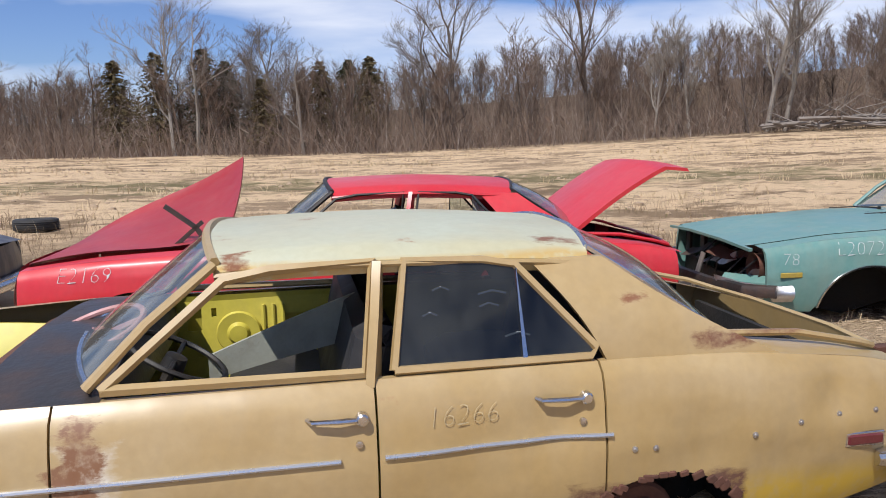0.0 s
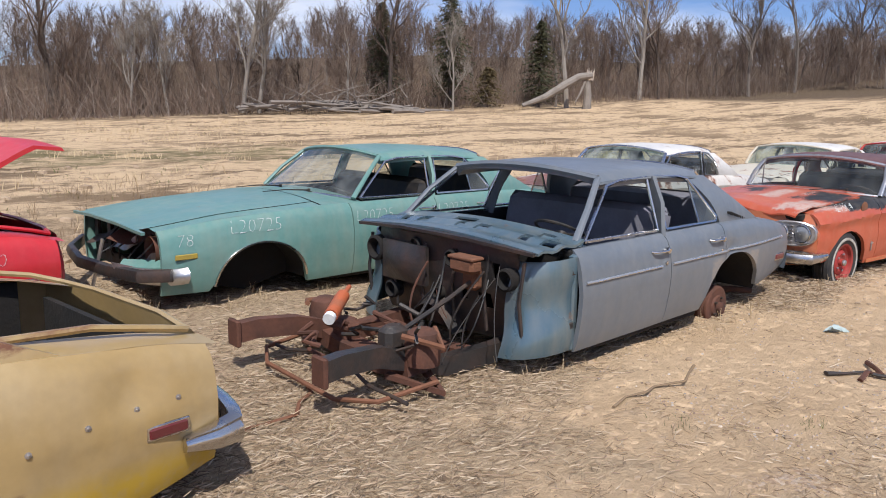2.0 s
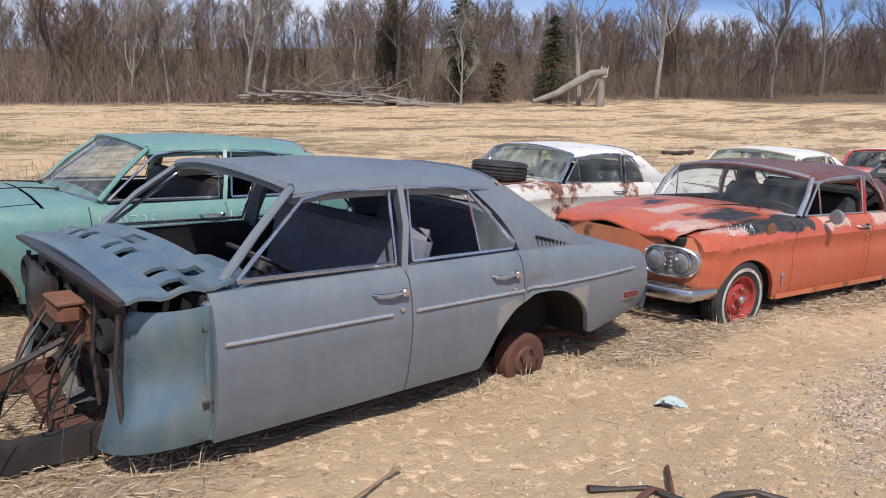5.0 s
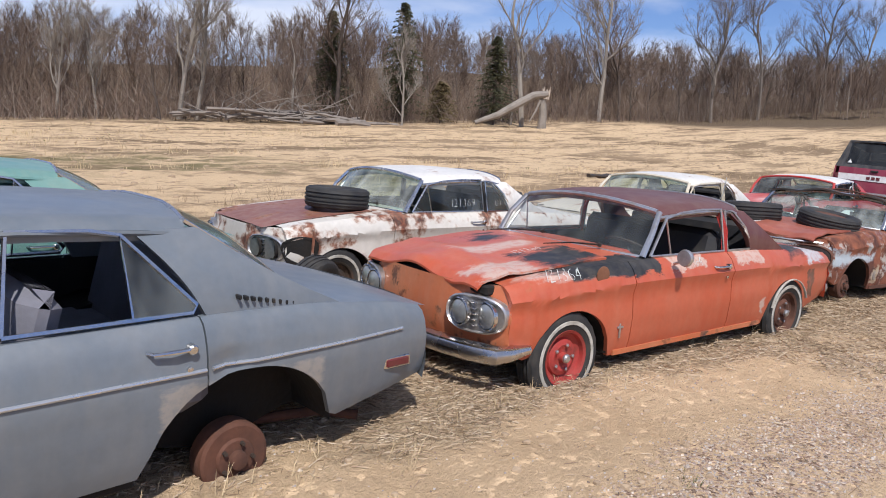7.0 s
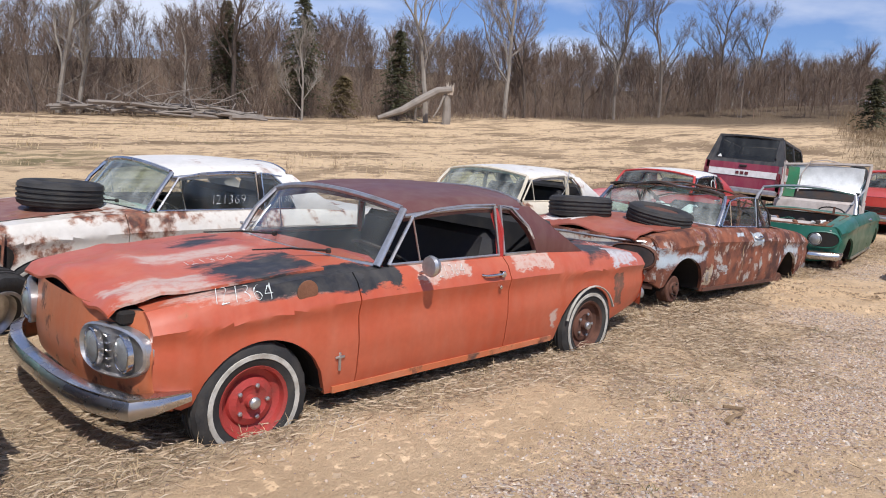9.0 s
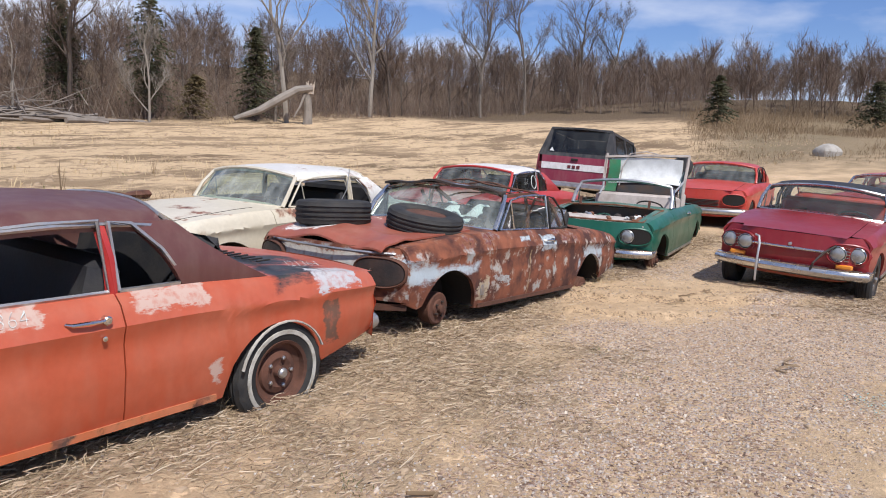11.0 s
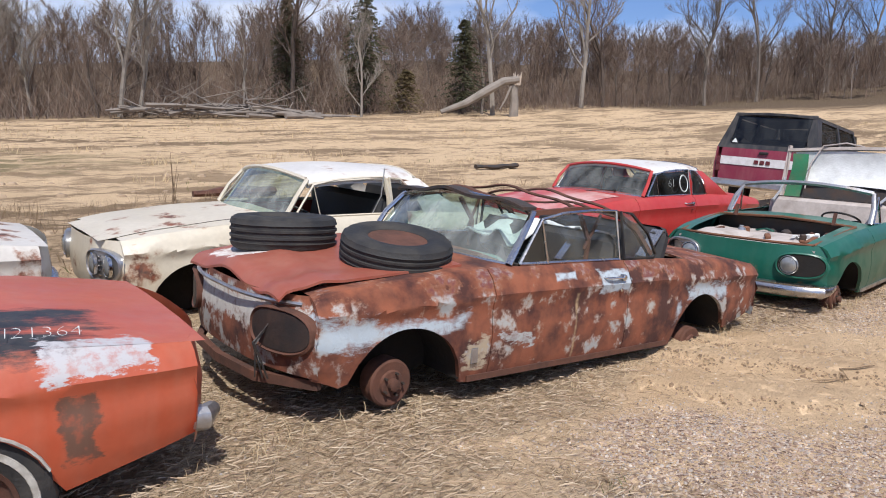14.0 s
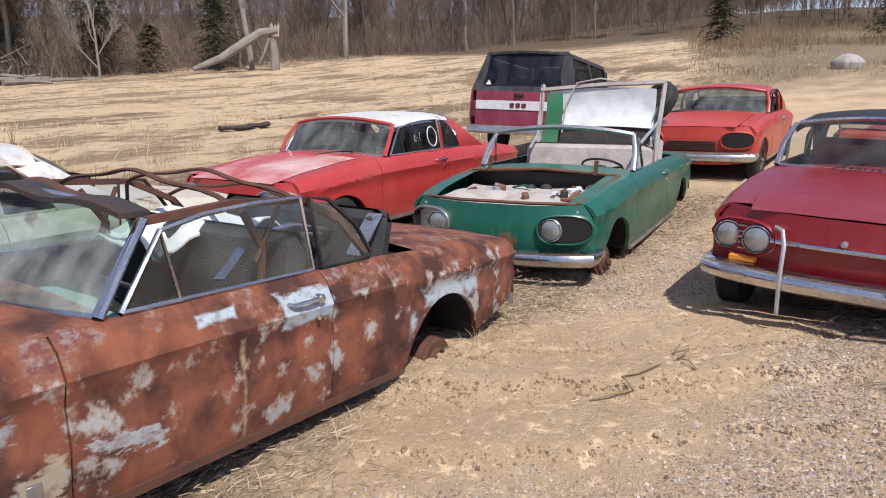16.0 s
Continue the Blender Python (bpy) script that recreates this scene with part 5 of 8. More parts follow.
def far_woods():
    """Rows of slim leafless trees and brush behind the edge."""
    r = random.Random(9)
    small = []
    for k in range(5):
        a, b = bare_tree(random.Random(60 + k), 9.0, 0.40, 2, 0.12, 0.08, 3, 0, (4, 6), 0, 16, 0.018, 0.016)
        small.append(join(a, b))
    Vs, Fs, k = [], [], 0
    arrs = [(np.array(v), f) for v, f in small]
    for i in range(1750):
        x = r.uniform(-110, 190)
        y = wood_edge(x) + 2 + 62 * r.random() ** 1.4
        if i > 1150:
            x, y = 88 + 62 * r.random() ** 1.3, r.uniform(-75, 44)
            x += max(0.0, 20 - y) * 0.12
        v, f = arrs[r.randrange(5)]
        s, a = r.uniform(0.5, 0.92), r.random() * 6.28
        c, sn = math.cos(a) * s, math.sin(a) * s
        w = np.stack((v[:, 0] * c - v[:, 1] * sn + x, v[:, 0] * sn + v[:, 1] * c + y, v[:, 2] * s + rise(x, y)), 1)
        Vs.append(w)
        Fs += [tuple(q + k for q in p) for p in f]
        k += len(v)
    ob = mesh_part("far_woods", (np.concatenate(Vs).tolist(), Fs), BRUSH, None, "dense grey-brown leafless woodland behind the field", 0)
    tagged(ob, "", "woods", "", "stuff")
    # crooked saplings and brush all through the wood
    V, F = [], []
    for i in range(17000):
        x = r.uniform(-95, 150)
        y = wood_edge(x) + 1 + 40 * r.random() ** 1.5
        if i % 5 == 0:
            y = r.uniform(-60, 44)
            x = 88 + max(0.0, 20 - y) * 0.12 + 40 * r.random() ** 1.5
        z = rise(x, y) - 0.1
        h = r.uniform(1.0, 5.5)
        w = r.uniform(0.012, 0.034)
        px, py, pz, lean = x, y, z, r.gauss(0, 0.22)
        for k in range(3):
            w2 = w * (1 - (k + 1) / 3.2)
            qx, qy, qz = px + (lean + r.gauss(0, 0.22)) * h / 3, py + r.gauss(0, 0.08) * h / 3, pz + h / 3
            w1 = w * (1 - k / 3.2)
            j = len(V)
            V += [(px - w1, py, pz), (px + w1, py, pz), (qx + w2, qy, qz), (qx - w2, qy, qz)]
            F.append((j, j + 1, j + 2, j + 3))
            for _ in range(3 if k else 2):
                f, sd, L = r.random(), r.choice((-1, 1)), h * r.uniform(0.15, 0.45)
                bx, by, bz = px + (qx - px) * f, py, pz + (qz - pz) * f
                j = len(V)
                V += [(bx, by, bz - w1 * 0.6), (bx, by, bz + w1 * 0.6), (bx + sd * L * r.uniform(0.4, 1.0), by + r.gauss(0, 0.4) * L, bz + L * r.uniform(0.1, 0.9))]
                F.append((j, j + 1, j + 2))
            px, py, pz = qx, qy, qz
    tagged(mesh_part("saplings", (V, F), BRUSH, None, "thin grey-brown leafless saplings filling the wood", 0), "", "brush", "", "stuff")
    # brush and saplings along the edge
    V, F = [], []
    for i in range(16000):
        x = r.uniform(-80, 130)
        y = wood_edge(x) + r.uniform(-1.5, 9) + r.gauss(0, 0.5)
        z = rise(x, y) - 0.1
        h = r.uniform(0.8, 4.2) * (0.6 + 0.4 * r.random())
        dx, dy = r.gauss(0, 0.55) * h, r.gauss(0, 0.3) * h
        w = 0.008 + 0.006 * h * 0.7
        j = len(V)
        V += [(x - w, y, z), (x + w, y, z), (x, y + w, z), (x + dx, y + dy, z + h), (x + dx * 0.5, y + dy * 0.5, z + h * 0.5), (x + dx * 0.5 + w, y + dy * 0.5, z + h * 0.52), (x + dx * 0.5 + r.gauss(0, 0.5), y, z + h * r.uniform(0.7, 1.0))]
        F += [(j, j + 1, j + 3), (j + 1, j + 2, j + 3), (j + 2, j, j + 3), (j + 4, j + 5, j + 6)]
    ob = mesh_part("undergrowth", (V, F), BRUSH, None, "bare brush and saplings along the wood's edge", 0)
    tagged(ob, "", "brush", "", "stuff")


far_woods()

# ---- the cars: paints ----
BLACK_SEAT = plain("black_vinyl", (0.018, 0.018, 0.021), 0.6, 0, 0.35, 5.0, (0.10, 0.085, 0.07))
GREY_SEAT = plain("grey_cloth", (0.17, 0.17, 0.20), 0.9, 0, 0.4, 5.0, (0.10, 0.09, 0.09))
RED_SEAT = plain("red_vinyl", (0.40, 0.06, 0.04), 0.6, 0, 0.4, 5.0, (0.15, 0.06, 0.05))
TEAL_SEAT = plain("teal_dash", (0.22, 0.36, 0.32), 0.6, 0, 0.4, 5.0, (0.30, 0.28, 0.22))
LINER = plain("trunk_lining", (0.50, 0.44, 0.40), 0.9, 0, 0.6, 6.0, (0.22, 0.17, 0.13), 0.4)
CLOTH = plain("torn_white_cloth", (0.75, 0.76, 0.74), 0.9, 0, 0.4, 6.0, (0.3, 0.3, 0.28), 0.3)
RAW = plain("bare_wire", (0.55, 0.55, 0.55), 0.4, 0.6, 0.4, 12.0)
OCHRE_IN = paint("yellow_inner_paint", (0.56, 0.48, 0.06), rough=0.4, rust=0.05, seed=41.0, dust=0.1)
PALE = (0.50, 0.53, 0.54)
YELLOW = paint("yellow_paint", (0.40, 0.275, 0.115), rough=0.30, fade=(0.46, 0.345, 0.185), fade_amt=0.7, rust=0.10, seed=2.0, dust=0.12, patches=[
    ((2.9, None, 0.2), (4.2, None, 0.50), (0.47, 0.30, 0.03), 0.10, 0.10, 2.0),
    ((0.88, -1.2, 0.25), (1.06, -0.7, 0.80), (0.56, 0.50, 0.40), 0.05, 0.22, 9.0),
    ((0.87, -1.2, 0.25), (1.00, -0.7, 0.88), (0.21, 0.095, 0.045), 0.03, 0.30, 14.0),
    ((2.98, -1.0, 0.925), (3.60, -0.6, 1.0), (0.17, 0.07, 0.035), 0.03, 0.16, 16.0),
    ((2.74, -0.95, 1.10), (2.84, -0.5, 1.14), (0.21, 0.08, 0.03), 0.03, 0.20, 16.0),
    ((2.48, -1.2, 0.20), (3.18, -0.7, 0.515), (0.12, 0.05, 0.03), 0.03, 0.12, 18.0)])
ROOF_YELLOW = paint("faded_roof_paint", (0.50, 0.47, 0.30), rough=0.36, fade=(0.47, 0.49, 0.37), fade_amt=0.9, rust=0.10, seed=3.0, dust=0.1, patches=[
    ((1.0, -0.8, 1.0), (3.0, -0.57, 1.30), (0.49, 0.34, 0.12), 0.02, 0.03, 3.0),
    ((1.36, -0.70, 1.2), (1.44, -0.56, 1.4), (0.20, 0.08, 0.035), 0.03, 0.22, 18.0),
    ((2.48, -0.55, 1.2), (2.66, -0.46, 1.4), (0.20, 0.08, 0.035), 0.04, 0.24, 18.0)])
RED = paint("red_paint", (0.56, 0.018, 0.028), rough=0.35, fade=(0.60, 0.035, 0.045), rust=0.0, seed=5.0, dust=0.05)
RED_IN = paint("dull_red_paint", (0.30, 0.012, 0.018), rough=0.5, rust=0.0, seed=6.0, dust=0.05)
TEAL = paint("teal_paint", (0.125, 0.265, 0.235), rough=0.34, fade=(0.165, 0.30, 0.265), rust=0.03, seed=7.0, dust=0.2)
GREY = paint("blue_grey_paint", (0.130, 0.152, 0.175), rough=0.33, fade=(0.16, 0.18, 0.205), rust=0.02, seed=9.0, dust=0.10, patches=[
    ((2.42, -1.2, 0.3), (3.20, -0.7, 0.68), (0.26, 0.24, 0.22), 0.03, 0.22, 9.0)])
BLUE_IN = paint("pale_blue_metal", (0.10, 0.17, 0.21), rough=0.25, fade=(0.17, 0.24, 0.28), rust=0.16, seed=10.0, dust=0.25, metal=0.4)
FIRE = plain("firewall_metal", (0.05, 0.046, 0.045), 0.36, 0.35, 0.75, 5.0, (0.12, 0.07, 0.05), 0.2)
SMUT = (0.013, 0.014, 0.018)
CHALKY = (0.50, 0.345, 0.285)
ORANGE = paint("orange_paint", (0.45, 0.080, 0.034), rough=0.36, fade=(0.49, 0.125, 0.062), fade_amt=0.6, rust=0.10, seed=11.0, dust=0.10, patches=[
    ((-0.48, -0.95, 0.815), (0.56, -0.62, 0.95), CHALKY, 0.02, 0.13, 14.0),
    ((-0.34, -0.95, 0.845), (0.22, -0.60, 0.95), SMUT, 0.02, 0.10, 11.0),
    ((0.02, -0.95, 0.80), (0.72, -0.60, 0.95), SMUT, 0.02, 0.13, 11.0),
    ((0.62, -0.95, 0.80), (0.90, -0.6, 0.93), SMUT, 0.015, 0.24, 12.0),
    ((1.02, -0.95, 0.80), (1.46, -0.6, 0.92), CHALKY, 0.015, 0.26, 16.0),
    ((1.86, -0.95, 0.79), (2.24, -0.6, 0.90), CHALKY, 0.015, 0.26, 16.0),
    ((2.70, -0.86, 0.78), (3.30, -0.2, 1.0), SMUT, 0.08, 0.50, 6.0),
    ((3.02, -0.95, 0.74), (3.40, -0.62, 0.86), (0.46, 0.45, 0.46), 0.015, 0.34, 12.0),
    ((3.06, -1.0, 0.42), (3.20, -0.5, 0.68), (0.13, 0.055, 0.035), 0.012, 0.16, 11.0),
    ((2.26, -1.0, 0.36), (2.32, -0.5, 0.50), CHALKY, 0.015, 0.20, 16.0)])
ORANGE_HOOD = paint("scorched_orange_paint", (0.46, 0.083, 0.035), rough=0.36, fade=(0.53, 0.145, 0.075), rust=0.10, seed=14.0, dust=0.12, patches=[
    ((-0.05, -0.70, 0.7), (0.55, -0.22, 1.2), SMUT, 0.10, 0.75, 7.0),
    ((0.1, 0.15, 0.7), (0.45, 0.5, 1.2), SMUT, 0.12, 0.75, 7.0),
    ((-0.56, -0.72, 0.7), (-0.10, -0.36, 1.2), CHALKY, 0.05, 0.50, 9.0),
    ((-0.30, -0.15, 0.7), (0.4, 0.10, 1.2), CHALKY, 0.08, 0.40, 9.0)])
ORANGE_NOSE = paint("rust_streaked_orange", (0.50, 0.125, 0.045), rough=0.5, fade=(0.52, 0.21, 0.10), rust=0.42, rust_scale=7.0, seed=15.0, dust=0.15)
MAROON_ROOF = paint("brown_roof", (0.105, 0.034, 0.030), rough=0.55, fade=(0.14, 0.05, 0.042), rust=0.05, seed=12.0, dust=0.1)
WHITE = paint("white_paint", (0.60, 0.565, 0.51), rough=0.45, rust=0.47, rust_scale=3.4, seed=13.0, dust=0.2)
WHITE_ROOF = paint("white_roof_paint", (0.64, 0.615, 0.57), rough=0.42, rust=0.30, seed=16.0, dust=0.15, rust_scale=2.4)
RUST_HOOD = paint("rusted_hood", (0.19, 0.07, 0.05), rough=0.6, fade=(0.27, 0.11, 0.08), rust=0.35, seed=18.0)
CREAM = paint("cream_paint", (0.62, 0.55, 0.42), rough=0.40, fade=(0.66, 0.61, 0.52), rust=0.33, seed=17.0, dust=0.2)
BLUEGREY = (0.40, 0.46, 0.50)
RUSTY = paint("rusted_paint", (0.40, 0.43, 0.44), rough=0.42, fade=(0.36, 0.27, 0.17), rust=0.80, rust_scale=6.0, rust_grain=5.5, seed=19.0, dust=0.03, coat=0.05, patches=[
    ((None, None, 0.765), (None, None, 1.2), (0.15, 0.042, 0.034), 0.02, 0.05, 4.0),
    ((1.10, -1, 0.79), (1.30, -0.5, 0.86), (0.50, 0.56, 0.60), 0.015, 0.05, 8.0)], over=[
    ((-0.48, -1.0, 0.52), (-0.15, -0.6, 0.70), BLUEGREY, 0.04, 0.40, 8.0), ((-0.78, -0.7, 0.58), (-0.42, 0.7, 0.74), (0.50, 0.47, 0.42), 0.02, 0.34, 6.0),
    ((1.10, -1.0, 0.80), (1.29, -0.5, 0.855), BLUEGREY, 0.012, 0.07, 10.0), ((1.50, -1.0, 0.70), (1.80, -0.5, 0.84), BLUEGREY, 0.02, 0.16, 8.0),
    ((1.285, -1.0, 0.30), (1.315, -0.5, 0.72), (0.42, 0.30, 0.17), 0.02, 0.05, 8.0), ((2.34, -1.0, 0.42), (2.42, -0.5, 0.60), BLUEGREY, 0.04, 0.20, 9.0),
    ((0.70, -1.0, 0.44), (0.92, -0.5, 0.52), (0.40, 0.41, 0.40), 0.02, 0.44, 11.0), ((0.42, -1.0, 0.34), (0.56, -0.5, 0.50), (0.42, 0.34, 0.24), 0.02, 0.36, 11.0),
    ((2.46, -1.0, 0.56), (3.05, -0.5, 0.68), BLUEGREY, 0.04, 0.36, 8.0), ((-0.40, -1.0, 0.55), (0.42, -0.5, 0.68), BLUEGREY, 0.05, 0.40, 7.0)])
RUSTY_HOOD = paint("red_oxide_hood", (0.30, 0.075, 0.045), rough=0.55, fade=(0.35, 0.11, 0.07), rust=0.12, seed=20.0, dust=0.1, patches=[((-0.54, 0.10, 0.7), (-0.32, 0.50, 1.2), (0.70, 0.66, 0.62), 0.015, 0.60, 9.0)])
RED2 = paint("faded_red_paint", (0.46, 0.035, 0.032), rough=0.38, fade=(0.50, 0.08, 0.065), rust=0.08, seed=23.0, dust=0.04)
RED2_HOOD = paint("bleached_red_hood", (0.50, 0.07, 0.06), rough=0.5, fade=(0.72, 0.50, 0.46), fade_amt=1.0, rust=0.12, seed=24.0)
GREEN = paint("green_paint", (0.006, 0.105, 0.068), rough=0.32, fade=(0.01, 0.13, 0.088), rust=0.20, seed=29.0, dust=0.04)
DARKRED = paint("dark_red_paint", (0.24, 0.010, 0.016), rough=0.30, fade=(0.28, 0.022, 0.026), rust=0.04, seed=31.0, dust=0.04, patches=[((-1.0, None, 0.2), (-0.4, None, 0.44), (0.36, 0.09, 0.045), 0.06, 0.08, 4.0)])
VREDP = paint("orange_red_paint", (0.48, 0.035, 0.022), rough=0.36, fade=(0.50, 0.07, 0.045), rust=0.05, seed=33.0, dust=0.05)
BLACKP = paint("black_paint", (0.03, 0.03, 0.035), rough=0.4, rust=0.2, seed=35.0)


def side_text(text, car, sh, x, z, size, lift=0.004, side=-1, mat=CHALK):
    ob = writing(text, car, pose(0, 0, 0), size, mat)
    for vert in ob.data.vertices:
        a, b = x + vert.co.x, z + vert.co.y
        vert.co = (a, sh.y(a, b, side) + side * (lift + vert.co.z), b)
    return ob


def wiper(car, x, y, z, length, ang):
    m = pose(x, y, z, 0, -14, ang)
    return mesh_part("wiper", moved(join(tube([(0, 0, 0), (0, length * 0.5, 0.012), (0, length, 0.0)], [0.008, 0.006, 0.004], 5), lathe([(0.016, -0.01), (0.014, 0.012), (0.004, 0.016)], 8, axis="z")), m), BLACK_TRIM, car)


def panel_with_holes(fn, nu, nv, holes, thick, flip=False):
    """A sheet from which the cells inside the holes (u0, u1, v0, v1) are cut."""
    V, F = grid(fn, nu, nv, flip)
    keep = []
    for q in F:
        i, j = min(q) // (nv + 1), min(q) % (nv + 1)
        u, v = (i + 0.5) / nu, (j + 0.5) / nv
        if not any(a < u < b and c < v < d for a, b, c, d in holes):
            keep.append(q)
    n = len(V)
    t = Vector(thick)
    V2 = V + [tuple(Vector(p) + t) for p in V]
    edges = {}
    for q in keep:
        for a, b in zip(q, q[1:] + q[:1]):
            edges[(a, b)] = 1
    F2 = list(keep) + [tuple(i + n for i in reversed(q)) for q in keep]
    F2 += [(b, a, a + n, b + n) for a, b in edges if (b, a) not in edges]
    return V2, F2


# ---- yellow sedan ----
YS = dict(SEDAN, arches=[(0.0, 0.30, 0.40), (2.84, 0.20, 0.385)], sill=[(-0.9, 0.34), (-0.5, 0.33), (0.4, 0.30), (2.4, 0.28), (3.2, 0.24), (3.7, 0.31), (4.02, 0.36)], nose_r=0.10)
YT = dict(SEDAN_TOP, windows=[dict(SEDAN_TOP["windows"][0], trim=YELLOW, r=0.019), dict(SEDAN_TOP["windows"][1], glass=GLASS_DARK, trim=YELLOW, r=0.017), dict(SEDAN_TOP["windows"][2], glass=None, r=0.014)],
          bpillars=((1.84, 1.88, 0.085),))
yellow, ysh = sedan(pose(-2.196, 2.801, -0.21, 0, 0, 11), "faded yellow four-door sedan with rust patches and no hood", dict(body=YELLOW, roof=ROOF_YELLOW, sail=YELLOW, pillar=YELLOW, frame=YELLOW, drip=YELLOW, lining=OCHRE_IN, seat=BLACK_SEAT, back_glass=GLASS_DUSTY, screen_glass=GLASS_DUSTY, scuttle=FIRE),
                    hood="none", trunk="none", hub_z=(0.3, 0.3), bumpers=(False, True), S=YS, G=YT, wheels=("none", "drum"), trim_z=0.69, trim_x=(0.5, 2.6),
                    dents=((2.45, 0.74, 0.16, 0.03), (2.2, 0.66, 0.18, 0.02), (3.55, 0.74, 0.10, 0.03), (3.0, 0.62, 0.16, 0.018), (3.3, 0.52, 0.12, 0.014)))
for bx, bz in ((2.72, 0.63), (2.80, 0.625), (3.19, 0.63), (3.38, 0.655), (3.56, 0.66), (3.72, 0.66)):
    mesh_part("trim_stud", lathe([(0.011, 0.004), (0.011, -0.003), (0.006, -0.004), (0.005, -0.006), (0.002, -0.007)], 10, (bx, ysh.y(bx, bz, -1), bz)), DULL_CHROME, yellow)
side_text("16266", yellow, ysh, 2.12, 0.80, 0.10, 0.007, mat=plain("faint_chalk", (0.50, 0.40, 0.23), 0.8))
for gx, gz, w in ((2.06, 1.18, 0.06), (2.22, 1.16, 0.10), (2.22, 1.12, 0.07), (2.30, 1.02, 0.09), (2.02, 1.10, 0.05)):
    mesh_part("chalk_mark", moved(bar([(0, 0, 0), (w * 0.5, 0, 0.012), (w, 0, 0.0)], 0.003, 0.006), pose(gx, -0.80 + 0.42 * (gz - 0.94), gz)), CHALK, yellow)
# open engine bay: inner wings, cowl tray, bent hinge, loose steering wheel
for sd in (-1, 1):
    mesh_part("inner_wing", sheet(lambda u, v, sd=sd: (-0.8 + 1.42 * u, sd * (0.70 - 0.16 * math.sin(math.pi * v * 0.5)), 0.80 - 0.38 * v + 0.05 * math.sin(math.pi * u)), 12, 6, (0, 0.012, 0)), OCHRE_IN if sd > 0 else RUST_LIGHT, yellow)
mesh_part("radiator_support", panel_with_holes(lambda u, v: (-0.80, -0.72 + 1.44 * u, 0.36 + 0.44 * v), 18, 8, [(0.22, 0.78, 0.2, 0.85)], (0.02, 0, 0)), RUST, yellow)
mesh_part("cowl_tray", panel_with_holes(lambda u, v: (0.42 + 0.30 * v, -0.66 + 1.32 * u, 0.90 + 0.03 * v - 0.05 * (1 - v) ** 2), 24, 6, [(0.10, 0.22, 0.3, 0.7), (0.34, 0.40, 0.3, 0.8), (0.55, 0.72, 0.2, 0.6)], (0, 0, -0.012)), RUST, yellow)
mesh_part("hood_hinge", join(bar([(0.42, -0.50, 0.88), (0.30, -0.50, 1.10), (0.22, -0.50, 1.22)], 0.02, 0.05), bar([(0.58, -0.50, 0.95), (0.40, -0.50, 1.02), (0.12, -0.50, 1.20), (-0.05, -0.50, 1.30)], 0.016, 0.045), bar([(0.36, -0.48, 0.86), (0.52, -0.48, 1.02)], 0.02, 0.04)), RUST_LIGHT, yellow, "rusty hood hinge bent upwards")
loose_wheel = mesh_part("steering_wheel_rim", moved(join(tube([(0.20 * math.cos(2 * math.pi * k / 32), 0.20 * math.sin(2 * math.pi * k / 32), 0) for k in range(33)], 0.013, 7, False), tube([(-0.2, 0, 0), (0, 0, -0.03), (0.2, 0, 0)], 0.014, 6), lathe([(0.05, -0.04), (0.045, 0.0), (0.02, 0.01)], 14, axis="z")), pose(-2.20 + 0.82, 2.80 + 0.05, 0.755, 14, -14, 0)), plain("pink_plastic", (0.52, 0.26, 0.25), 0.5, 0, 0.4, 6.0), None)
tagged(loose_wheel, "loose faded pink steering wheel lying on the cowl", "steering wheel")
mesh_part("fallen_trim_panel", moved(sheet(lambda u, v: (0.62 * u, 0.02 * math.sin(3 * u), 0.20 * v * (0.5 + 0.5 * u) + 0.10 * u), 8, 4, (0, 0.015, 0)), pose(1.25, -0.20, 0.76, 0, 0, 12)), plain("grey_green_vinyl", (0.42, 0.43, 0.36), 0.6), yellow, "pale vinyl panel fallen across the seat")

# the bare inner shell of the far front door, with its pressings
shell = mesh_part("inner_door_shell", panel_with_holes(lambda u, v: (0.98 + 0.80 * u, 0.765 + 0.03 * v, 0.46 + 0.42 * v), 32, 18, [(0.06, 0.17, 0.62, 0.88), (0.70, 0.92, 0.42, 0.80), (0.22, 0.26, 0.80, 0.87), (0.12, 0.16, 0.30, 0.40), (0.50, 0.62, 0.36, 0.48)], (0, 0.012, 0), True), OCHRE_IN, yellow, "bare yellow inner door shell with cut-outs")
mesh_part("speaker_pressing", lathe([(0.115, 0.772), (0.108, 0.755), (0.06, 0.758), (0.05, 0.745), (0.045, 0.735), (0.01, 0.733)], 24, (1.29, 0, 0.70)), OCHRE_IN, shell)
for k in range(3):
    mesh_part("pressed_rib", tube([(1.42 + 0.05 * k, 0.772, 0.66), (1.42 + 0.05 * k, 0.778, 0.74), (1.42 + 0.05 * k, 0.784, 0.84)], 0.010, 6), OCHRE_IN, shell)
mesh_part("window_winder", join(lathe([(0.025, 0.77), (0.025, 0.74), (0.012, 0.735)], 12, (1.46, 0, 0.63)), tube([(1.46, 0.745, 0.63), (1.52, 0.735, 0.66)], 0.008, 6)), DARK_METAL, shell)
side_text("36", yellow, ysh, 0.66, 0.80, 0.13)
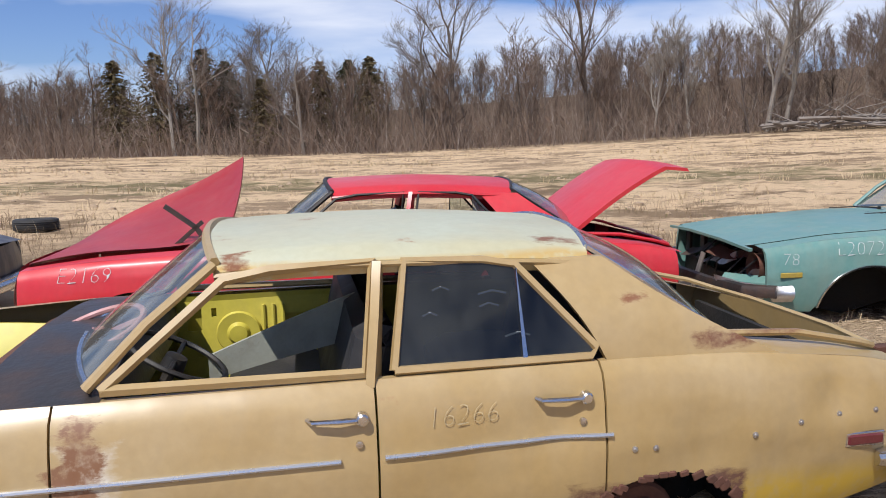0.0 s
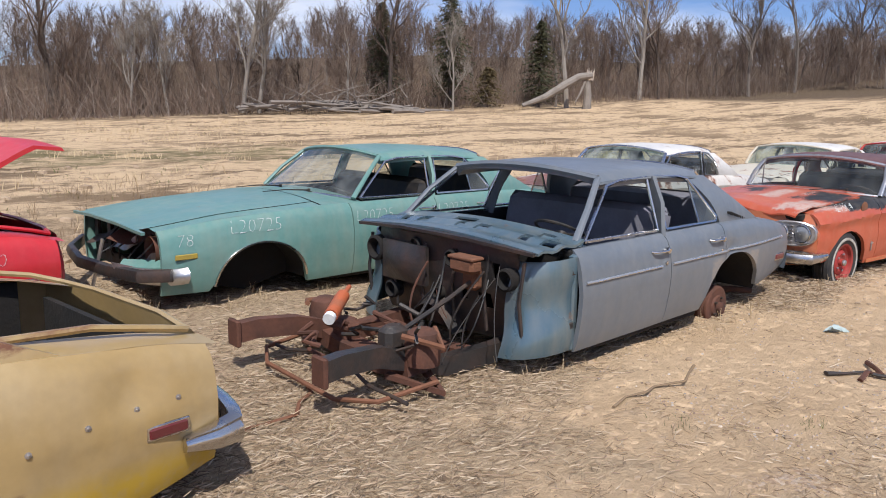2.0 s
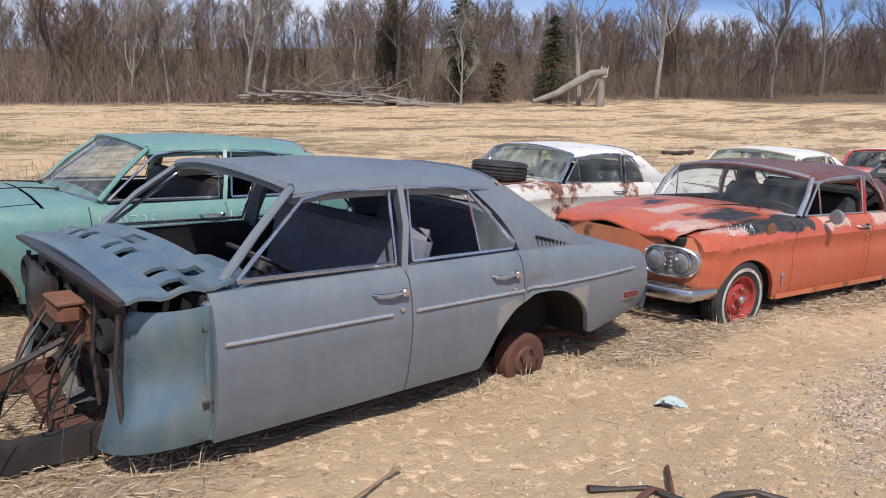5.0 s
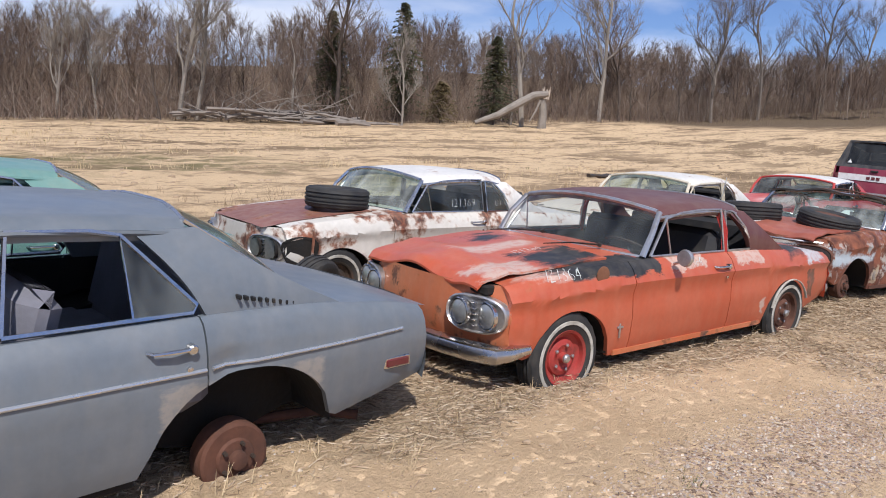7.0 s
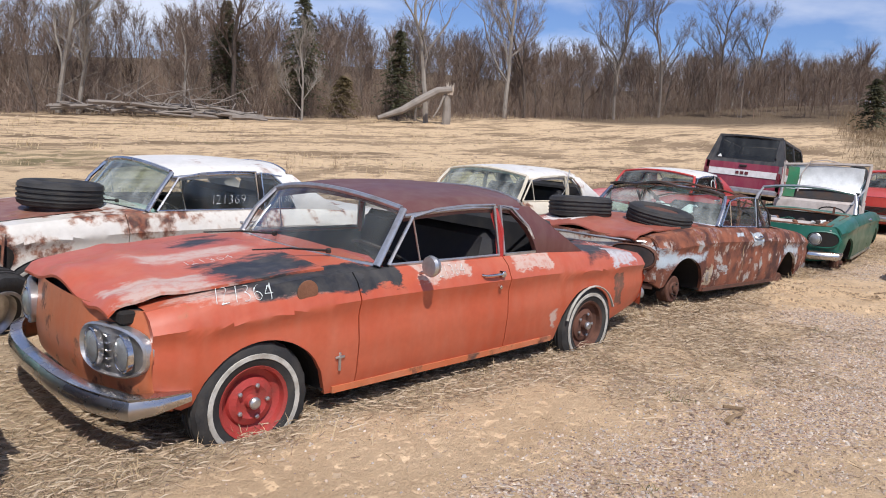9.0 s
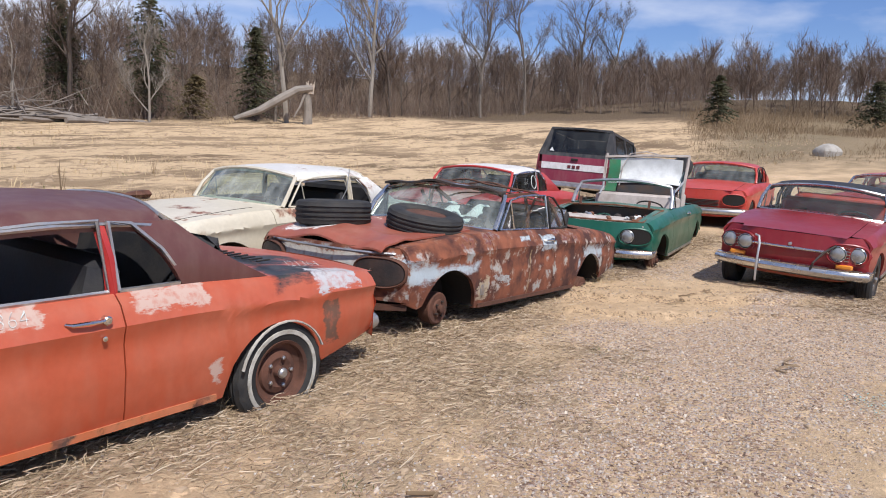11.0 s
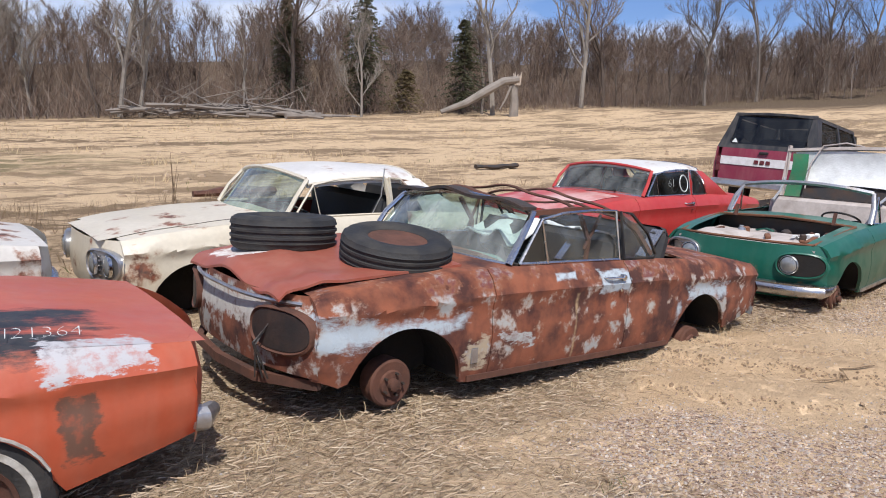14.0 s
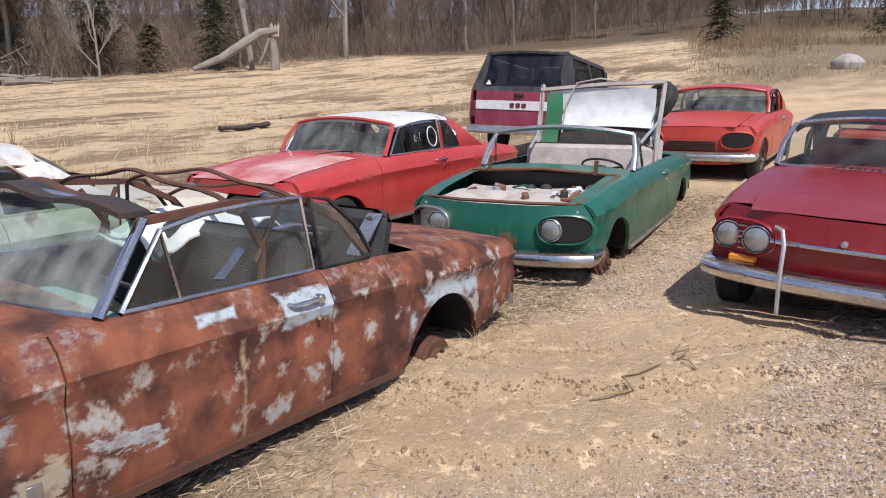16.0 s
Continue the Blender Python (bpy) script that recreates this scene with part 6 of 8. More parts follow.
# rust flakes along the rear wheel arch
rf = random.Random(66)
for k in range(40):
    a = math.pi * rf.uniform(0.06, 0.94)
    ax_, az_ = 2.84 + 0.385 * math.cos(a), 0.20 + 0.385 * 0.84 * math.sin(a)
    q = rf.uniform(0.012, 0.03)
    mesh_part("rust_flake", moved(box((0, 0, 0), (q * 1.6, 0.012, q), 0.003), pose(ax_, ysh.y(ax_, max(az_, ysh.sill(ax_)), -1) - 0.002, az_ - 0.004, 0, math.degrees(a) + 90, 0)), RUST, yellow)

# ---- red sedan ----
red, rsh = sedan(pose(-2.2, 5.9, -0.2, 0, 0, 6), "bright red sedan with hood and trunk lid raised", dict(body=RED, roof=RED, hood=RED, pillar=BLACK_TRIM, trim=BLACK_TRIM, drip=RED, frame=RED, screen_glass=GLASS_DUSTY), hood="none", trunk="open", bumpers=(False, False), wheels=("none", "drum"), side_trim=False)
side_text("E2169", red, rsh, -0.35, 0.78, 0.15)
side_text("1650", red, rsh, 3.45, 0.72, 0.12)
red_hood = patch((-0.80, -0.62, 0.84), (0.58, -0.64, 1.00), (-0.84, 0.60, 0.86), (0.54, 0.56, 1.54), (0, 0.10, -0.04))
mesh_part("hood", sheet(lambda u, v: tuple(Vector(red_hood(u, v)) + Vector((0.03 * math.sin(3 * v), 0, 0.02 * math.sin(6 * u)))), 16, 14, (0, 0.03, -0.02)), RED_IN, red, "raised red hood twisted to one side")
mesh_part("hood_hinge", join(bar([(0.45, -0.55, 0.90), (0.35, -0.55, 1.06), (0.14, -0.55, 1.22)], 0.016, 0.035), bar([(0.2, -0.55, 0.93), (0.40, -0.55, 1.10)], 0.016, 0.03)), DARK_METAL, red)

# ---- teal sedan ----
TT = dict(SEDAN_TOP)
teal, tsh = sedan(pose(3.13, 6.378, -0.2, 0, 0, 5), "teal green four-door sedan with smashed open grille", dict(body=TEAL, roof=TEAL, pillar=TEAL, frame=TEAL, drip=TEAL, dash=BLACK_SEAT, screen_glass=GLASS_DUSTY), lamps=False, bumpers=(False, False), wheels=("none", "none"), side_trim=False)
for tx, tz, sz in ((-0.05, 0.80, 0.15), (1.10, 0.80, 0.14), (2.05, 0.80, 0.14)):
    side_text("L20725", teal, tsh, tx, tz, sz)
side_text("78", teal, tsh, -0.62, 0.73, 0.13)
mesh_part("side_marker", box((-0.62, tsh.y(-0.62, 0.62, -1) - 0.004, 0.62), (0.17, 0.015, 0.04), 0.005), plain("ochre_lens", (0.42, 0.30, 0.05), 0.4), teal)
mesh_part("radiator_support", panel_with_holes(lambda u, v: (-0.72, -0.80 + 1.6 * u, 0.38 + 0.42 * v), 20, 8, [(0.25, 0.75, 0.2, 0.9), (0.05, 0.2, 0.35, 0.85), (0.8, 0.95, 0.35, 0.85)], (0.03, 0, 0)), DARK_METAL, teal)
mesh_part("hood_lip", bar([(-0.885, -0.76, 0.800), (-0.895, -0.3, 0.822), (-0.895, 0.3, 0.822), (-0.885, 0.76, 0.800)], 0.03, 0.022), TEAL, teal)
mesh_part("front_bumper", bumper_bar_mesh([(-0.74, -0.90, 0.50), (-0.90, -0.74, 0.49), (-0.99, -0.3, 0.47), (-1.02, 0.2, 0.47), (-0.97, 0.62, 0.50), (-0.80, 0.92, 0.53)], 0.10), FIRE, teal, "crumpled dark bumper beam hanging askew")
for k, (y0, z0, y1, z1) in enumerate(((-0.70, 0.62, -0.30, 0.56), (-0.30, 0.70, 0.25, 0.60), (0.10, 0.72, 0.55, 0.64), (-0.55, 0.74, 0.0, 0.72))):
    mesh_part("torn_bracket", sheet(lambda u, v, y0=y0, z0=z0, y1=y1, z1=z1, k=k: (-0.74 - 0.12 * u * v - 0.03 * math.sin(5 * u + k), y0 + (y1 - y0) * u, z0 + (z1 - z0) * u - 0.07 * v + 0.02 * math.sin(8 * u + 2 * k)), 10, 4, (0.008, 0, 0)), (FIRE, DULL_CHROME, DARK_METAL, RUST)[k], teal)
for k in range(5):
    mesh_part("cable", tube([(-0.70, -0.6 + 0.2 * k, 0.74), (-0.84, -0.52 + 0.2 * k, 0.58 + 0.03 * math.sin(4 * k)), (-0.80, -0.36 + 0.17 * k, 0.50)], 0.007, 5), BLACK_TRIM, teal)
mesh_part("corner_cap", sheet(lambda u, v: (-0.99 + 0.36 * u, -0.92 + 0.52 * (1 - u) ** 1.6 - 0.04 * math.sin(math.pi * v), 0.43 + 0.12 * v - 0.02 * math.sin(math.pi * u)), 12, 6, (0, 0.02, 0), True), DULL_CHROME, teal)
mesh_part("corner_filler", sheet(lambda u, v: (-0.97 + 0.30 * u + 0.06 * v, -0.86 + 0.40 * (1 - u) ** 1.6 + 0.05 * v, 0.555 + 0.045 * v - 0.03 * (1 - u)), 10, 4, (0, 0, -0.012)), TEAL, teal)
grille = mesh_part("grille", panel_with_holes(lambda u, v: (-1.00 - 0.10 * (1 - v), 0.16 + 0.50 * u, 0.54 + 0.20 * v - 0.06 * u), 24, 12, [(i / 12 + 0.02, i / 12 + 0.075, j / 4 + 0.02, j / 4 + 0.21) for i in range(12) for j in range(4)], (0.012, 0, 0)), DULL_CHROME, teal, "loose egg-crate grille half torn off")
mesh_part("hanging_bracket", sheet(lambda u, v: (-1.06 + 0.10 * v + 0.02 * u, -0.14 + 0.11 * u + 0.10 * (1 - v), 0.16 + 0.52 * v), 3, 10, (0.01, 0, 0)), DULL_CHROME, teal)
mesh_part("headlight_bucket", lathe([(0.11, -0.72), (0.11, -0.78), (0.095, -0.76), (0.05, -0.70)], 18, (0, -0.60, 0.64), "x"), RUST, teal)
mesh_part("arch_trim", tube([(0.0 + 0.40 * math.cos(a), tsh.y(0.40 * math.cos(a), max(0.36, 0.33 + 0.34 * math.sin(a)), -1) - 0.006, 0.33 + 0.345 * math.sin(a)) for a in [math.pi * (0.03 + 0.94 * k / 20) for k in range(21)]], 0.010, 5), CHROME, teal)
wiper(teal, 0.80, -0.30, 0.985, 0.42, 75)
wiper(teal, 0.80, 0.20, 0.985, 0.42, 75)

# ---- grey sedan without its front end ----
GREY_FRAME = paint("dull_grey_frame", (0.115, 0.132, 0.15), rough=0.7, rust=0.02, seed=61.0, dust=0.1, coat=0.0)
GT = dict(SEDAN_TOP, windows=[dict(w, trim=BLACK_TRIM, r=0.012) for w in SEDAN_TOP["windows"]])
grey, gsh = sedan(pose(3.065, 3.708, -0.195, 0, 0, 5.5), "dull blue-grey four-door sedan stripped of its front end", dict(body=GREY, roof=GREY, pillar=GREY, frame=GREY_FRAME, drip=GREY_FRAME, seat=GREY_SEAT, lining=BLACK_SEAT, scuttle=BLUE_IN, inner=DARK, dash=BLUE_IN), front=False, hood="none", screen=False, bumpers=(False, False), wheels=("none", "drum"), trim_z=0.725, S=dict(SEDAN, cabin=(0.86, 3.05), arches=[(0.0, 0.33, 0.40), (2.82, 0.32, 0.445)]), hub_z=(0.31, 0.24),
                   dents=((2.72, 0.72, 0.08, 0.03), (2.60, 0.60, 0.10, 0.015)))
mesh_part("firewall_panel", panel_with_holes(lambda u, v: (0.60 - 0.05 * math.sin(math.pi * u) + 0.02 * math.sin(9 * u + 4 * v) + 0.10 * (1 - v) ** 2, -0.64 + 1.28 * u, 0.32 + 0.60 * v), 44, 18,
                                                  [(0.08, 0.13, 0.66, 0.82), (0.62, 0.80, 0.50, 0.72), (0.86, 0.93, 0.66, 0.85), (0.36, 0.41, 0.70, 0.86), (0.30, 0.34, 0.38, 0.48), (0.16, 0.22, 0.34, 0.48), (0.66, 0.69, 0.25, 0.34)], (0.02, 0, 0)), FIRE, grey, "bare sooty firewall with cut-outs")
mesh_part("cowl_panel", panel_with_holes(lambda u, v: (0.56 + 0.42 * v, -0.82 + 1.64 * u, 0.925 + 0.045 * math.sin(math.pi * u) + 0.03 * v + 0.01 * math.sin(14 * v)), 48, 10, [(k / 9 + 0.03, k / 9 + 0.085, 0.35, 0.62) for k in (0, 1, 3, 4, 6, 7)] + [(0.1, 0.16, 0.72, 0.86), (0.5, 0.62, 0.70, 0.86)], (0, 0, -0.015)), BLUE_IN, grey, "pale blue slotted cowl panel")
for sd in (-1, 1):
    mesh_part("wheel_housing_stub", sheet(lambda u, v, sd=sd: (0.86 - 0.34 * math.sin(math.pi * 0.5 * u) * (1 - 0.35 * v * v) - 0.02 * math.sin(7 * v + 2 * u), sd * (0.85 - 0.26 * u ** 2 + 0.012 * math.sin(9 * v)), 0.32 + 0.56 * v - 0.04 * u), 16, 18, (0.015, 0, 0), sd < 0), BLUE_IN, grey, "crumpled blue wheel housing stub")
    for hz_ in (0.80, 0.46):
        mesh_part("door_hinge", box((0.855, sd * 0.83, hz_), (0.07, 0.06, 0.07), 0.01), DARK_METAL, grey)
    mesh_part("hinge_pillar", box((0.87, sd * 0.80, 0.60), (0.05, 0.12, 0.58), 0.012), BLUE_IN, grey)
    # frame rail of the bolt-on subframe
    rail = [(0.95, sd * 0.48, 0.30), (0.55, sd * 0.47, 0.27), (0.22, sd * 0.44, 0.26), (-0.02, sd * 0.40, 0.33), (-0.25, sd * 0.40, 0.40), (-0.50, sd * 0.43, 0.42), (-0.62, sd * 0.44, 0.41)]
    mesh_part("frame_rail", bar(rail, 0.075, 0.115), RUST if sd > 0 else FIRE, grey, "rusty box-section frame rail")
    mesh_part("rail_end", box((-0.63, sd * 0.44, 0.41), (0.03, 0.12, 0.16), 0.008), RUST, grey)
    mesh_part("spring_tower", lathe([(0.10, 0.32), (0.105, 0.44), (0.085, 0.50), (0.05, 0.52)], 18, (0.02, sd * 0.47, 0), "z"), RUST, grey)
    mesh_part("upper_arm", tube([(0.12, sd * 0.46, 0.50), (0.0, sd * 0.66, 0.46), (-0.12, sd * 0.46, 0.50)], 0.018, 6), RUST_LIGHT, grey)
    mesh_part("lower_arm", bar([(0.10, sd * 0.38, 0.26), (-0.02, sd * 0.68, 0.22), (-0.16, sd * 0.38, 0.27)], 0.05, 0.03), RUST, grey)
    mesh_part("tie_rod", tube([(-0.26, sd * 0.16, 0.29), (-0.30, sd * 0.40, 0.25), (-0.28, sd * 0.70, 0.23)], 0.011, 6), DARK_METAL, grey)
mesh_part("crossmember", join(bar([(0.0, -0.46, 0.31), (0.0, -0.2, 0.26), (0.0, 0.2, 0.26), (0.0, 0.46, 0.31)], 0.16, 0.10), box((0.02, -0.30, 0.36), (0.12, 0.16, 0.16), 0.02), box((0.02, 0.24, 0.36), (0.12, 0.16, 0.14), 0.02)), RUST, grey)
mesh_part("rear_crossmember", bar([(0.52, -0.46, 0.25), (0.50, 0, 0.22), (0.52, 0.46, 0.25)], 0.12, 0.06), RUST, grey)
mesh_part("centre_link", tube([(-0.27, -0.20, 0.28), (-0.30, 0.0, 0.30), (-0.27, 0.22, 0.29)], 0.014, 6), RUST, grey)
mesh_part("sway_bar", tube([(0.0, -0.62, 0.26), (-0.36, -0.56, 0.22), (-0.48, -0.34, 0.20), (-0.48, 0.34, 0.22), (-0.36, 0.56, 0.24), (0.0, 0.62, 0.26)], 0.014, 7), RUST_LIGHT, grey)
mesh_part("steering_box", join(box((-0.10, -0.36, 0.47), (0.16, 0.12, 0.14), 0.03), tube([(-0.02, -0.36, 0.50), (0.32, -0.36, 0.62), (0.60, -0.36, 0.74)], 0.014, 7)), DARK_METAL, grey)
mesh_part("brake_cylinder", join(box((0.47, -0.34, 0.80), (0.10, 0.20, 0.09), 0.02), box((0.47, -0.34, 0.845), (0.11, 0.21, 0.02), 0.006), box((0.53, -0.34, 0.72), (0.08, 0.12, 0.16), 0.02)), RUST_LIGHT, grey, "rusty brake master cylinder on the firewall")
mesh_part("loose_damper", join(tube([(-0.22, 0.06, 0.52), (-0.02, 0.22, 0.58)], 0.042, 12), tube([(-0.02, 0.22, 0.58), (0.10, 0.32, 0.60)], 0.015, 8)), plain("orange_can", (0.45, 0.11, 0.04), 0.6, 0, 0.6, 10.0), grey, "faded orange cylinder lying on the frame")
mesh_part("can_cap", tube([(-0.225, 0.056, 0.519), (-0.255, 0.032, 0.510)], 0.036, 12), CLOTH, grey)
# pressings, grommets and boxes on the firewall
for fy, fz, fr in ((-0.60, 0.74, 0.055), (0.62, 0.76, 0.07), (0.20, 0.84, 0.04), (-0.14, 0.80, 0.045), (0.44, 0.50, 0.05), (-0.02, 0.56, 0.035)):
    mesh_part("grommet", lathe([(fr * 1.25, 0.60), (fr * 1.25, 0.535), (fr, 0.525), (fr * 0.8, 0.55), (fr * 0.7, 0.62)], 20, (0, fy, fz), "x", True), DARK, grey)
mesh_part("heater_cover", sheet(lambda u, v: (0.525 - 0.05 * math.sin(math.pi * u) * math.sin(math.pi * v), 0.08 + 0.44 * u, 0.58 + 0.26 * v), 12, 10, (0.03, 0, 0), True), FIRE, grey)
mesh_part("tunnel_hump", sheet(lambda u, v: (0.50 + 0.12 * v, -0.20 + 0.44 * u, 0.33 + 0.26 * math.sin(math.pi * u) * (0.6 + 0.4 * v)), 12, 6, (0.02, 0, 0), True), DARK_METAL, grey)
for k in range(6):
    yy = -0.72 + 0.28 * k
    mesh_part("pressed_rib", tube([(0.565, yy, 0.40), (0.55, yy + 0.02, 0.62), (0.565, yy, 0.86)], 0.012, 6), FIRE, grey)
mesh_part("seam_flange", bar([(0.56, -0.80, 0.915), (0.53, -0.3, 0.945), (0.53, 0.3, 0.945), (0.56, 0.80, 0.915)], 0.05, 0.02), FIRE, grey)
wr = random.Random(77)
for k in range(11):
    a = Vector((0.50, wr.uniform(-0.66, 0.05), wr.uniform(0.60, 0.88)))
    b = Vector((wr.uniform(0.05, 0.45), a.y + wr.uniform(-0.25, 0.2), wr.uniform(0.24, 0.5)))
    c = (a + b) / 2 + Vector((-wr.uniform(0.02, 0.16), wr.gauss(0, 0.10), wr.uniform(-0.16, 0.08)))
    p = [tuple(a * (1 - f) ** 2 + c * 2 * f * (1 - f) + b * f * f) for f in [q / 9 for q in range(10)]]
    mesh_part("cable", tube(p, wr.choice((0.003, 0.005, 0.007)), 5), wr.choice((BLACK_TRIM, DARK_METAL, RUST, BLACK_TRIM)), grey)
for k in range(7):
    p = [Vector((wr.uniform(-0.35, 0.2), wr.uniform(-0.4, 0.4), 0.42))]
    for j in range(6):
        p.append(p[-1] + Vector((wr.uniform(-0.10, 0.10), wr.uniform(-0.12, 0.12), wr.uniform(-0.05, 0.06))))
    mesh_part("hose", tube([tuple(q) for q in p], wr.choice((0.009, 0.012, 0.016)), 6), wr.choice((BLACK_TRIM, RUST, DARK_METAL)), grey)
# louvres below the rear window, and the tall seat back
for k in range(9):
    mesh_part("louvre", box((2.80 + 0.035 * k, -0.765 + 0.004 * k, 0.985 - 0.008 * k), (0.012, 0.14, 0.02), 0.003), BLACK_TRIM, grey)
mesh_part("exhaust_pipe", tube([(3.0, -0.40, 0.24), (3.4, -0.55, 0.26), (3.55, -0.70, 0.25)], 0.026, 10, False), RUST, grey)
for hub in [ob for ob in grey.children if ob.name.startswith("wheel") and ob.type == "EMPTY"]:
    hub.scale = (1.25, 1.0, 1.25)
mesh_part("axle", tube([(2.819, -0.72, 0.24), (2.819, 0.72, 0.24)], 0.05, 10), DARK_METAL, grey)

# ---- orange coupe ----
OT = dict(COMPACT_TOP)
RED_RIM = plain("red_rim", (0.38, 0.04, 0.033), 0.55, 0, 0.7, 12.0, (0.15, 0.05, 0.035), 0.3)
orange, osh = compact(pose(8.2, 4.10, -0.17, 0, 0, -1), "faded orange two-door coupe with maroon roof and scorched patches", dict(body=ORANGE, roof=MAROON_ROOF, hood=ORANGE_HOOD, deck=ORANGE, front=ORANGE_NOSE, frame=RED2, trim=DULL_CHROME, rocker=ORANGE_NOSE, seat=BLACK_SEAT, dash=RED_SEAT, lining=BLACK_SEAT, socket=DULL_CHROME), hood="bent", white=True, rimmat=(RED_RIM, RUST), rear_bumper=False, flat=0.05)
side_text("I21364", orange, osh, -0.05, 0.845, 0.11)
writing("I21364", orange, pose(-0.06, -0.44, 0.955, 4, -3, 6), 0.10)
writing("I21364", orange, pose(3.05, -0.62, 0.872, 20, 6, 4), 0.10)
side_text("I21364", orange, osh, 1.28, 0.85, 0.09)
mesh_part("door_mirror", join(lathe([(0.055, -0.02), (0.062, 0.0), (0.05, 0.03), (0.02, 0.045)], 18, (1.02, -0.92, 0.915), "x"), tube([(1.02, -0.83, 0.86), (1.02, -0.88, 0.88), (1.02, -0.92, 0.90)], 0.010, 7)), DULL_CHROME, orange, "round dull metal door mirror")
mesh_part("fender_badge", join(box((0.48, osh.y(0.48, 0.44, -1) - 0.004, 0.44), (0.016, 0.01, 0.10), 0.003), box((0.48, osh.y(0.48, 0.47, -1) - 0.004, 0.465), (0.06, 0.01, 0.014), 0.003)), DULL_CHROME, orange)
mesh_part("filler_flap", lathe([(0.06, 0), (0.06, -0.006), (0.05, -0.008)], 20, (0.28, osh.y(0.28, 0.83, -1) - 0.006, 0.83)), RUST_LIGHT, orange)
wiper(orange, 0.66, -0.45, 0.955, 0.42, 62)
wiper(orange, 0.66, 0.12, 0.975, 0.42, 62)
# near-black box added beneath the hood lip, so the gap looks shaded
mesh_part("hood_gap_shade", box((-0.40, 0, 0.765), (0.34, 1.30, 0.06), 0.01), DARK, orange)
mesh_part("bumper_stub", tube([(3.46, -0.66, 0.45), (3.62, -0.68, 0.44), (3.68, -0.60, 0.44)], [0.05, 0.055, 0.035], 10), DULL_CHROME, orange)
for k in range(16):
    mesh_part("deck_slot", box((2.86, -0.50 + 0.066 * k, 0.8985 - 0.012 * abs(-0.50 + 0.066 * k) ** 2), (0.10, 0.014, 0.010), 0.003), BLACK_TRIM, orange)
mesh_part("peeled_tread", tube([(2.743 + 0.30 * math.cos(a), -0.835, 0.31 + 0.30 * math.sin(a)) for a in [0.4 + 0.19 * k for k in range(14)]], 0.012, 5, True, 0.5), WHITEWALL, orange)

# ---- white coupe with a rusted hood ----
WT = dict(COMPACT_TOP, windows=[dict(COMPACT_TOP["windows"][0], glass=GLASS), COMPACT_TOP["windows"][1], dict(COMPACT_TOP["windows"][2], glass=GLASS)])
white, wsh = compact(pose(8.06, 6.73, -0.17, 0, 0, 0), "white two-door coupe with brown rusted hood and peeling paint", dict(body=WHITE, roof=WHITE_ROOF, hood=RUST_HOOD, frame=BLACK_TRIM, dash=TEAL_SEAT, seat=BLACK_SEAT, screen_glass=GLASS_GREEN, sail=WHITE_ROOF), white=True, G=WT, lamps=(0, 0, 1, 1), pods=(1, 1))
writing("I21369", white, pose(1.45, -0.80, 0.99, 78, 0, 0), 0.115)
writing("I21369", white, pose(1.99, -0.80, 0.985, 78, 0, 0), 0.085)
mesh_part("torn_wing_edge", tube([(-0.25, -0.84, 0.80), (-0.28, -0.86, 0.55), (-0.24, -0.90, 0.30), (-0.16, -0.90, 0.10)], [0.02, 0.025, 0.03, 0.02], 6, True, 0.4), WHITE, white)
# no hole is cut: a dark plate on the wing carries the opening's shade
hole = [(-0.36 + 0.16 * math.cos(a) * (1 + 0.18 * math.sin(3 * a)), 0.58 + 0.17 * math.sin(a) * (1 + 0.15 * math.cos(2 * a))) for a in [k * 0.2618 for k in range(24)]]
mesh_part("torn_hole_shade", loft([[(x_, wsh.y(x_, z_, -1) - 0.006, z_) for x_, z_ in hole], [(x_, wsh.y(x_, z_, -1) - 0.002, z_ + 0.01) for x_, z_ in hole]], True, True), DARK, white, "dark torn opening in the front wing")
wiper(white, 0.68, -0.40, 0.96, 0.40, 70)

# ---- cream coupe ----
cream, csh = compact(pose(12.64, 6.74, -0.2, 0, 0, 0), "cream two-door coupe without front wheels beside the rusty convertible", dict(body=CREAM, roof=WHITE_ROOF, frame=CREAM, pillar=CREAM, trim=CREAM, dash=BLACK_SEAT, seat=BLACK_SEAT, lining=RED_SEAT, screen_glass=GLASS_GREEN), wheels=("none", "none"), fbumper=False, white=False, hood="closed", lamps=(1, 1, 1, 1))
mesh_part("leaning_rod", tube([(1.60, -0.72, 0.86), (1.66, -0.80, 1.06), (1.68, -0.82, 1.30)], 0.006, 5), RAW, cream)

# ---- rusty convertible ----
KT = dict(COMPACT_TOP, windows=[dict(COMPACT_TOP["windows"][0], glass=GLASS, near_only=False), dict(COMPACT_TOP["windows"][1], r=0.012, glass=GLASS_DARK), dict(COMPACT_TOP["windows"][2], glass=GLASS, trim=BLACK_TRIM)])
rusty, ksh = compact(pose(12.87, 4.33, -0.17, 0, 2.7, 0.8), "heavily rusted two-door convertible with bare top frame", dict(body=RUSTY, roof=RUSTY, hood=RUSTY_HOOD, front=RUSTY, frame=RUST, rocker=RUST, pillar=CHROME, hole=FIRE, seat=BLACK_SEAT, dash=TEAL_SEAT, screen_glass=GLASS_GREEN), roof=False, wheels=("drum", "drum"), hood="bent", lamps=(0, 0, 0, 0), pods=(0, 0), fbumper=False, rear_bumper=False, G=KT, hub_z=(0.30, 0.20))
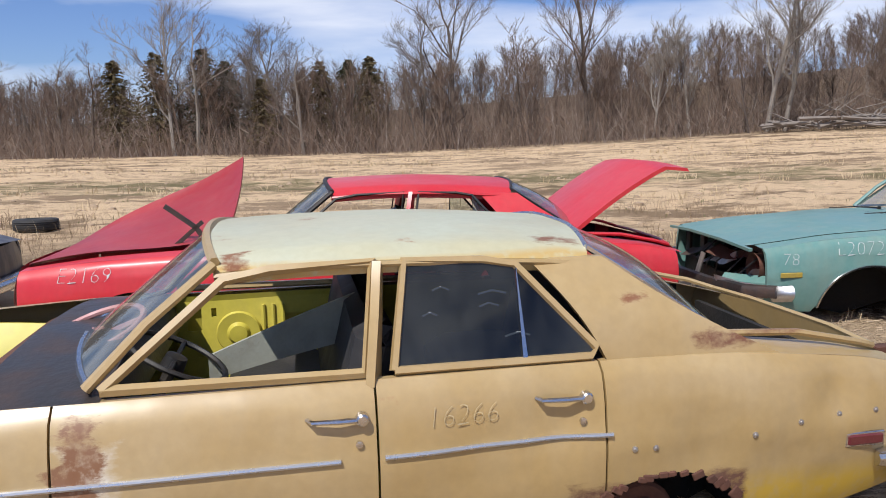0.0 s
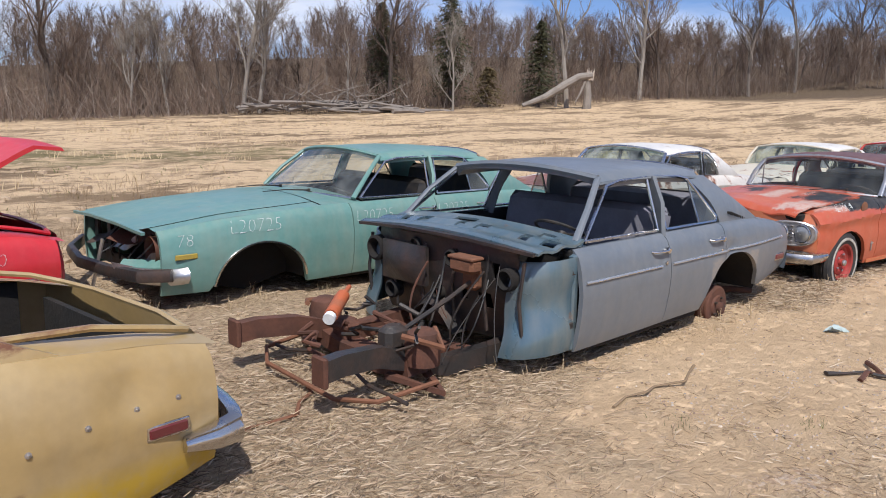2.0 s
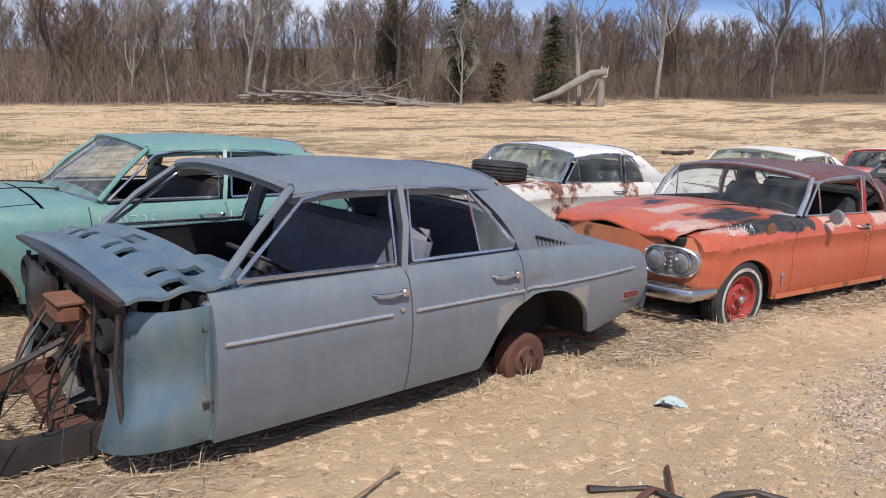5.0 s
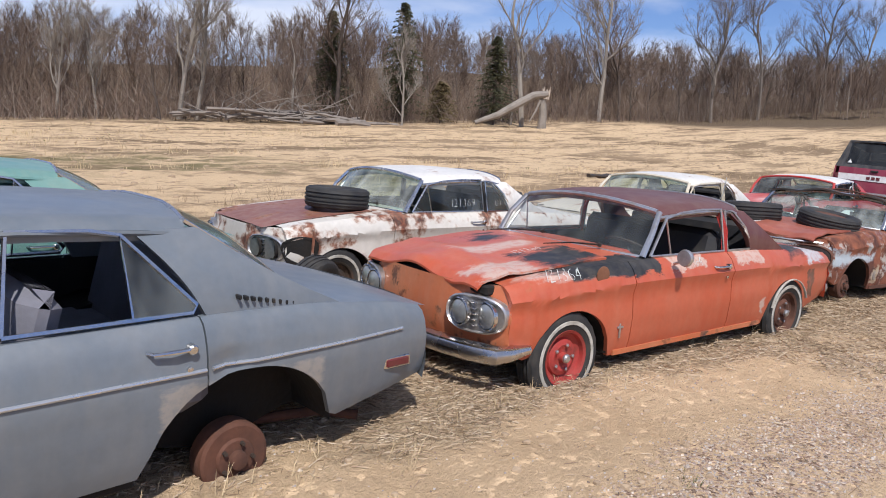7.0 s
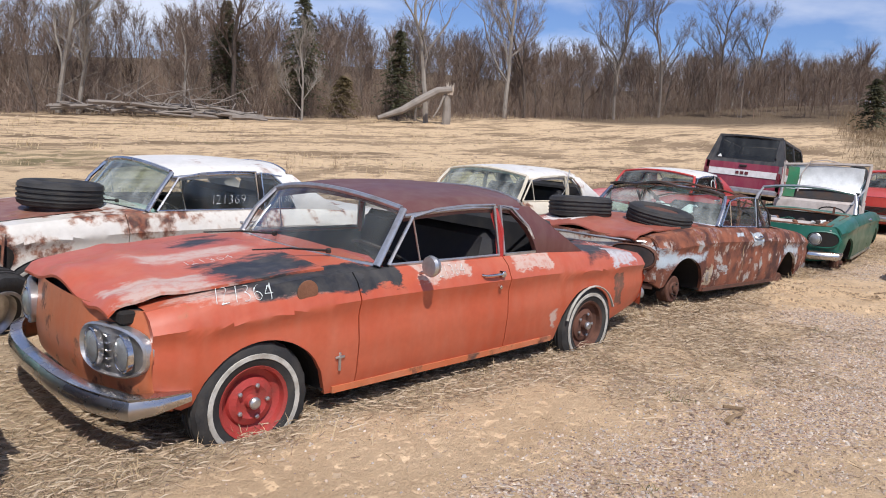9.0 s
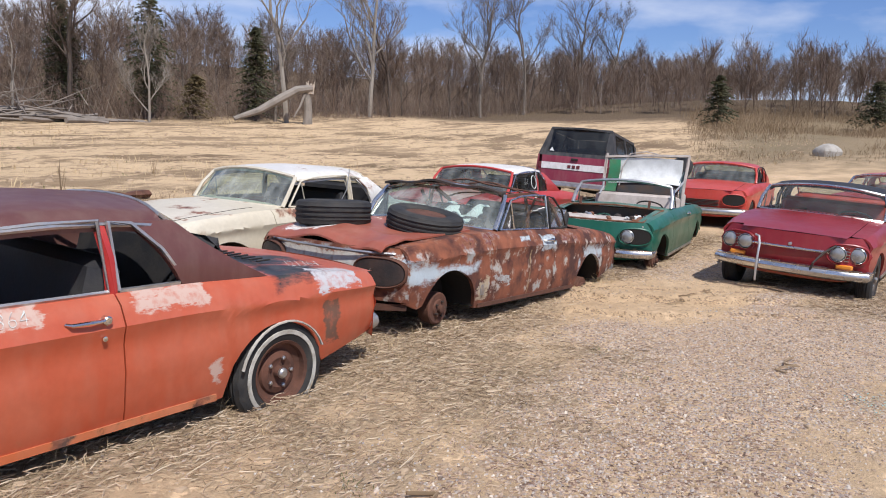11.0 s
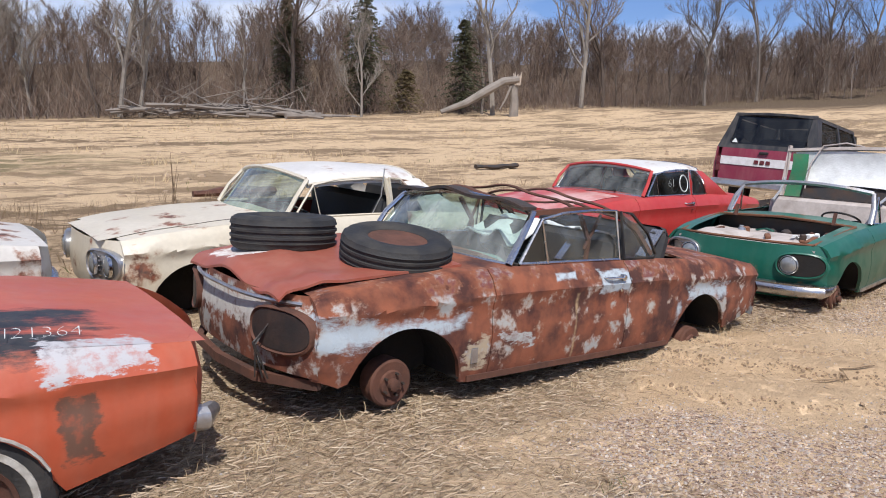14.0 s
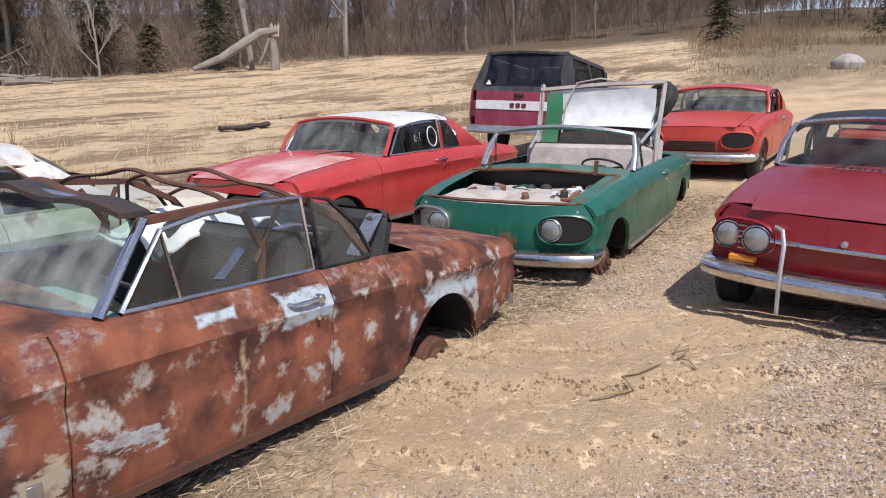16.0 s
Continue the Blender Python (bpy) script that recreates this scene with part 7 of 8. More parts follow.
for xx, zz in ((1.02, 1.29), (1.42, 1.31), (1.78, 1.29), (2.04, 1.20)):
    arch = [(xx + 0.03 * math.sin(3 * f), 0.66 * f, zz - 0.10 * abs(f) ** 2.4 + 0.012 * math.sin(7 * f + xx)) for f in [-1 + k / 8 for k in range(17)]]
    mesh_part("roof_bow", tube(arch, 0.016 if xx > 1.1 else 0.026, 6, True, 0.6), RUST, rusty, "rusty bow of the folding top")
for sd in (-1, 1):
    mesh_part("top_rail", bar([(1.02, sd * 0.67, 1.20), (1.40, sd * 0.68, 1.225), (1.80, sd * 0.66, 1.20), (2.05, sd * 0.64, 1.08), (2.22, sd * 0.66, 0.90)], 0.035, 0.03), RUST, rusty)
    mesh_part("top_link", join(tube([(1.50, sd * 0.62, 1.18), (1.62, sd * 0.60, 1.0), (1.60, sd * 0.60, 0.80)], 0.018, 6), tube([(1.70, sd * 0.62, 1.18), (1.58, sd * 0.60, 0.95)], 0.012, 6)), RUST, rusty)
mesh_part("header_strip", sheet(lambda u, v: (0.93 + 0.12 * v - 0.07 * (1 - (2 * u - 1) ** 2), -0.66 + 1.32 * u, 1.235 + 0.06 * (1 - (2 * u - 1) ** 2) + 0.015 * math.sin(15 * u)), 20, 4, (0, 0, -0.02)), DARK_METAL, rusty)
mesh_part("torn_lining", sheet(lambda u, v: (1.55 + 0.75 * u, 0.0 + 0.62 * v, 0.92 + 0.12 * noise.noise(Vector((u * 4, v * 4, 2))) + 0.08 * math.sin(3 * u)), 16, 12, (0, 0, 0.01)), CLOTH, rusty, "torn white lining heaped inside")
mesh_part("loose_chrome_strip", join(bar([(1.50, -0.45, 0.86), (1.8, -0.30, 0.98), (2.1, -0.28, 1.02), (2.35, -0.35, 0.96)], 0.05, 0.012), bar([(1.7, -0.5, 0.88), (2.0, -0.42, 0.99), (2.25, -0.42, 0.97)], 0.03, 0.012)), CHROME, rusty)
mesh_part("bent_strip", bar([(2.18, -0.62, 0.88), (2.40, -0.58, 1.06)], 0.09, 0.012), CHROME, rusty, "loose bright metal strip")
mesh_part("radiator_wires", join(*[tube([(-0.60 + 0.04 * math.sin(k), -0.52 + 0.03 * k, 0.66), (-0.68, -0.50 + 0.02 * math.sin(k * 2), 0.54), (-0.65 + 0.03 * math.cos(k), -0.54 + 0.03 * k, 0.36)], 0.005, 4) for k in range(3)]), DARK_METAL, rusty)
mesh_part("lower_valance", bar([(-0.44, -0.74, 0.36), (-0.62, -0.4, 0.34), (-0.66, 0, 0.34), (-0.62, 0.4, 0.34), (-0.44, 0.74, 0.36)], 0.04, 0.05), RUST, rusty)
mesh_part("hood_trim", tube([(-0.665 + 0.16 * abs(f) ** 3, 0.66 * f, 0.755) for f in [-1 + k / 8 for k in range(17)]], 0.012, 6), DULL_CHROME, rusty)
mesh_part("fender_badge", box((0.48, ksh.y(0.48, 0.42, -1) - 0.004, 0.42), (0.05, 0.01, 0.09), 0.004), DULL_CHROME, rusty)
mesh_part("axle", tube([(0, -0.70, 0.30), (0, 0.70, 0.30)], 0.03, 8), DARK_METAL, rusty)

# ---- red coupe with a white roof ----
RT = dict(COMPACT_TOP, windows=[dict(COMPACT_TOP["windows"][0], glass=GLASS_DARK), COMPACT_TOP["windows"][1], dict(COMPACT_TOP["windows"][2], glass=GLASS_DARK)])
redwhite, rwsh = compact(pose(17.42, 6.9, -0.22, 0, 0, 2), "faded red two-door coupe with chalky white roof", dict(body=RED2, roof=WHITE_ROOF, hood=RED2_HOOD, sail=RED2, frame=RED2, pillar=RED2, seat=BLACK_SEAT, screen_glass=GLASS_DUSTY), G=RT, lamps=(1, 1, 1, 1))
writing("61", redwhite, pose(1.26, -0.80, 1.06, 78, 0, 0), 0.15)
for r_, x_, z_ in ((0.11, 1.55, 1.05), (0.10, 1.55, 1.05)):
    mesh_part("chalk_circle", moved(tube([(r_ * math.cos(k * 0.2618) * 0.8, 0, r_ * math.sin(k * 0.2618)) for k in range(25)], 0.004, 4, False), pose(x_, -0.785, z_, -12, 0, 0)), CHALK, redwhite)
wiper(redwhite, 0.66, -0.40, 0.955, 0.40, 70)

# ---- green convertible ----
GRT = dict(COMPACT_TOP, windows=[dict(COMPACT_TOP["windows"][1], r=0.012)])
green, grsh = compact(pose(17.93, 4.42, -0.3, 0, 0, 8), "dark green convertible with open luggage bay and raised torn top", dict(body=GREEN, roof=GREEN, frame=GREEN, pillar=DULL_CHROME, seat=LINER, dash=GREEN, socket=GREEN), roof=False, wheels=("drum", "drum"), hood="none", screen=False, lamps=(0, 1, 0, 1), pods=(0, 1), rear_bumper=False, G=GRT, hub_z=(0.25, 0.25))
mesh_part("bay_floor", sheet(lambda u, v: (-0.52 + 1.02 * u, -0.66 + 1.32 * v, 0.755 + 0.14 * math.sin(math.pi * u) * (1 - abs(2 * v - 1)) * 0.3 + 0.03 * noise.noise(Vector((u * 5, v * 5, 1)))), 12, 12, (0, 0, -0.02)), LINER, green, "dusty pale luggage bay lining")
mesh_part("bay_rim", tube([(-0.50, -0.64, 0.80), (-0.57, -0.3, 0.80), (-0.58, 0.3, 0.80), (-0.50, 0.64, 0.80), (0.45, 0.70, 0.90), (0.48, 0, 0.93), (0.45, -0.70, 0.90), (-0.50, -0.64, 0.80)], 0.014, 6), RUST_LIGHT, green)
for k, (x_, y_, z_, r_) in enumerate(((0.30, -0.10, 0.80, 0.05), (0.32, 0.05, 0.79, 0.04), (0.25, -0.30, 0.78, 0.035))):
    mesh_part("heater_part", lathe([(r_, -0.06), (r_ * 1.1, -0.02), (r_, 0.0), (r_ * 0.4, 0.02)], 14, (x_, y_, z_), "z"), DARK_METAL, green)
gb = random.Random(88)
for k in range(16):
    gx, gy, q = gb.uniform(-0.40, 0.42), gb.uniform(-0.55, 0.55), gb.uniform(0.03, 0.07)
    mesh_part("loose_part", moved(gb.choice((box((0, 0, 0), (q * 2, q, q * 0.7), 0.008), lathe([(q * 0.7, -0.02), (q * 0.7, 0.03), (q * 0.4, 0.04)], 12, axis="z"), bar([(-q * 2, 0, 0), (0, 0.02, 0.02), (q * 2, 0, 0)], 0.03, 0.015))), pose(gx, gy, 0.80, gb.uniform(-15, 15), gb.uniform(-15, 15), gb.uniform(0, 360))), gb.choice((DARK_METAL, RUST, CLOTH, DULL_CHROME, GREEN, RUST_LIGHT)), green)
mesh_part("spare_bulge", lathe([(0.30, 0.68), (0.28, 0.75), (0.20, 0.785), (0.05, 0.79)], 24, (-0.22, 0.32, 0.03), "z"), LINER, green)
for sd in (-1, 1):
    mesh_part("hood_hinge", bar([(0.42, sd * 0.50, 0.90), (0.46, sd * 0.50, 1.02)], 0.03, 0.03), RUST, green)
for a_, b_ in (((-0.55, -0.30, 0.68), (0.20, 0.10, 0.72)), ((-0.4, 0.5, 0.68), (0.3, 0.2, 0.74)), ((-0.2, -0.5, 0.68), (0.35, -0.2, 0.76))):
    mesh_part("loose_wire", tube([a_, tuple((Vector(a_) + Vector(b_)) / 2 + Vector((0, 0, 0.06))), b_], 0.006, 5), BLACK_TRIM, green)
TOPF = pose(1.96, 0.0, 0.84, 0, 17, 0)
top_panel = mesh_part("raised_top", moved(sheet(lambda u, v: (0.05 * math.sin(math.pi * v), -0.60 + 1.16 * u, 0.36 + 0.42 * v + 0.02 * math.sin(4 * u)), 14, 8, (0.03, 0, 0)), TOPF), CLOTH, green, "white underside of the raised convertible top")
mesh_part("top_backing", moved(sheet(lambda u, v: (0.03, -0.58 + 1.1 * u, -0.02 + 0.40 * v), 10, 5, (0.03, 0, 0)), TOPF), DARK_METAL, green)
mesh_part("green_cloth", moved(sheet(lambda u, v: (-0.02 + 0.03 * math.sin(5 * v), 0.40 + 0.18 * u + 0.02 * math.sin(6 * v), 0.05 + 0.68 * v), 6, 12, (0.02, 0, 0)), TOPF), plain("green_canvas", (0.03, 0.20, 0.09), 0.8, 0, 0.5, 6.0), green)
for y_ in (-0.66, 0.62):
    mesh_part("top_frame_post", moved(bar([(0, y_, -0.02), (-0.01, y_ * 1.02, 0.4), (0.0, y_ * 1.04, 0.84)], 0.035, 0.04), TOPF), LINER, green)
    mesh_part("top_frame_link", moved(tube([(-0.5, y_ * 0.85, 0.02), (-0.25, y_ * 0.9, 0.20), (-0.02, y_, 0.42)], 0.016, 6), TOPF), RAW, green)
mesh_part("top_frame_bar", moved(bar([(0, 0.66, 0.78), (0, 0, 0.83), (0, -0.70, 0.85)], 0.05, 0.035), TOPF), LINER, green)
mesh_part("top_cable", moved(tube([(-0.03, 0.36, 0.30), (-0.05, 0.34, 0.62), (-0.05, 0.24, 0.84), (0.0, 0.0, 0.90), (0.0, -0.2, 0.86)], 0.010, 6), TOPF), LINER, green)
mesh_part("torn_side_cloth", moved(sheet(lambda u, v: (0.02 + 0.26 * u, -0.62 - 0.03 * math.sin(7 * v), -0.02 + 0.62 * v * (1 - 0.5 * u)), 8, 10, (0, 0.01, 0)), TOPF), plain("blue_grey_canvas", (0.16, 0.25, 0.28), 0.85, 0, 0.6, 6.0), green)

# ---- dark red car ----
DT = dict(COMPACT_TOP)
darkred, dsh = compact(pose(17.81, 1.875, -0.185, 2, 0, -1), "dark red compact car with bent bumper bars and black top", dict(body=DARKRED, roof=BLACK_TRIM, frame=BLACK_TRIM, seat=RED_SEAT, dash=TEAL_SEAT, screen_glass=GLASS, pod=DARKRED), hood="closed")
for sd in (-1, 1):
    mesh_part("turn_lamp", box((-0.60, sd * 0.56, 0.480), (0.05, 0.17, 0.05), 0.012), AMBER, darkred)
mesh_part("bumper_bar", tube([(-0.74, 0.30, 0.20), (-0.77, 0.30, 0.42), (-0.74, 0.30, 0.62), (-0.68, 0.33, 0.70), (-0.64, 0.38, 0.71)], 0.013, 7), RAW, darkred, "bent grey bar on the bumper")
mesh_part("bumper_bar", tube([(-0.74, -0.25, 0.40), (-0.77, -0.28, 0.50), (-0.70, -0.36, 0.62), (-0.64, -0.46, 0.70)], 0.013, 7), DARK_METAL, darkred)
mesh_part("nose_trim", tube([(-0.655 + 0.15 * abs(f * 0.55) ** 3, 0.40 * f, 0.62) for f in [-1 + k / 6 for k in range(13)]], 0.016, 8), CHROME, darkred)
mesh_part("nose_badge", lathe([(0.02, -0.64), (0.02, -0.665), (0.01, -0.67)], 10, (0, 0, 0.66), "x"), DULL_CHROME, darkred)
wiper(darkred, 0.66, -0.40, 0.955, 0.42, 72)
wiper(darkred, 0.66, 0.14, 0.97, 0.42, 72)
for k in range(14):
    mesh_part("cowl_slot", box((0.56, -0.30 + 0.045 * k, 0.948), (0.05, 0.014, 0.012), 0.003), BLACK_TRIM, darkred)

# ---- cars farther back ----
vcar, vsh = compact(pose(23.20, 4.56, -0.06, 0, 0, 5), "orange-red coupe with empty headlight sockets", dict(body=VREDP, roof=VREDP, frame=VREDP, pillar=VREDP, drip=VREDP, trim=BLACK_TRIM, seat=BLACK_SEAT, screen_glass=GLASS_DUSTY, socket=VREDP), pods=(0, 0), lamps=(0, 0, 0, 0), chrome=DULL_CHROME)
mesh_part("grille", join(*[box((-0.65, 0, 0.50 + 0.025 * k), (0.03, 0.66, 0.010), 0.002) for k in range(5)]), DARK_METAL, vcar)
compact(pose(23.6, 1.75, -0.12, 0, 0, -10), "red compact car parked behind the dark red one", dict(body=RED2, roof=RED2, frame=RED2, seat=RED_SEAT, screen_glass=GLASS_DUSTY))
sedan(pose(-7.95, 6.15, -0.22, 0, 0, 3), "black wrecked sedan with crumpled tail", dict(body=BLACKP, roof=BLACKP, frame=BLACKP, pillar=BLACKP), wheels=("drum", "drum"), side_trim=False)


def off_roader():
    """A dark red two-door off-roader with a black hard top, seen from its tail."""
    car = car_base("off_roader", pose(22.75, 7.35, 0.20, 2, 6, 9), "dark red off-roader with white stripe and black hard top", "row of junked compact cars")
    body = paint("maroon_paint", (0.20, 0.012, 0.035), rough=0.35, rust=0.0, seed=51.0, dust=0.1)
    cap = paint("black_top_paint", (0.018, 0.018, 0.020), rough=0.45, rust=0.0, seed=52.0, dust=0.15)
    stripe = plain("white_stripe", (0.70, 0.69, 0.68), 0.45)
    W = 0.84

    def half(x, z):
        return W * (1.0 - 0.05 * max(0.0, 0.6 - z)) - 0.17 * max(0.0, z - 1.02) / 0.66
    # lower body
    for sd in (-1, 1):
        mesh_part("body_side", sheet(lambda u, v, sd=sd: (0.02 + 4.1 * u, sd * half(0, 0.42 + 0.60 * v) * (1 - 0.06 * u * u) + sd * 0.012 * math.sin(math.pi * v), max(0.42 + 0.60 * v, (0.36 + 0.42 * math.sqrt(max(0, 1 - ((0.02 + 4.1 * u - 1.0) / 0.42) ** 2))) if abs(0.02 + 4.1 * u - 1.0) < 0.42 else 0)), 60, 8, (0, -sd * 0.03, 0), sd < 0), body, car)
        mesh_part("side_stripe", sheet(lambda u, v, sd=sd: (0.10 + 3.9 * u, sd * (half(0, 0.75) * (1 - 0.06 * u * u) + 0.014), 0.72 + 0.14 * v), 20, 2, (0, -sd * 0.004, 0), sd < 0), stripe, car)
        mesh_part("top_side", panel_with_holes(lambda u, v, sd=sd: (0.05 + 0.20 * v + (2.5 - 0.5 * v) * u, sd * half(0, 1.03 + 0.60 * v), 1.03 + 0.60 * v), 24, 10, [(0.08, 0.50, 0.18, 0.86), (0.56, 0.94, 0.18, 0.86)], (0, -sd * 0.03, 0), sd < 0), cap, car)
        g = mesh_part("side_window", grid(lambda u, v, sd=sd: (0.15 + 0.17 * v + 2.2 * u, sd * (half(0, 1.10 + 0.45 * v) - 0.02), 1.10 + 0.45 * v), 4, 4, sd < 0), GLASS_DARK, car)
        g.visible_shadow = False
        mesh_part("tail_lamp", box((-0.005, sd * 0.76, 0.72), (0.04, 0.09, 0.26), 0.012), RED_LENS, car)
        mesh_part("wheel_housing", box((1.0, sd * 0.62, 0.58), (0.84, 0.36, 0.40), 0.03), DARK, car)
        wheel(car, 1.0, sd * 0.72, 0.33, R=0.34, side=sd)
    mesh_part("roof", sheet(lambda u, v: (0.22 + 2.0 * u - 0.05 * (1 - (2 * v - 1) ** 2), (-1 + 2 * v) * 0.69, 1.62 + 0.035 * (1 - abs(2 * v - 1) ** 2.5)), 12, 14, (0, 0, -0.04)), cap, car)
    gate = mesh_part("tailgate", sheet(lambda u, v: (-0.005 + 0.02 * v - 0.015 * math.sin(math.pi * v), (-1 + 2 * u) * (half(0, 0.45 + 0.56 * v) - 0.10), 0.45 + 0.56 * v), 16, 10, (0.04, 0, 0), True), body, car)
    mesh_part("gate_stripe", sheet(lambda u, v: (-0.024, (-1 + 2 * u) * 0.73, 0.72 + 0.14 * v), 12, 2, (0.006, 0, 0), True), stripe, gate)
    # plain bars stand where the maker's letters are
    for k in range(3):
        mesh_part("emblem_bar", box((-0.03, 0.10 - 0.10 * k, 0.79), (0.012, 0.075, 0.065), 0.006), RED_LENS, gate)
    mesh_part("gate_latch", box((-0.02, 0, 0.95), (0.03, 0.16, 0.045), 0.01), BLACK_TRIM, gate)
    mesh_part("rear_frame", panel_with_holes(lambda u, v: (0.02 + 0.22 * v, (-1 + 2 * u) * half(0, 1.01 + 0.64 * v), 1.01 + 0.64 * v), 20, 12, [(0.10, 0.90, 0.14, 0.88)], (0.03, 0, 0), True), cap, car)
    g = mesh_part("rear_window", grid(lambda u, v: (0.045 + 0.17 * v, (-1 + 2 * u) * 0.62, 1.09 + 0.50 * v), 6, 4, True), GLASS_DARK, car)
    g.visible_shadow = False
    mesh_part("window_sticker", ([(0.03, 0.60, 1.11), (0.03, 0.50, 1.11), (0.052, 0.55, 1.19)], [(0, 1, 2)]), CLOTH, car)
    mesh_part("rear_bumper", box((-0.10, 0, 0.40), (0.12, 1.62, 0.13), 0.03), DULL_CHROME, car)
    mesh_part("floor_pan", box((2.0, 0, 0.44), (4.0, 1.3, 0.10), 0.02), DARK, car)
    mesh_part("front_hood", sheet(lambda u, v: (2.95 + 1.15 * u, (-1 + 2 * v) * 0.78, 1.03 - 0.06 * u), 8, 8, (0, 0, -0.04)), body, car)
    g = mesh_part("windscreen", grid(lambda u, v: (2.85 - 0.55 * v, (-1 + 2 * u) * (0.76 - 0.1 * v), 1.03 + 0.57 * v), 6, 6), GLASS_DARK, car)
    g.visible_shadow = False
    bench(car, 0.9, 0.75, 1.2, GREY_SEAT, "rear_seat")


off_roader()

# ---- loose tyres ----
def loose_tyre(m, label, R=0.31, white=False, rim=None, w=0.19):
    t = new("loose_tyre")
    t.matrix_world = m
    mesh_part("tyre", tyre_mesh(R, w, 0.172), RUBBER, t)
    if white:
        mesh_part("whitewall", lathe([(0.182, -w * 0.5), (0.184, -w * 0.53), (0.204, -w * 0.535), (0.206, -w * 0.5)], 40, (0, 0, 0), "y", False), WHITEWALL, t)
    if rim:
        mesh_part("rim", lathe([(0.178, 0.07), (0.178, -0.07), (0.165, -0.06), (0.15, -0.02), (0.10, -0.03), (0.04, -0.01)], 28), rim, t)
    return tagged(t, label, "tyre", "loose old tyres")


loose_tyre(pose(12.78, 4.66, 0.815, 88, 3, 10), "black treaded tyre with white ring lying on the rusty hood", 0.325, True, RUST, 0.20)
loose_tyre(pose(13.15, 3.96, 0.775, 99, 2, -6), "smooth worn black tyre lying on the rusty hood", 0.325, False, RUST, 0.18)
loose_tyre(pose(8.36, 6.45, 0.84, 90, 3, 0), "black tyre lying on the white car's rusted hood", 0.31)
loose_tyre(pose(7.62, 5.62, 0.16, 20, 0, 25), "whitewall tyre leaning against the white car", 0.31, True, DULL_CHROME)
loose_tyre(pose(22.75, 5.05, 1.05, 35, 10, 62), "black tyre with rim leaning on the red car's hood", 0.30, False, DARK_METAL)
loose_tyre(pose(-6.9, 12.6, 0.10, 88, 0, 0), "old tyre lying flat in the field", 0.36)

# ---- special trees ----
def wood_z(x, y):
    return (x, y, rise(x, y))


LANDMARKS = ((1.2, 64.5, 17.5, 0.46, 71, BARK_DARK, 0.30, 0.0), (-1.6, 63.0, 12.0, 0.66, 72, BARK, 0.36, 0.0), (12.0, 62.0, 16.5, 0.44, 73, BARK_DARK, 0.28, 0.0),
             (25.2, 58.5, 15.5, 0.42, 74, BARK_PALE, 0.20, 0.05), (26.6, 58.5, 14.0, 0.46, 75, BARK_PALE, 0.20, 0.22), (-21.6, 61.0, 13.0, 0.48, 76, BARK_PALE, 0.30, 0.0),
             (37.5, 55.5, 16.0, 0.50, 77, BARK_DARK, 0.30, -0.10), (41.5, 51.8, 8.5, 0.36, 78, BARK_PALE, 0.10, 0.0), (64.5, 50.0, 19.0, 0.40, 79, BARK_PALE, 0.22, 0.04),
             (67.0, 49.5, 14.5, 0.50, 80, BARK_DARK, 0.25, 0.05), (-13.0, 63.0, 12.0, 0.58, 81, BARK, 0.12, 0.0), (-16.0, 64.0, 11.5, 0.58, 82, BARK, 0.12, 0.0),
             (19.8, 60.0, 9.0, 0.36, 83, BARK_PALE, 0.2, 0.0), (17.0, 60.5, 9.5, 0.34, 84, BARK_PALE, 0.2, 0.1), (79.0, 46.5, 16.0, 0.42, 85, BARK, 0.25, 0.0), (86.0, 45.0, 15.5, 0.40, 86, BARK, 0.25, 0.0),
             (97.0, 43.0, 15.5, 0.42, 87, BARK, 0.25, 0.0), (104.0, 42.0, 14.0, 0.42, 88, BARK, 0.25, 0.0), (52.3, 50.0, 9.5, 0.6, 89, BARK, 0.45, 0.0))
for lx, ly, lh, sp, sd, bk, fk, ln in LANDMARKS:
    tr, cr = bare_tree(random.Random(sd), lh, sp, 4, fk, lh * 0.0125, 6, 0, (4, 6), ln, 4, 0.010, 0.009)
    tree_thing("bare_tree", tr, cr, (bk, bk if bk is not BARK_DARK else TWIG), "large spreading leafless tree standing before the wood", wood_z(lx, ly), 0, 1.0, group="edge of the bare wood")
for cx_, cy_, ch, cw, cm, sd in ((-27.2, 63.5, 7.8, 2.2, CEDAR, 1), (-23.5, 63.0, 8.4, 2.2, CEDAR, 2), (-20.2, 65.0, 8.8, 2.2, NEEDLES, 3), (-18.6, 66.0, 7.8, 1.9, NEEDLES, 4), (-10.4, 66.0, 7.6, 1.8, CEDAR, 5),
                                 (-8.2, 68.0, 7.8, 1.8, NEEDLES, 6), (-6.2, 67.0, 8.0, 1.9, CEDAR, 7), (43.6, 55.0, 10.0, 1.9, NEEDLES, 8), (50.6, 50.5, 7.6, 1.7, NEEDLES, 9), (38.2, 58.0, 9.0, 1.6, NEEDLES, 10),
                                 (73.5, 19.0, 4.2, 1.4, NEEDLES, 11), (80.0, 8.0, 4.0, 1.8, NEEDLES, 12), (46.5, 53.0, 3.5, 1.5, CEDAR, 13), (-14.6, 62.0, 6.0, 1.2, CEDAR, 14)):
    tr, cr = conifer(random.Random(sd), ch, cw)
    tree_thing("conifer", tr, cr, (BARK_DARK, cm), "brownish cedar among bare trees" if cm is CEDAR else "dark green conifer among the bare trees", wood_z(cx_, cy_), 0, 1.0)


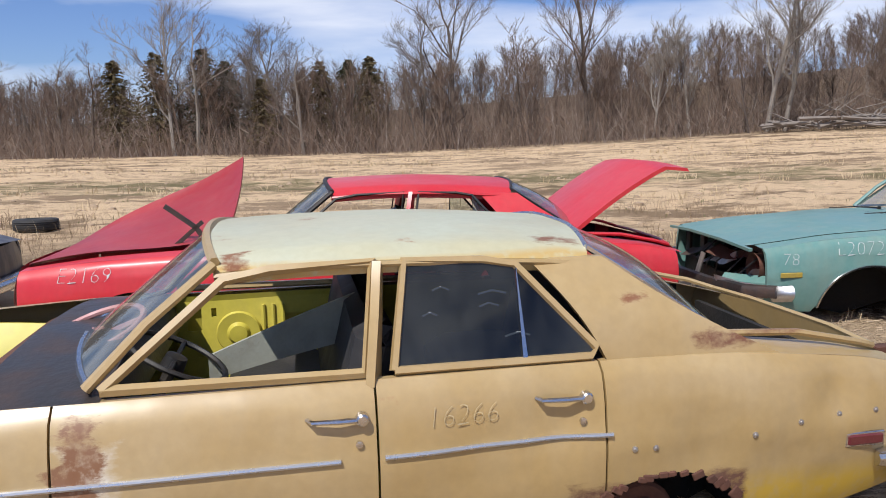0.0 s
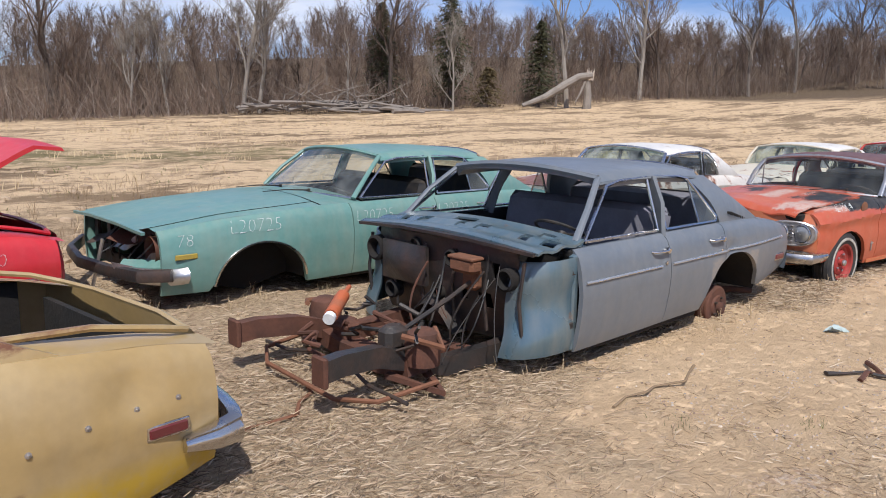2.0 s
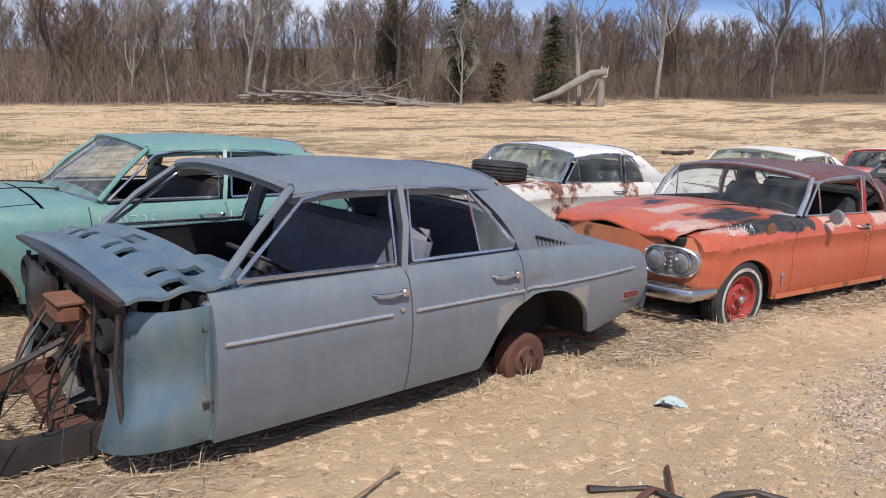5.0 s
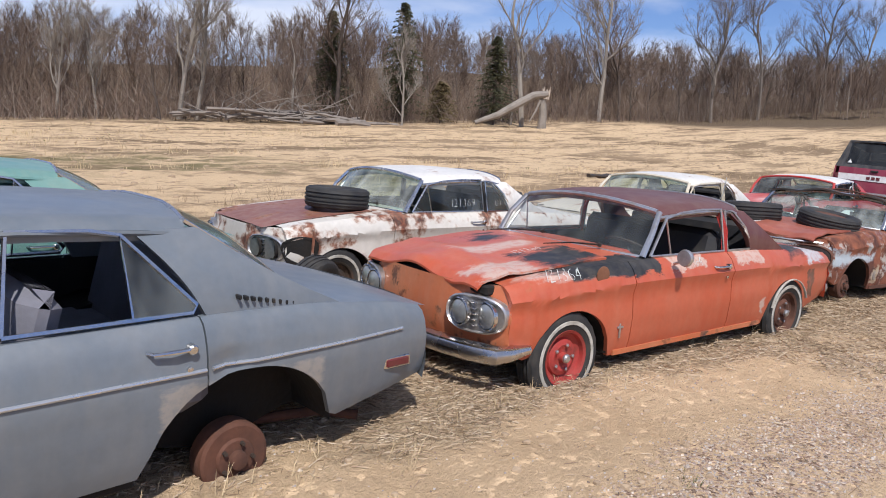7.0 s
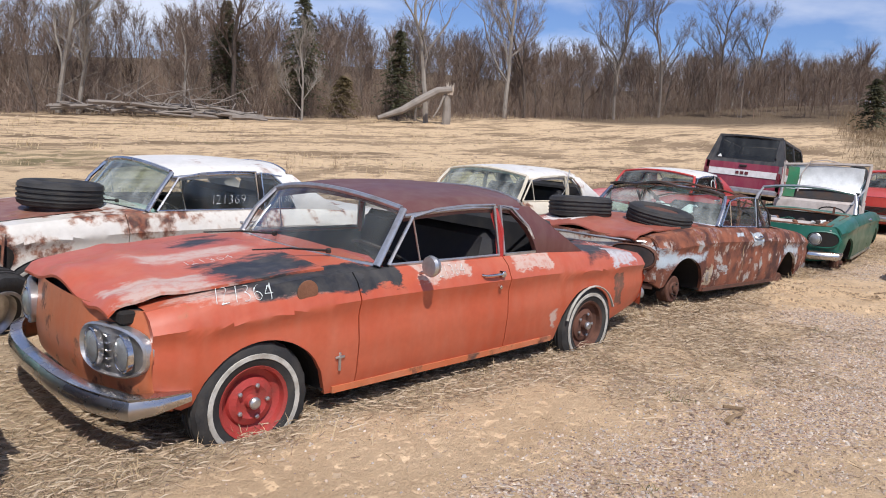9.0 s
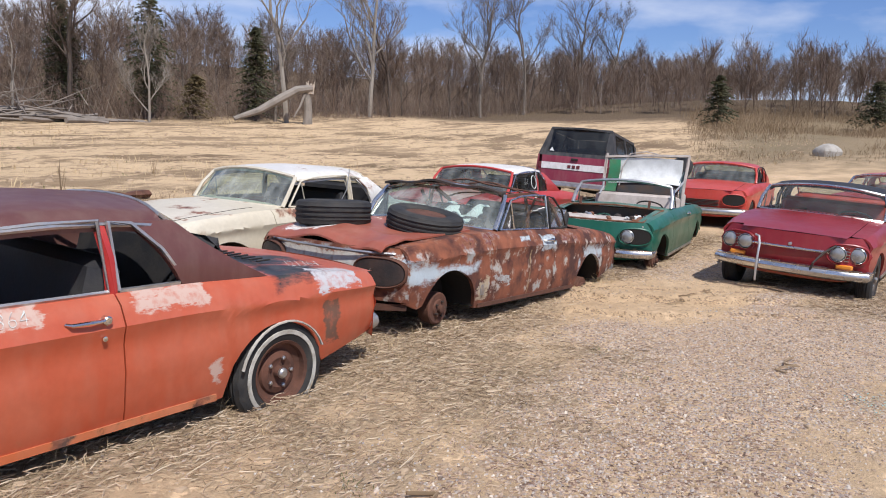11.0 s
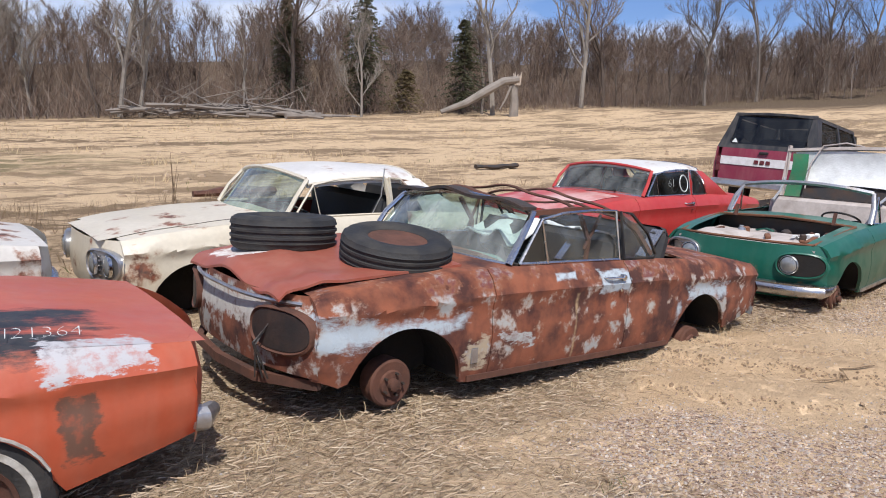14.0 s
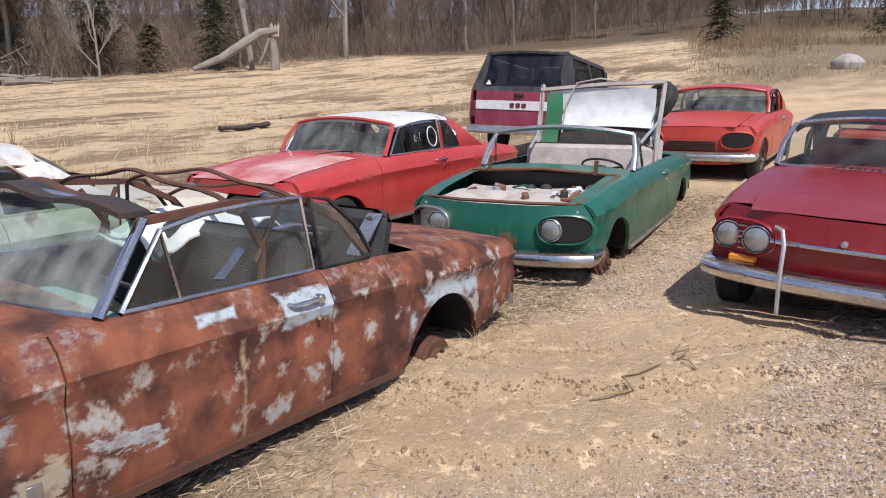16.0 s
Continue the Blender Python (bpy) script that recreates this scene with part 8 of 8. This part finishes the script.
def broken_tree():
    """A snapped trunk whose upper part leans down to the ground, with a dead standing stem beside it."""
    t = new("broken_tree")
    wood = plain("grey_dead_wood", (0.27, 0.235, 0.20), 0.9, 0, 0.5, 1.5, (0.12, 0.10, 0.08), 0.5)
    raw = plain("splintered_wood", (0.55, 0.46, 0.37), 0.9, 0, 0.4, 3.0, (0.3, 0.24, 0.18), 0.5)
    mesh_part("stump", tube([(0, 0, -0.3), (0.05, 0, 1.2), (-0.05, 0, 2.3), (0.1, 0, 3.0)], [0.42, 0.34, 0.33, 0.26], 10), wood, t)
    mesh_part("fallen_trunk", tube([(0.3, -0.2, 2.95), (-0.9, -0.4, 2.75), (-2.2, -0.6, 2.0), (-4.0, -0.9, 0.9), (-6.0, -1.2, 0.15)], [0.30, 0.34, 0.36, 0.30, 0.18], 9), wood, t)
    r = random.Random(3)
    for k in range(14):
        a = r.uniform(0, 6.28)
        mesh_part("splinter", tube([(0.15 + 0.2 * math.cos(a), 0.2 * math.sin(a) - 0.1, 2.5), (0.2 + 0.34 * math.cos(a), 0.3 * math.sin(a) - 0.1, 3.2 + r.uniform(-0.2, 0.45))], [0.12, 0.02], 4), raw, t)
    mesh_part("dead_limb", tube([(-0.3, -0.3, 2.4), (-0.7, -0.5, 1.4), (-1.2, -0.6, 0.5)], [0.12, 0.09, 0.05], 6), wood, t)
    tr, cr = bare_tree(random.Random(91), 15.0, 0.34, 3, 0.42, 0.24, 6, 0, (3, 4), -0.10, 5, 0.012, 0.012)
    mesh_part("standing_stem", moved(tr, pose(-1.6, 1.2, 0)), BARK_PALE, t)
    mesh_part("standing_crown", moved(cr, pose(-1.6, 1.2, 0)), BARK, t)
    t.matrix_world = pose(*wood_z(53.0, 46.8), 0, 0, -36)
    tagged(t, "snapped grey tree whose trunk leans to the ground", "tree")


broken_tree()


def log_pile():
    r = random.Random(8)
    wood = plain("weathered_logs", (0.24, 0.205, 0.175), 0.9, 0, 0.5, 1.5, (0.12, 0.10, 0.08), 0.4)
    t = new("log_pile")
    for k in range(46):
        x, y = r.uniform(-6.5, 7.5), r.uniform(-1.2, 1.2)
        L, a = r.uniform(1.5, 6.5), r.gauss(0.05, 0.35)
        z = r.uniform(0.1, 1.0) * (1 - abs(x) / 11)
        dz = r.gauss(0, 0.25)
        rad = r.uniform(0.05, 0.20)
        mesh_part("log", tube([(x - L / 2 * math.cos(a), y - L / 2 * math.sin(a), max(0.05, z - dz)), (x, y, z + r.uniform(-0.1, 0.25)), (x + L / 2 * math.cos(a), y + L / 2 * math.sin(a), max(0.05, z + dz))], [rad, rad * 0.9, rad * 0.6], 6), wood, t)
    for k in range(26):
        x = r.uniform(-6.5, 7)
        mesh_part("branch", tube([(x, r.uniform(-1, 1), 0.4), (x + r.gauss(0, 0.9), r.uniform(-1, 1), 1.3), (x + r.gauss(0, 1.6), r.uniform(-1, 1), r.uniform(1.4, 3.0))], [0.06, 0.045, 0.015], 4), wood, t)
    t.matrix_world = pose(*wood_z(31.5, 54.5), 0, 0, -20)
    tagged(t, "long heap of grey logs and torn branches", "log pile")


log_pile()

# ---- ground litter ----
STRAW = plain("dry_straw", (0.60, 0.46, 0.28), 0.9, 0, 0.6, 0.9, (0.30, 0.21, 0.115), 0)
STRAW_DARK = plain("old_weeds", (0.26, 0.18, 0.105), 0.9, 0, 0.6, 0.8, (0.15, 0.10, 0.06), 0)
GRASS = plain("sparse_grass", (0.13, 0.15, 0.05), 0.85, 0, 0.6, 1.0, (0.28, 0.22, 0.10), 0)


STRAW_MIX = island_tones("mixed_straw", ((0.24, 0.165, 0.11), (0.40, 0.29, 0.19), (0.48, 0.365, 0.25), (0.58, 0.47, 0.34)))


def litter():
    r = random.Random(31)
    V, F, V2, F2 = [], [], [], []
    made = 0
    while made < 105000:
        x = r.uniform(-3, 21.5)
        y = r.choice((r.uniform(0.3, 5.0), r.uniform(0.8, 4.0), r.uniform(0.3, 9.0)))
        w = straw_amount(x, y)
        if r.random() > 0.015 + w ** 1.8:
            continue
        made += 1
        z = ground_z(x, y) + 0.003 + r.random() ** 2 * 0.035 * w
        a = r.gauss(0.3, 0.9) if r.random() < 0.6 else r.uniform(0, 6.28)
        L = r.uniform(0.02, 0.09) * (2.0 if r.random() < 0.10 else 1)
        up = r.gauss(0, 0.10) * L + (0.25 * L if r.random() < 0.05 else 0)
        dx, dy = math.cos(a) * L, math.sin(a) * L
        w = r.uniform(0.0005, 0.0014)
        nx, ny = -math.sin(a) * w, math.cos(a) * w
        bx, by = r.gauss(0, 0.06) * L, r.gauss(0, 0.06) * L
        vv, ff = (V2, F2) if r.random() < 0.30 else (V, F)
        j = len(vv)
        vv += [(x - nx, y - ny, z), (x + nx, y + ny, z + 0.003), (x + dx * 0.5 + nx + bx, y + dy * 0.5 + ny + by, z + up * 0.6 + 0.004), (x + dx * 0.5 - nx + bx, y + dy * 0.5 - ny + by, z + up * 0.6), (x + dx, y + dy, z + up)]
        ff += [(j, j + 1, j + 2, j + 3), (j + 3, j + 2, j + 4)]
    tagged(mesh_part("dry_straw", (V, F), STRAW_MIX, None, "pale dry straw matted over the sand", 0), "", "straw", "", "stuff")
    tagged(mesh_part("dark_straw", (V2, F2), STRAW_DARK, None, "brown broken weed stalks lying on the sand", 0), "", "straw", "", "stuff")
    # pebbles in the gravel beds
    V, F = [], []
    n = 0
    while n < 46000:
        x, y = r.uniform(4, 21), r.uniform(0.3, 5.0)
        if r.random() > 0.03 + gravel_amount(x, y):
            continue
        n += 1
        q = r.uniform(0.003, 0.008) * (1.8 if r.random() < 0.04 else 1)
        z = ground_z(x, y)
        a = r.random() * 6.28
        j = len(V)
        for f, h in ((1.0, 0.0), (0.62, 0.75)):
            for k in range(5):
                b = a + k * 1.2566 + r.uniform(-0.3, 0.3)
                V.append((x + math.cos(b) * q * f * r.uniform(0.9, 1.4), y + math.sin(b) * q * f * r.uniform(0.8, 1.1), z + q * h * r.uniform(0.8, 1.2)))
        F += [(j + k, j + (k + 1) % 5, j + 5 + (k + 1) % 5, j + 5 + k) for k in range(5)] + [(j + 5, j + 6, j + 7, j + 8, j + 9)]
    m = island_tones("pebbles", ((0.15, 0.11, 0.085), (0.36, 0.25, 0.18), (0.52, 0.40, 0.30), (0.34, 0.30, 0.27), (0.70, 0.60, 0.49)), 0.85)
    tagged(mesh_part("pebbles", (V, F), m, None, "small mixed brown and grey gravel stones", 0), "", "gravel", "", "stuff")


litter()


def clods():
    """Lumps of dried soil and crust on the sand and over the rough field."""
    r = random.Random(17)
    V, F = [], []
    n = 0
    while n < 5200:
        if n < 2600:
            x, y = r.uniform(-3, 21), r.uniform(0.3, 8.5)
            s = r.uniform(0.008, 0.030)
        else:
            x, y = r.uniform(-30, 62), 8 + 46 * r.random() ** 1.4
            s = r.uniform(0.03, 0.11)
        if r.random() > 0.25 + max(0.0, noise.noise(Vector((x * 0.6, y * 0.8, 61.0))) + 0.2):
            continue
        n += 1
        z = ground_z(x, y)
        a, j = r.random() * 6.28, len(V)
        for ring, (f, h) in enumerate(((1.0, -0.3), (0.75, 0.35))):
            for k in range(6):
                b = a + k * 1.0472 + r.uniform(-0.25, 0.25)
                V.append((x + math.cos(b) * s * f * r.uniform(0.8, 1.4), y + math.sin(b) * s * f * r.uniform(0.7, 1.1), z + s * h * r.uniform(0.6, 1.3)))
        V.append((x, y, z + s * 0.6))
        F += [(j + k, j + (k + 1) % 6, j + 6 + (k + 1) % 6, j + 6 + k) for k in range(6)] + [(j + 6 + k, j + 6 + (k + 1) % 6, j + 12) for k in range(6)]
    tagged(mesh_part("soil_clods", (V, F), plain("dry_soil", (0.42, 0.31, 0.205), 0.95, 0, 0.6, 2.0, (0.22, 0.155, 0.095), 0.3), None, "lumps of dry brown soil on the sand", 30), "", "soil", "", "stuff")


clods()


def crust():
    """Dark crumbs of damp sand along the broken edges of the wash-out."""
    r = random.Random(23)
    V, F = [], []
    n = 0
    while n < 3000:
        x, y = r.uniform(14.4, 18.2), r.uniform(1.3, 4.0)
        w = 0.16 * noise.noise(Vector((x * 1.3, y * 1.3, 11.0))) + 0.07 * noise.noise(Vector((x * 5.0, y * 5.0, 12.0)))
        q = (x - 15.36) * 0.75 + (y - 3.23) * 0.66 + w
        d = min(abs(q + 0.02), abs(q + 0.57) * 1.3, abs(q - 0.43) * 1.6)
        if d > 0.10 or r.random() > math.exp(-(d / 0.035) ** 2) * (0.35 + max(0.0, noise.noise(Vector((x * 2.2, y * 2.2, 33.0))) + 0.3)):
            continue
        n += 1
        s = r.uniform(0.003, 0.009) * (2.2 if r.random() < 0.08 else 1)
        z = ground_z(x, y)
        a, j = r.random() * 6.28, len(V)
        for f, h in ((1.0, -0.2), (0.7, 0.6)):
            for k in range(5):
                b = a + k * 1.2566 + r.uniform(-0.3, 0.3)
                V.append((x + math.cos(b) * s * f * r.uniform(0.8, 1.5), y + math.sin(b) * s * f * r.uniform(0.8, 1.3), z + s * h * r.uniform(0.7, 1.2)))
        F += [(j + k, j + (k + 1) % 5, j + 5 + (k + 1) % 5, j + 5 + k) for k in range(5)] + [(j + 5, j + 6, j + 7, j + 8, j + 9)]
    m = island_tones("damp_sand_crumbs", ((0.19, 0.13, 0.08), (0.34, 0.235, 0.145), (0.46, 0.33, 0.205)), 0.95)
    tagged(mesh_part("sand_crust", (V, F), m, None, "dark crumbled edges of dried washed-out sand", 0), "", "soil", "", "stuff")


crust()


def tuft(V, F, r, x, y, n, h, spread, w=0.003):
    for i in range(n):
        a = r.random() * 6.28
        x0, y0 = x + r.gauss(0, spread), y + r.gauss(0, spread)
        z = ground_z(x0, y0) - 0.01
        hh = h * r.uniform(0.4, 1.1)
        dx, dy = r.gauss(0, 0.4) * hh, r.gauss(0, 0.4) * hh
        c, s = math.cos(a) * w, math.sin(a) * w
        j = len(V)
        V += [(x0 - c, y0 - s, z), (x0 + c, y0 + s, z), (x0 + dx * 0.4 + c, y0 + dy * 0.4 + s, z + hh * 0.6), (x0 + dx * 0.4 - c, y0 + dy * 0.4 - s, z + hh * 0.6), (x0 + dx, y0 + dy, z + hh)]
        F += [(j, j + 1, j + 2, j + 3), (j + 3, j + 2, j + 4)]


def tufts():
    r = random.Random(44)
    V, F, V2, F2, V3, F3 = [], [], [], [], [], []
    # dry weeds along the sills of the cars
    for cx_, cy_, hl in CAR_SPOTS:
        for i in range(34):
            x = cx_ + r.uniform(-hl, hl)
            y = cy_ - 0.80 + r.gauss(0, 0.16)
            if y < 1.2 and x < 13:
                continue
            tuft(V, F, r, x, y, 9, r.uniform(0.04, 0.15), 0.05, 0.0018)
    # weeds on the open field
    for i in range(2600):
        x, y = r.uniform(-25, 60), 8.0 + 44 * r.random() ** 1.3
        if noise.noise(Vector((x * 0.12, y * 0.35, 5.0))) < 0.05:
            continue
        tuft(V, F, r, x, y, 8, r.uniform(0.06, 0.30), 0.22, 0.004 + y * 0.00022)
    for i in range(1500):
        x, y = r.uniform(-14, 34), 7.8 + 7.0 * r.random() ** 1.5
        if noise.noise(Vector((x * 0.35, y * 0.6, 55.0))) < -0.05:
            continue
        tuft(V3, F3, r, x, y, 12, r.uniform(0.08, 0.32), 0.14, 0.0032)
    for i in range(900):
        x, y = r.uniform(-25, 60), 8.0 + 40 * r.random() ** 1.2
        if noise.noise(Vector((x * 0.10, y * 0.4, 15.0))) < 0.12:
            continue
        tuft(V2, F2, r, x, y, 7, r.uniform(0.04, 0.12), 0.3, 0.004 + y * 0.0002)
    for x, y in ((7.6, 2.0), (6.9, 1.9), (10.4, 2.2), (12.8, 1.9), (4.4, 1.7), (9.2, 1.75), (13.3, 2.4), (3.9, 2.1)):
        tuft(V2, F2, r, x, y, 26, 0.05, 0.05, 0.0018)
    tagged(mesh_part("dry_weeds", (V, F), STRAW, None, "dry yellow weeds along the cars and in the field", 0), "", "weeds", "", "stuff")
    tagged(mesh_part("brown_weeds", (V3, F3), STRAW_DARK, None, "brown winter weeds on the field behind the cars", 0), "", "weeds", "", "stuff")
    tagged(mesh_part("green_grass", (V2, F2), GRASS, None, "thin greenish tufts of young grass", 0), "", "grass", "", "stuff")
    # brown thicket on the bank beyond the last cars
    V, F = [], []
    for i in range(9000):
        x = 46 + 45 * r.random() ** 0.8
        y = r.uniform(-30, 40)
        if y > 0.33 * (x - 10) or noise.noise(Vector((x * 0.08, y * 0.08, 8.0))) < -0.15:
            continue
        tuft(V, F, r, x, y, 7, r.uniform(0.25, 1.0) * (0.4 + (x - 46) / 40), 0.6, 0.010)
    tagged(mesh_part("thicket", (V, F), STRAW_DARK, None, "brown dry thicket covering the bank", 0), "", "brush", "", "stuff")


tufts()

# ---- small things ----
rock_v, rock_f = grid(lambda u, v: ((0.9 + 0.25 * noise.noise(Vector((math.cos(u * 6.283) * 1.5, math.sin(u * 6.283) * 1.5, v * 3)))) * math.cos(u * 6.283) * math.sin(v * 3.1416) * 1.1, (0.9 + 0.2 * noise.noise(Vector((u * 4, v * 4, 1)))) * math.sin(u * 6.283) * math.sin(v * 3.1416) * 0.8, 0.62 * math.cos(v * 3.1416)), 18, 10)
tagged(mesh_part("boulder", moved((rock_v, rock_f), pose(*wood_z(49.5, 6.6)) @ Matrix.Scale(0.9, 4)), plain("pale_stone", (0.40, 0.37, 0.33), 0.9, 0, 0.6, 3.0, (0.2, 0.18, 0.15), 0.5)), "pale grey boulder at the foot of the bank", "boulder")
sv, sf = grid(lambda u, v: (0.085 * (u - 0.5) * (1 + 0.5 * v), 0.11 * (v - 0.5) + 0.03 * math.sin(5 * u), 0.015 + 0.035 * abs(noise.noise(Vector((u * 5, v * 5, 3)))) + 0.02 * math.sin(6 * u + 3 * v)), 10, 10)
tagged(mesh_part("paper_scrap", moved((sv, sf), pose(6.318, 2.467, ground_z(6.318, 2.467), 0, 0, 20)), plain("faded_paper", (0.42, 0.50, 0.48), 0.9, 0, 0.3, 12.0, (0.4, 0.42, 0.4), 0)), "crumpled pale blue paper scrap on the sand", "litter")
r_ = random.Random(12)


def debris(name, x, y, L, ang, mat, label, cat, w=0.03):
    p = []
    for k in range(7):
        f = k / 6 - 0.5
        xx, yy = x + L * f * math.cos(ang) + r_.gauss(0, 0.04), y + L * f * math.sin(ang) + r_.gauss(0, 0.04)
        p.append((xx, yy, ground_z(xx, yy) + w * 0.5 + abs(r_.gauss(0, 0.015))))
    return tagged(mesh_part(name, tube(p, [w * r_.uniform(0.5, 1.0) for _ in p], 6, True, 0.6), mat), label, cat)


debris("rusty_bracket", 5.55, 1.75, 0.75, -0.75, DARK_METAL, "dark rusty metal strap lying on the sand", "scrap metal", 0.024)
debris("rusty_bracket", 5.45, 1.85, 0.40, 0.1, RUST, "short rusty bracket lying on the sand", "scrap metal", 0.025)
debris("rusty_rod", 2.35, 3.35, 0.8, 0.7, RUST_LIGHT, "thin rusty rod lying by the frame", "scrap metal", 0.015)
debris("stick", 4.2, 2.45, 0.9, 0.15, STRAW_DARK, "grey stick lying on the sand", "stick", 0.012)
debris("stick", 10.4, 1.9, 0.35, 0.2, STRAW_DARK, "short brown stick on the gravel", "stick", 0.012)
debris("stick", 13.9, 1.2, 0.4, 0.1, STRAW_DARK, "short brown stick on the gravel", "stick", 0.012)
debris("stick", 15.9, 2.6, 0.45, -0.3, STRAW_DARK, "dark twig on the gravel", "stick", 0.010)
debris("stick", 16.3, 2.5, 0.35, 0.5, STRAW_DARK, "dark twig on the gravel", "stick", 0.010)
debris("rusty_scrap", 16.0, 13.6, 1.6, 0.05, RUST, "heap of rusty scrap lying in the field", "scrap metal", 0.16)
debris("rusty_scrap", 25.3, 17.0, 1.5, 0.0, DARK_METAL, "dark scrap lying in the field", "scrap metal", 0.14)
for px_, py_, hh in ((14.7, 12.9, 0.95), (20.4, 19.0, 0.6)):
    V, F = [], []
    rr = random.Random(int(px_ * 10))
    for k in range(5):
        V0 = len(V)
        vf = tube([(px_ + rr.gauss(0, 0.05), py_, ground_z(px_, py_) - 0.05), (px_ + rr.gauss(0, 0.06), py_ + rr.gauss(0, 0.05), ground_z(px_, py_) + hh * rr.uniform(0.5, 1.0))], [0.009, 0.004], 4)
        V += vf[0]
        F += [tuple(i + V0 for i in q) for q in vf[1]]
    tagged(mesh_part("dead_weed", (V, F), STRAW_DARK), "tall dead brown weed stalk in the field", "weed")

# scattered shards of greenish car glass
rs = random.Random(55)
V, F = [], []
for k in range(260):
    x0, y0 = 13.40 + rs.gauss(0, 0.13), 0.57 + rs.gauss(0, 0.09)
    z0, q = ground_z(x0, y0) + 0.006, rs.uniform(0.003, 0.009)
    j = len(V)
    V += [(x0 + rs.uniform(-q, q), y0 + rs.uniform(-q, q), z0 + rs.uniform(0, q)) for _ in range(4)]
    F += [(j, j + 1, j + 2), (j, j + 2, j + 3)]
tagged(mesh_part("broken_glass", (V, F), plain("green_glass_shards", (0.30, 0.55, 0.52), 0.1, 0, 0.2), None, "scattered shards of pale green glass", 0), "", "glass", "", "stuff")
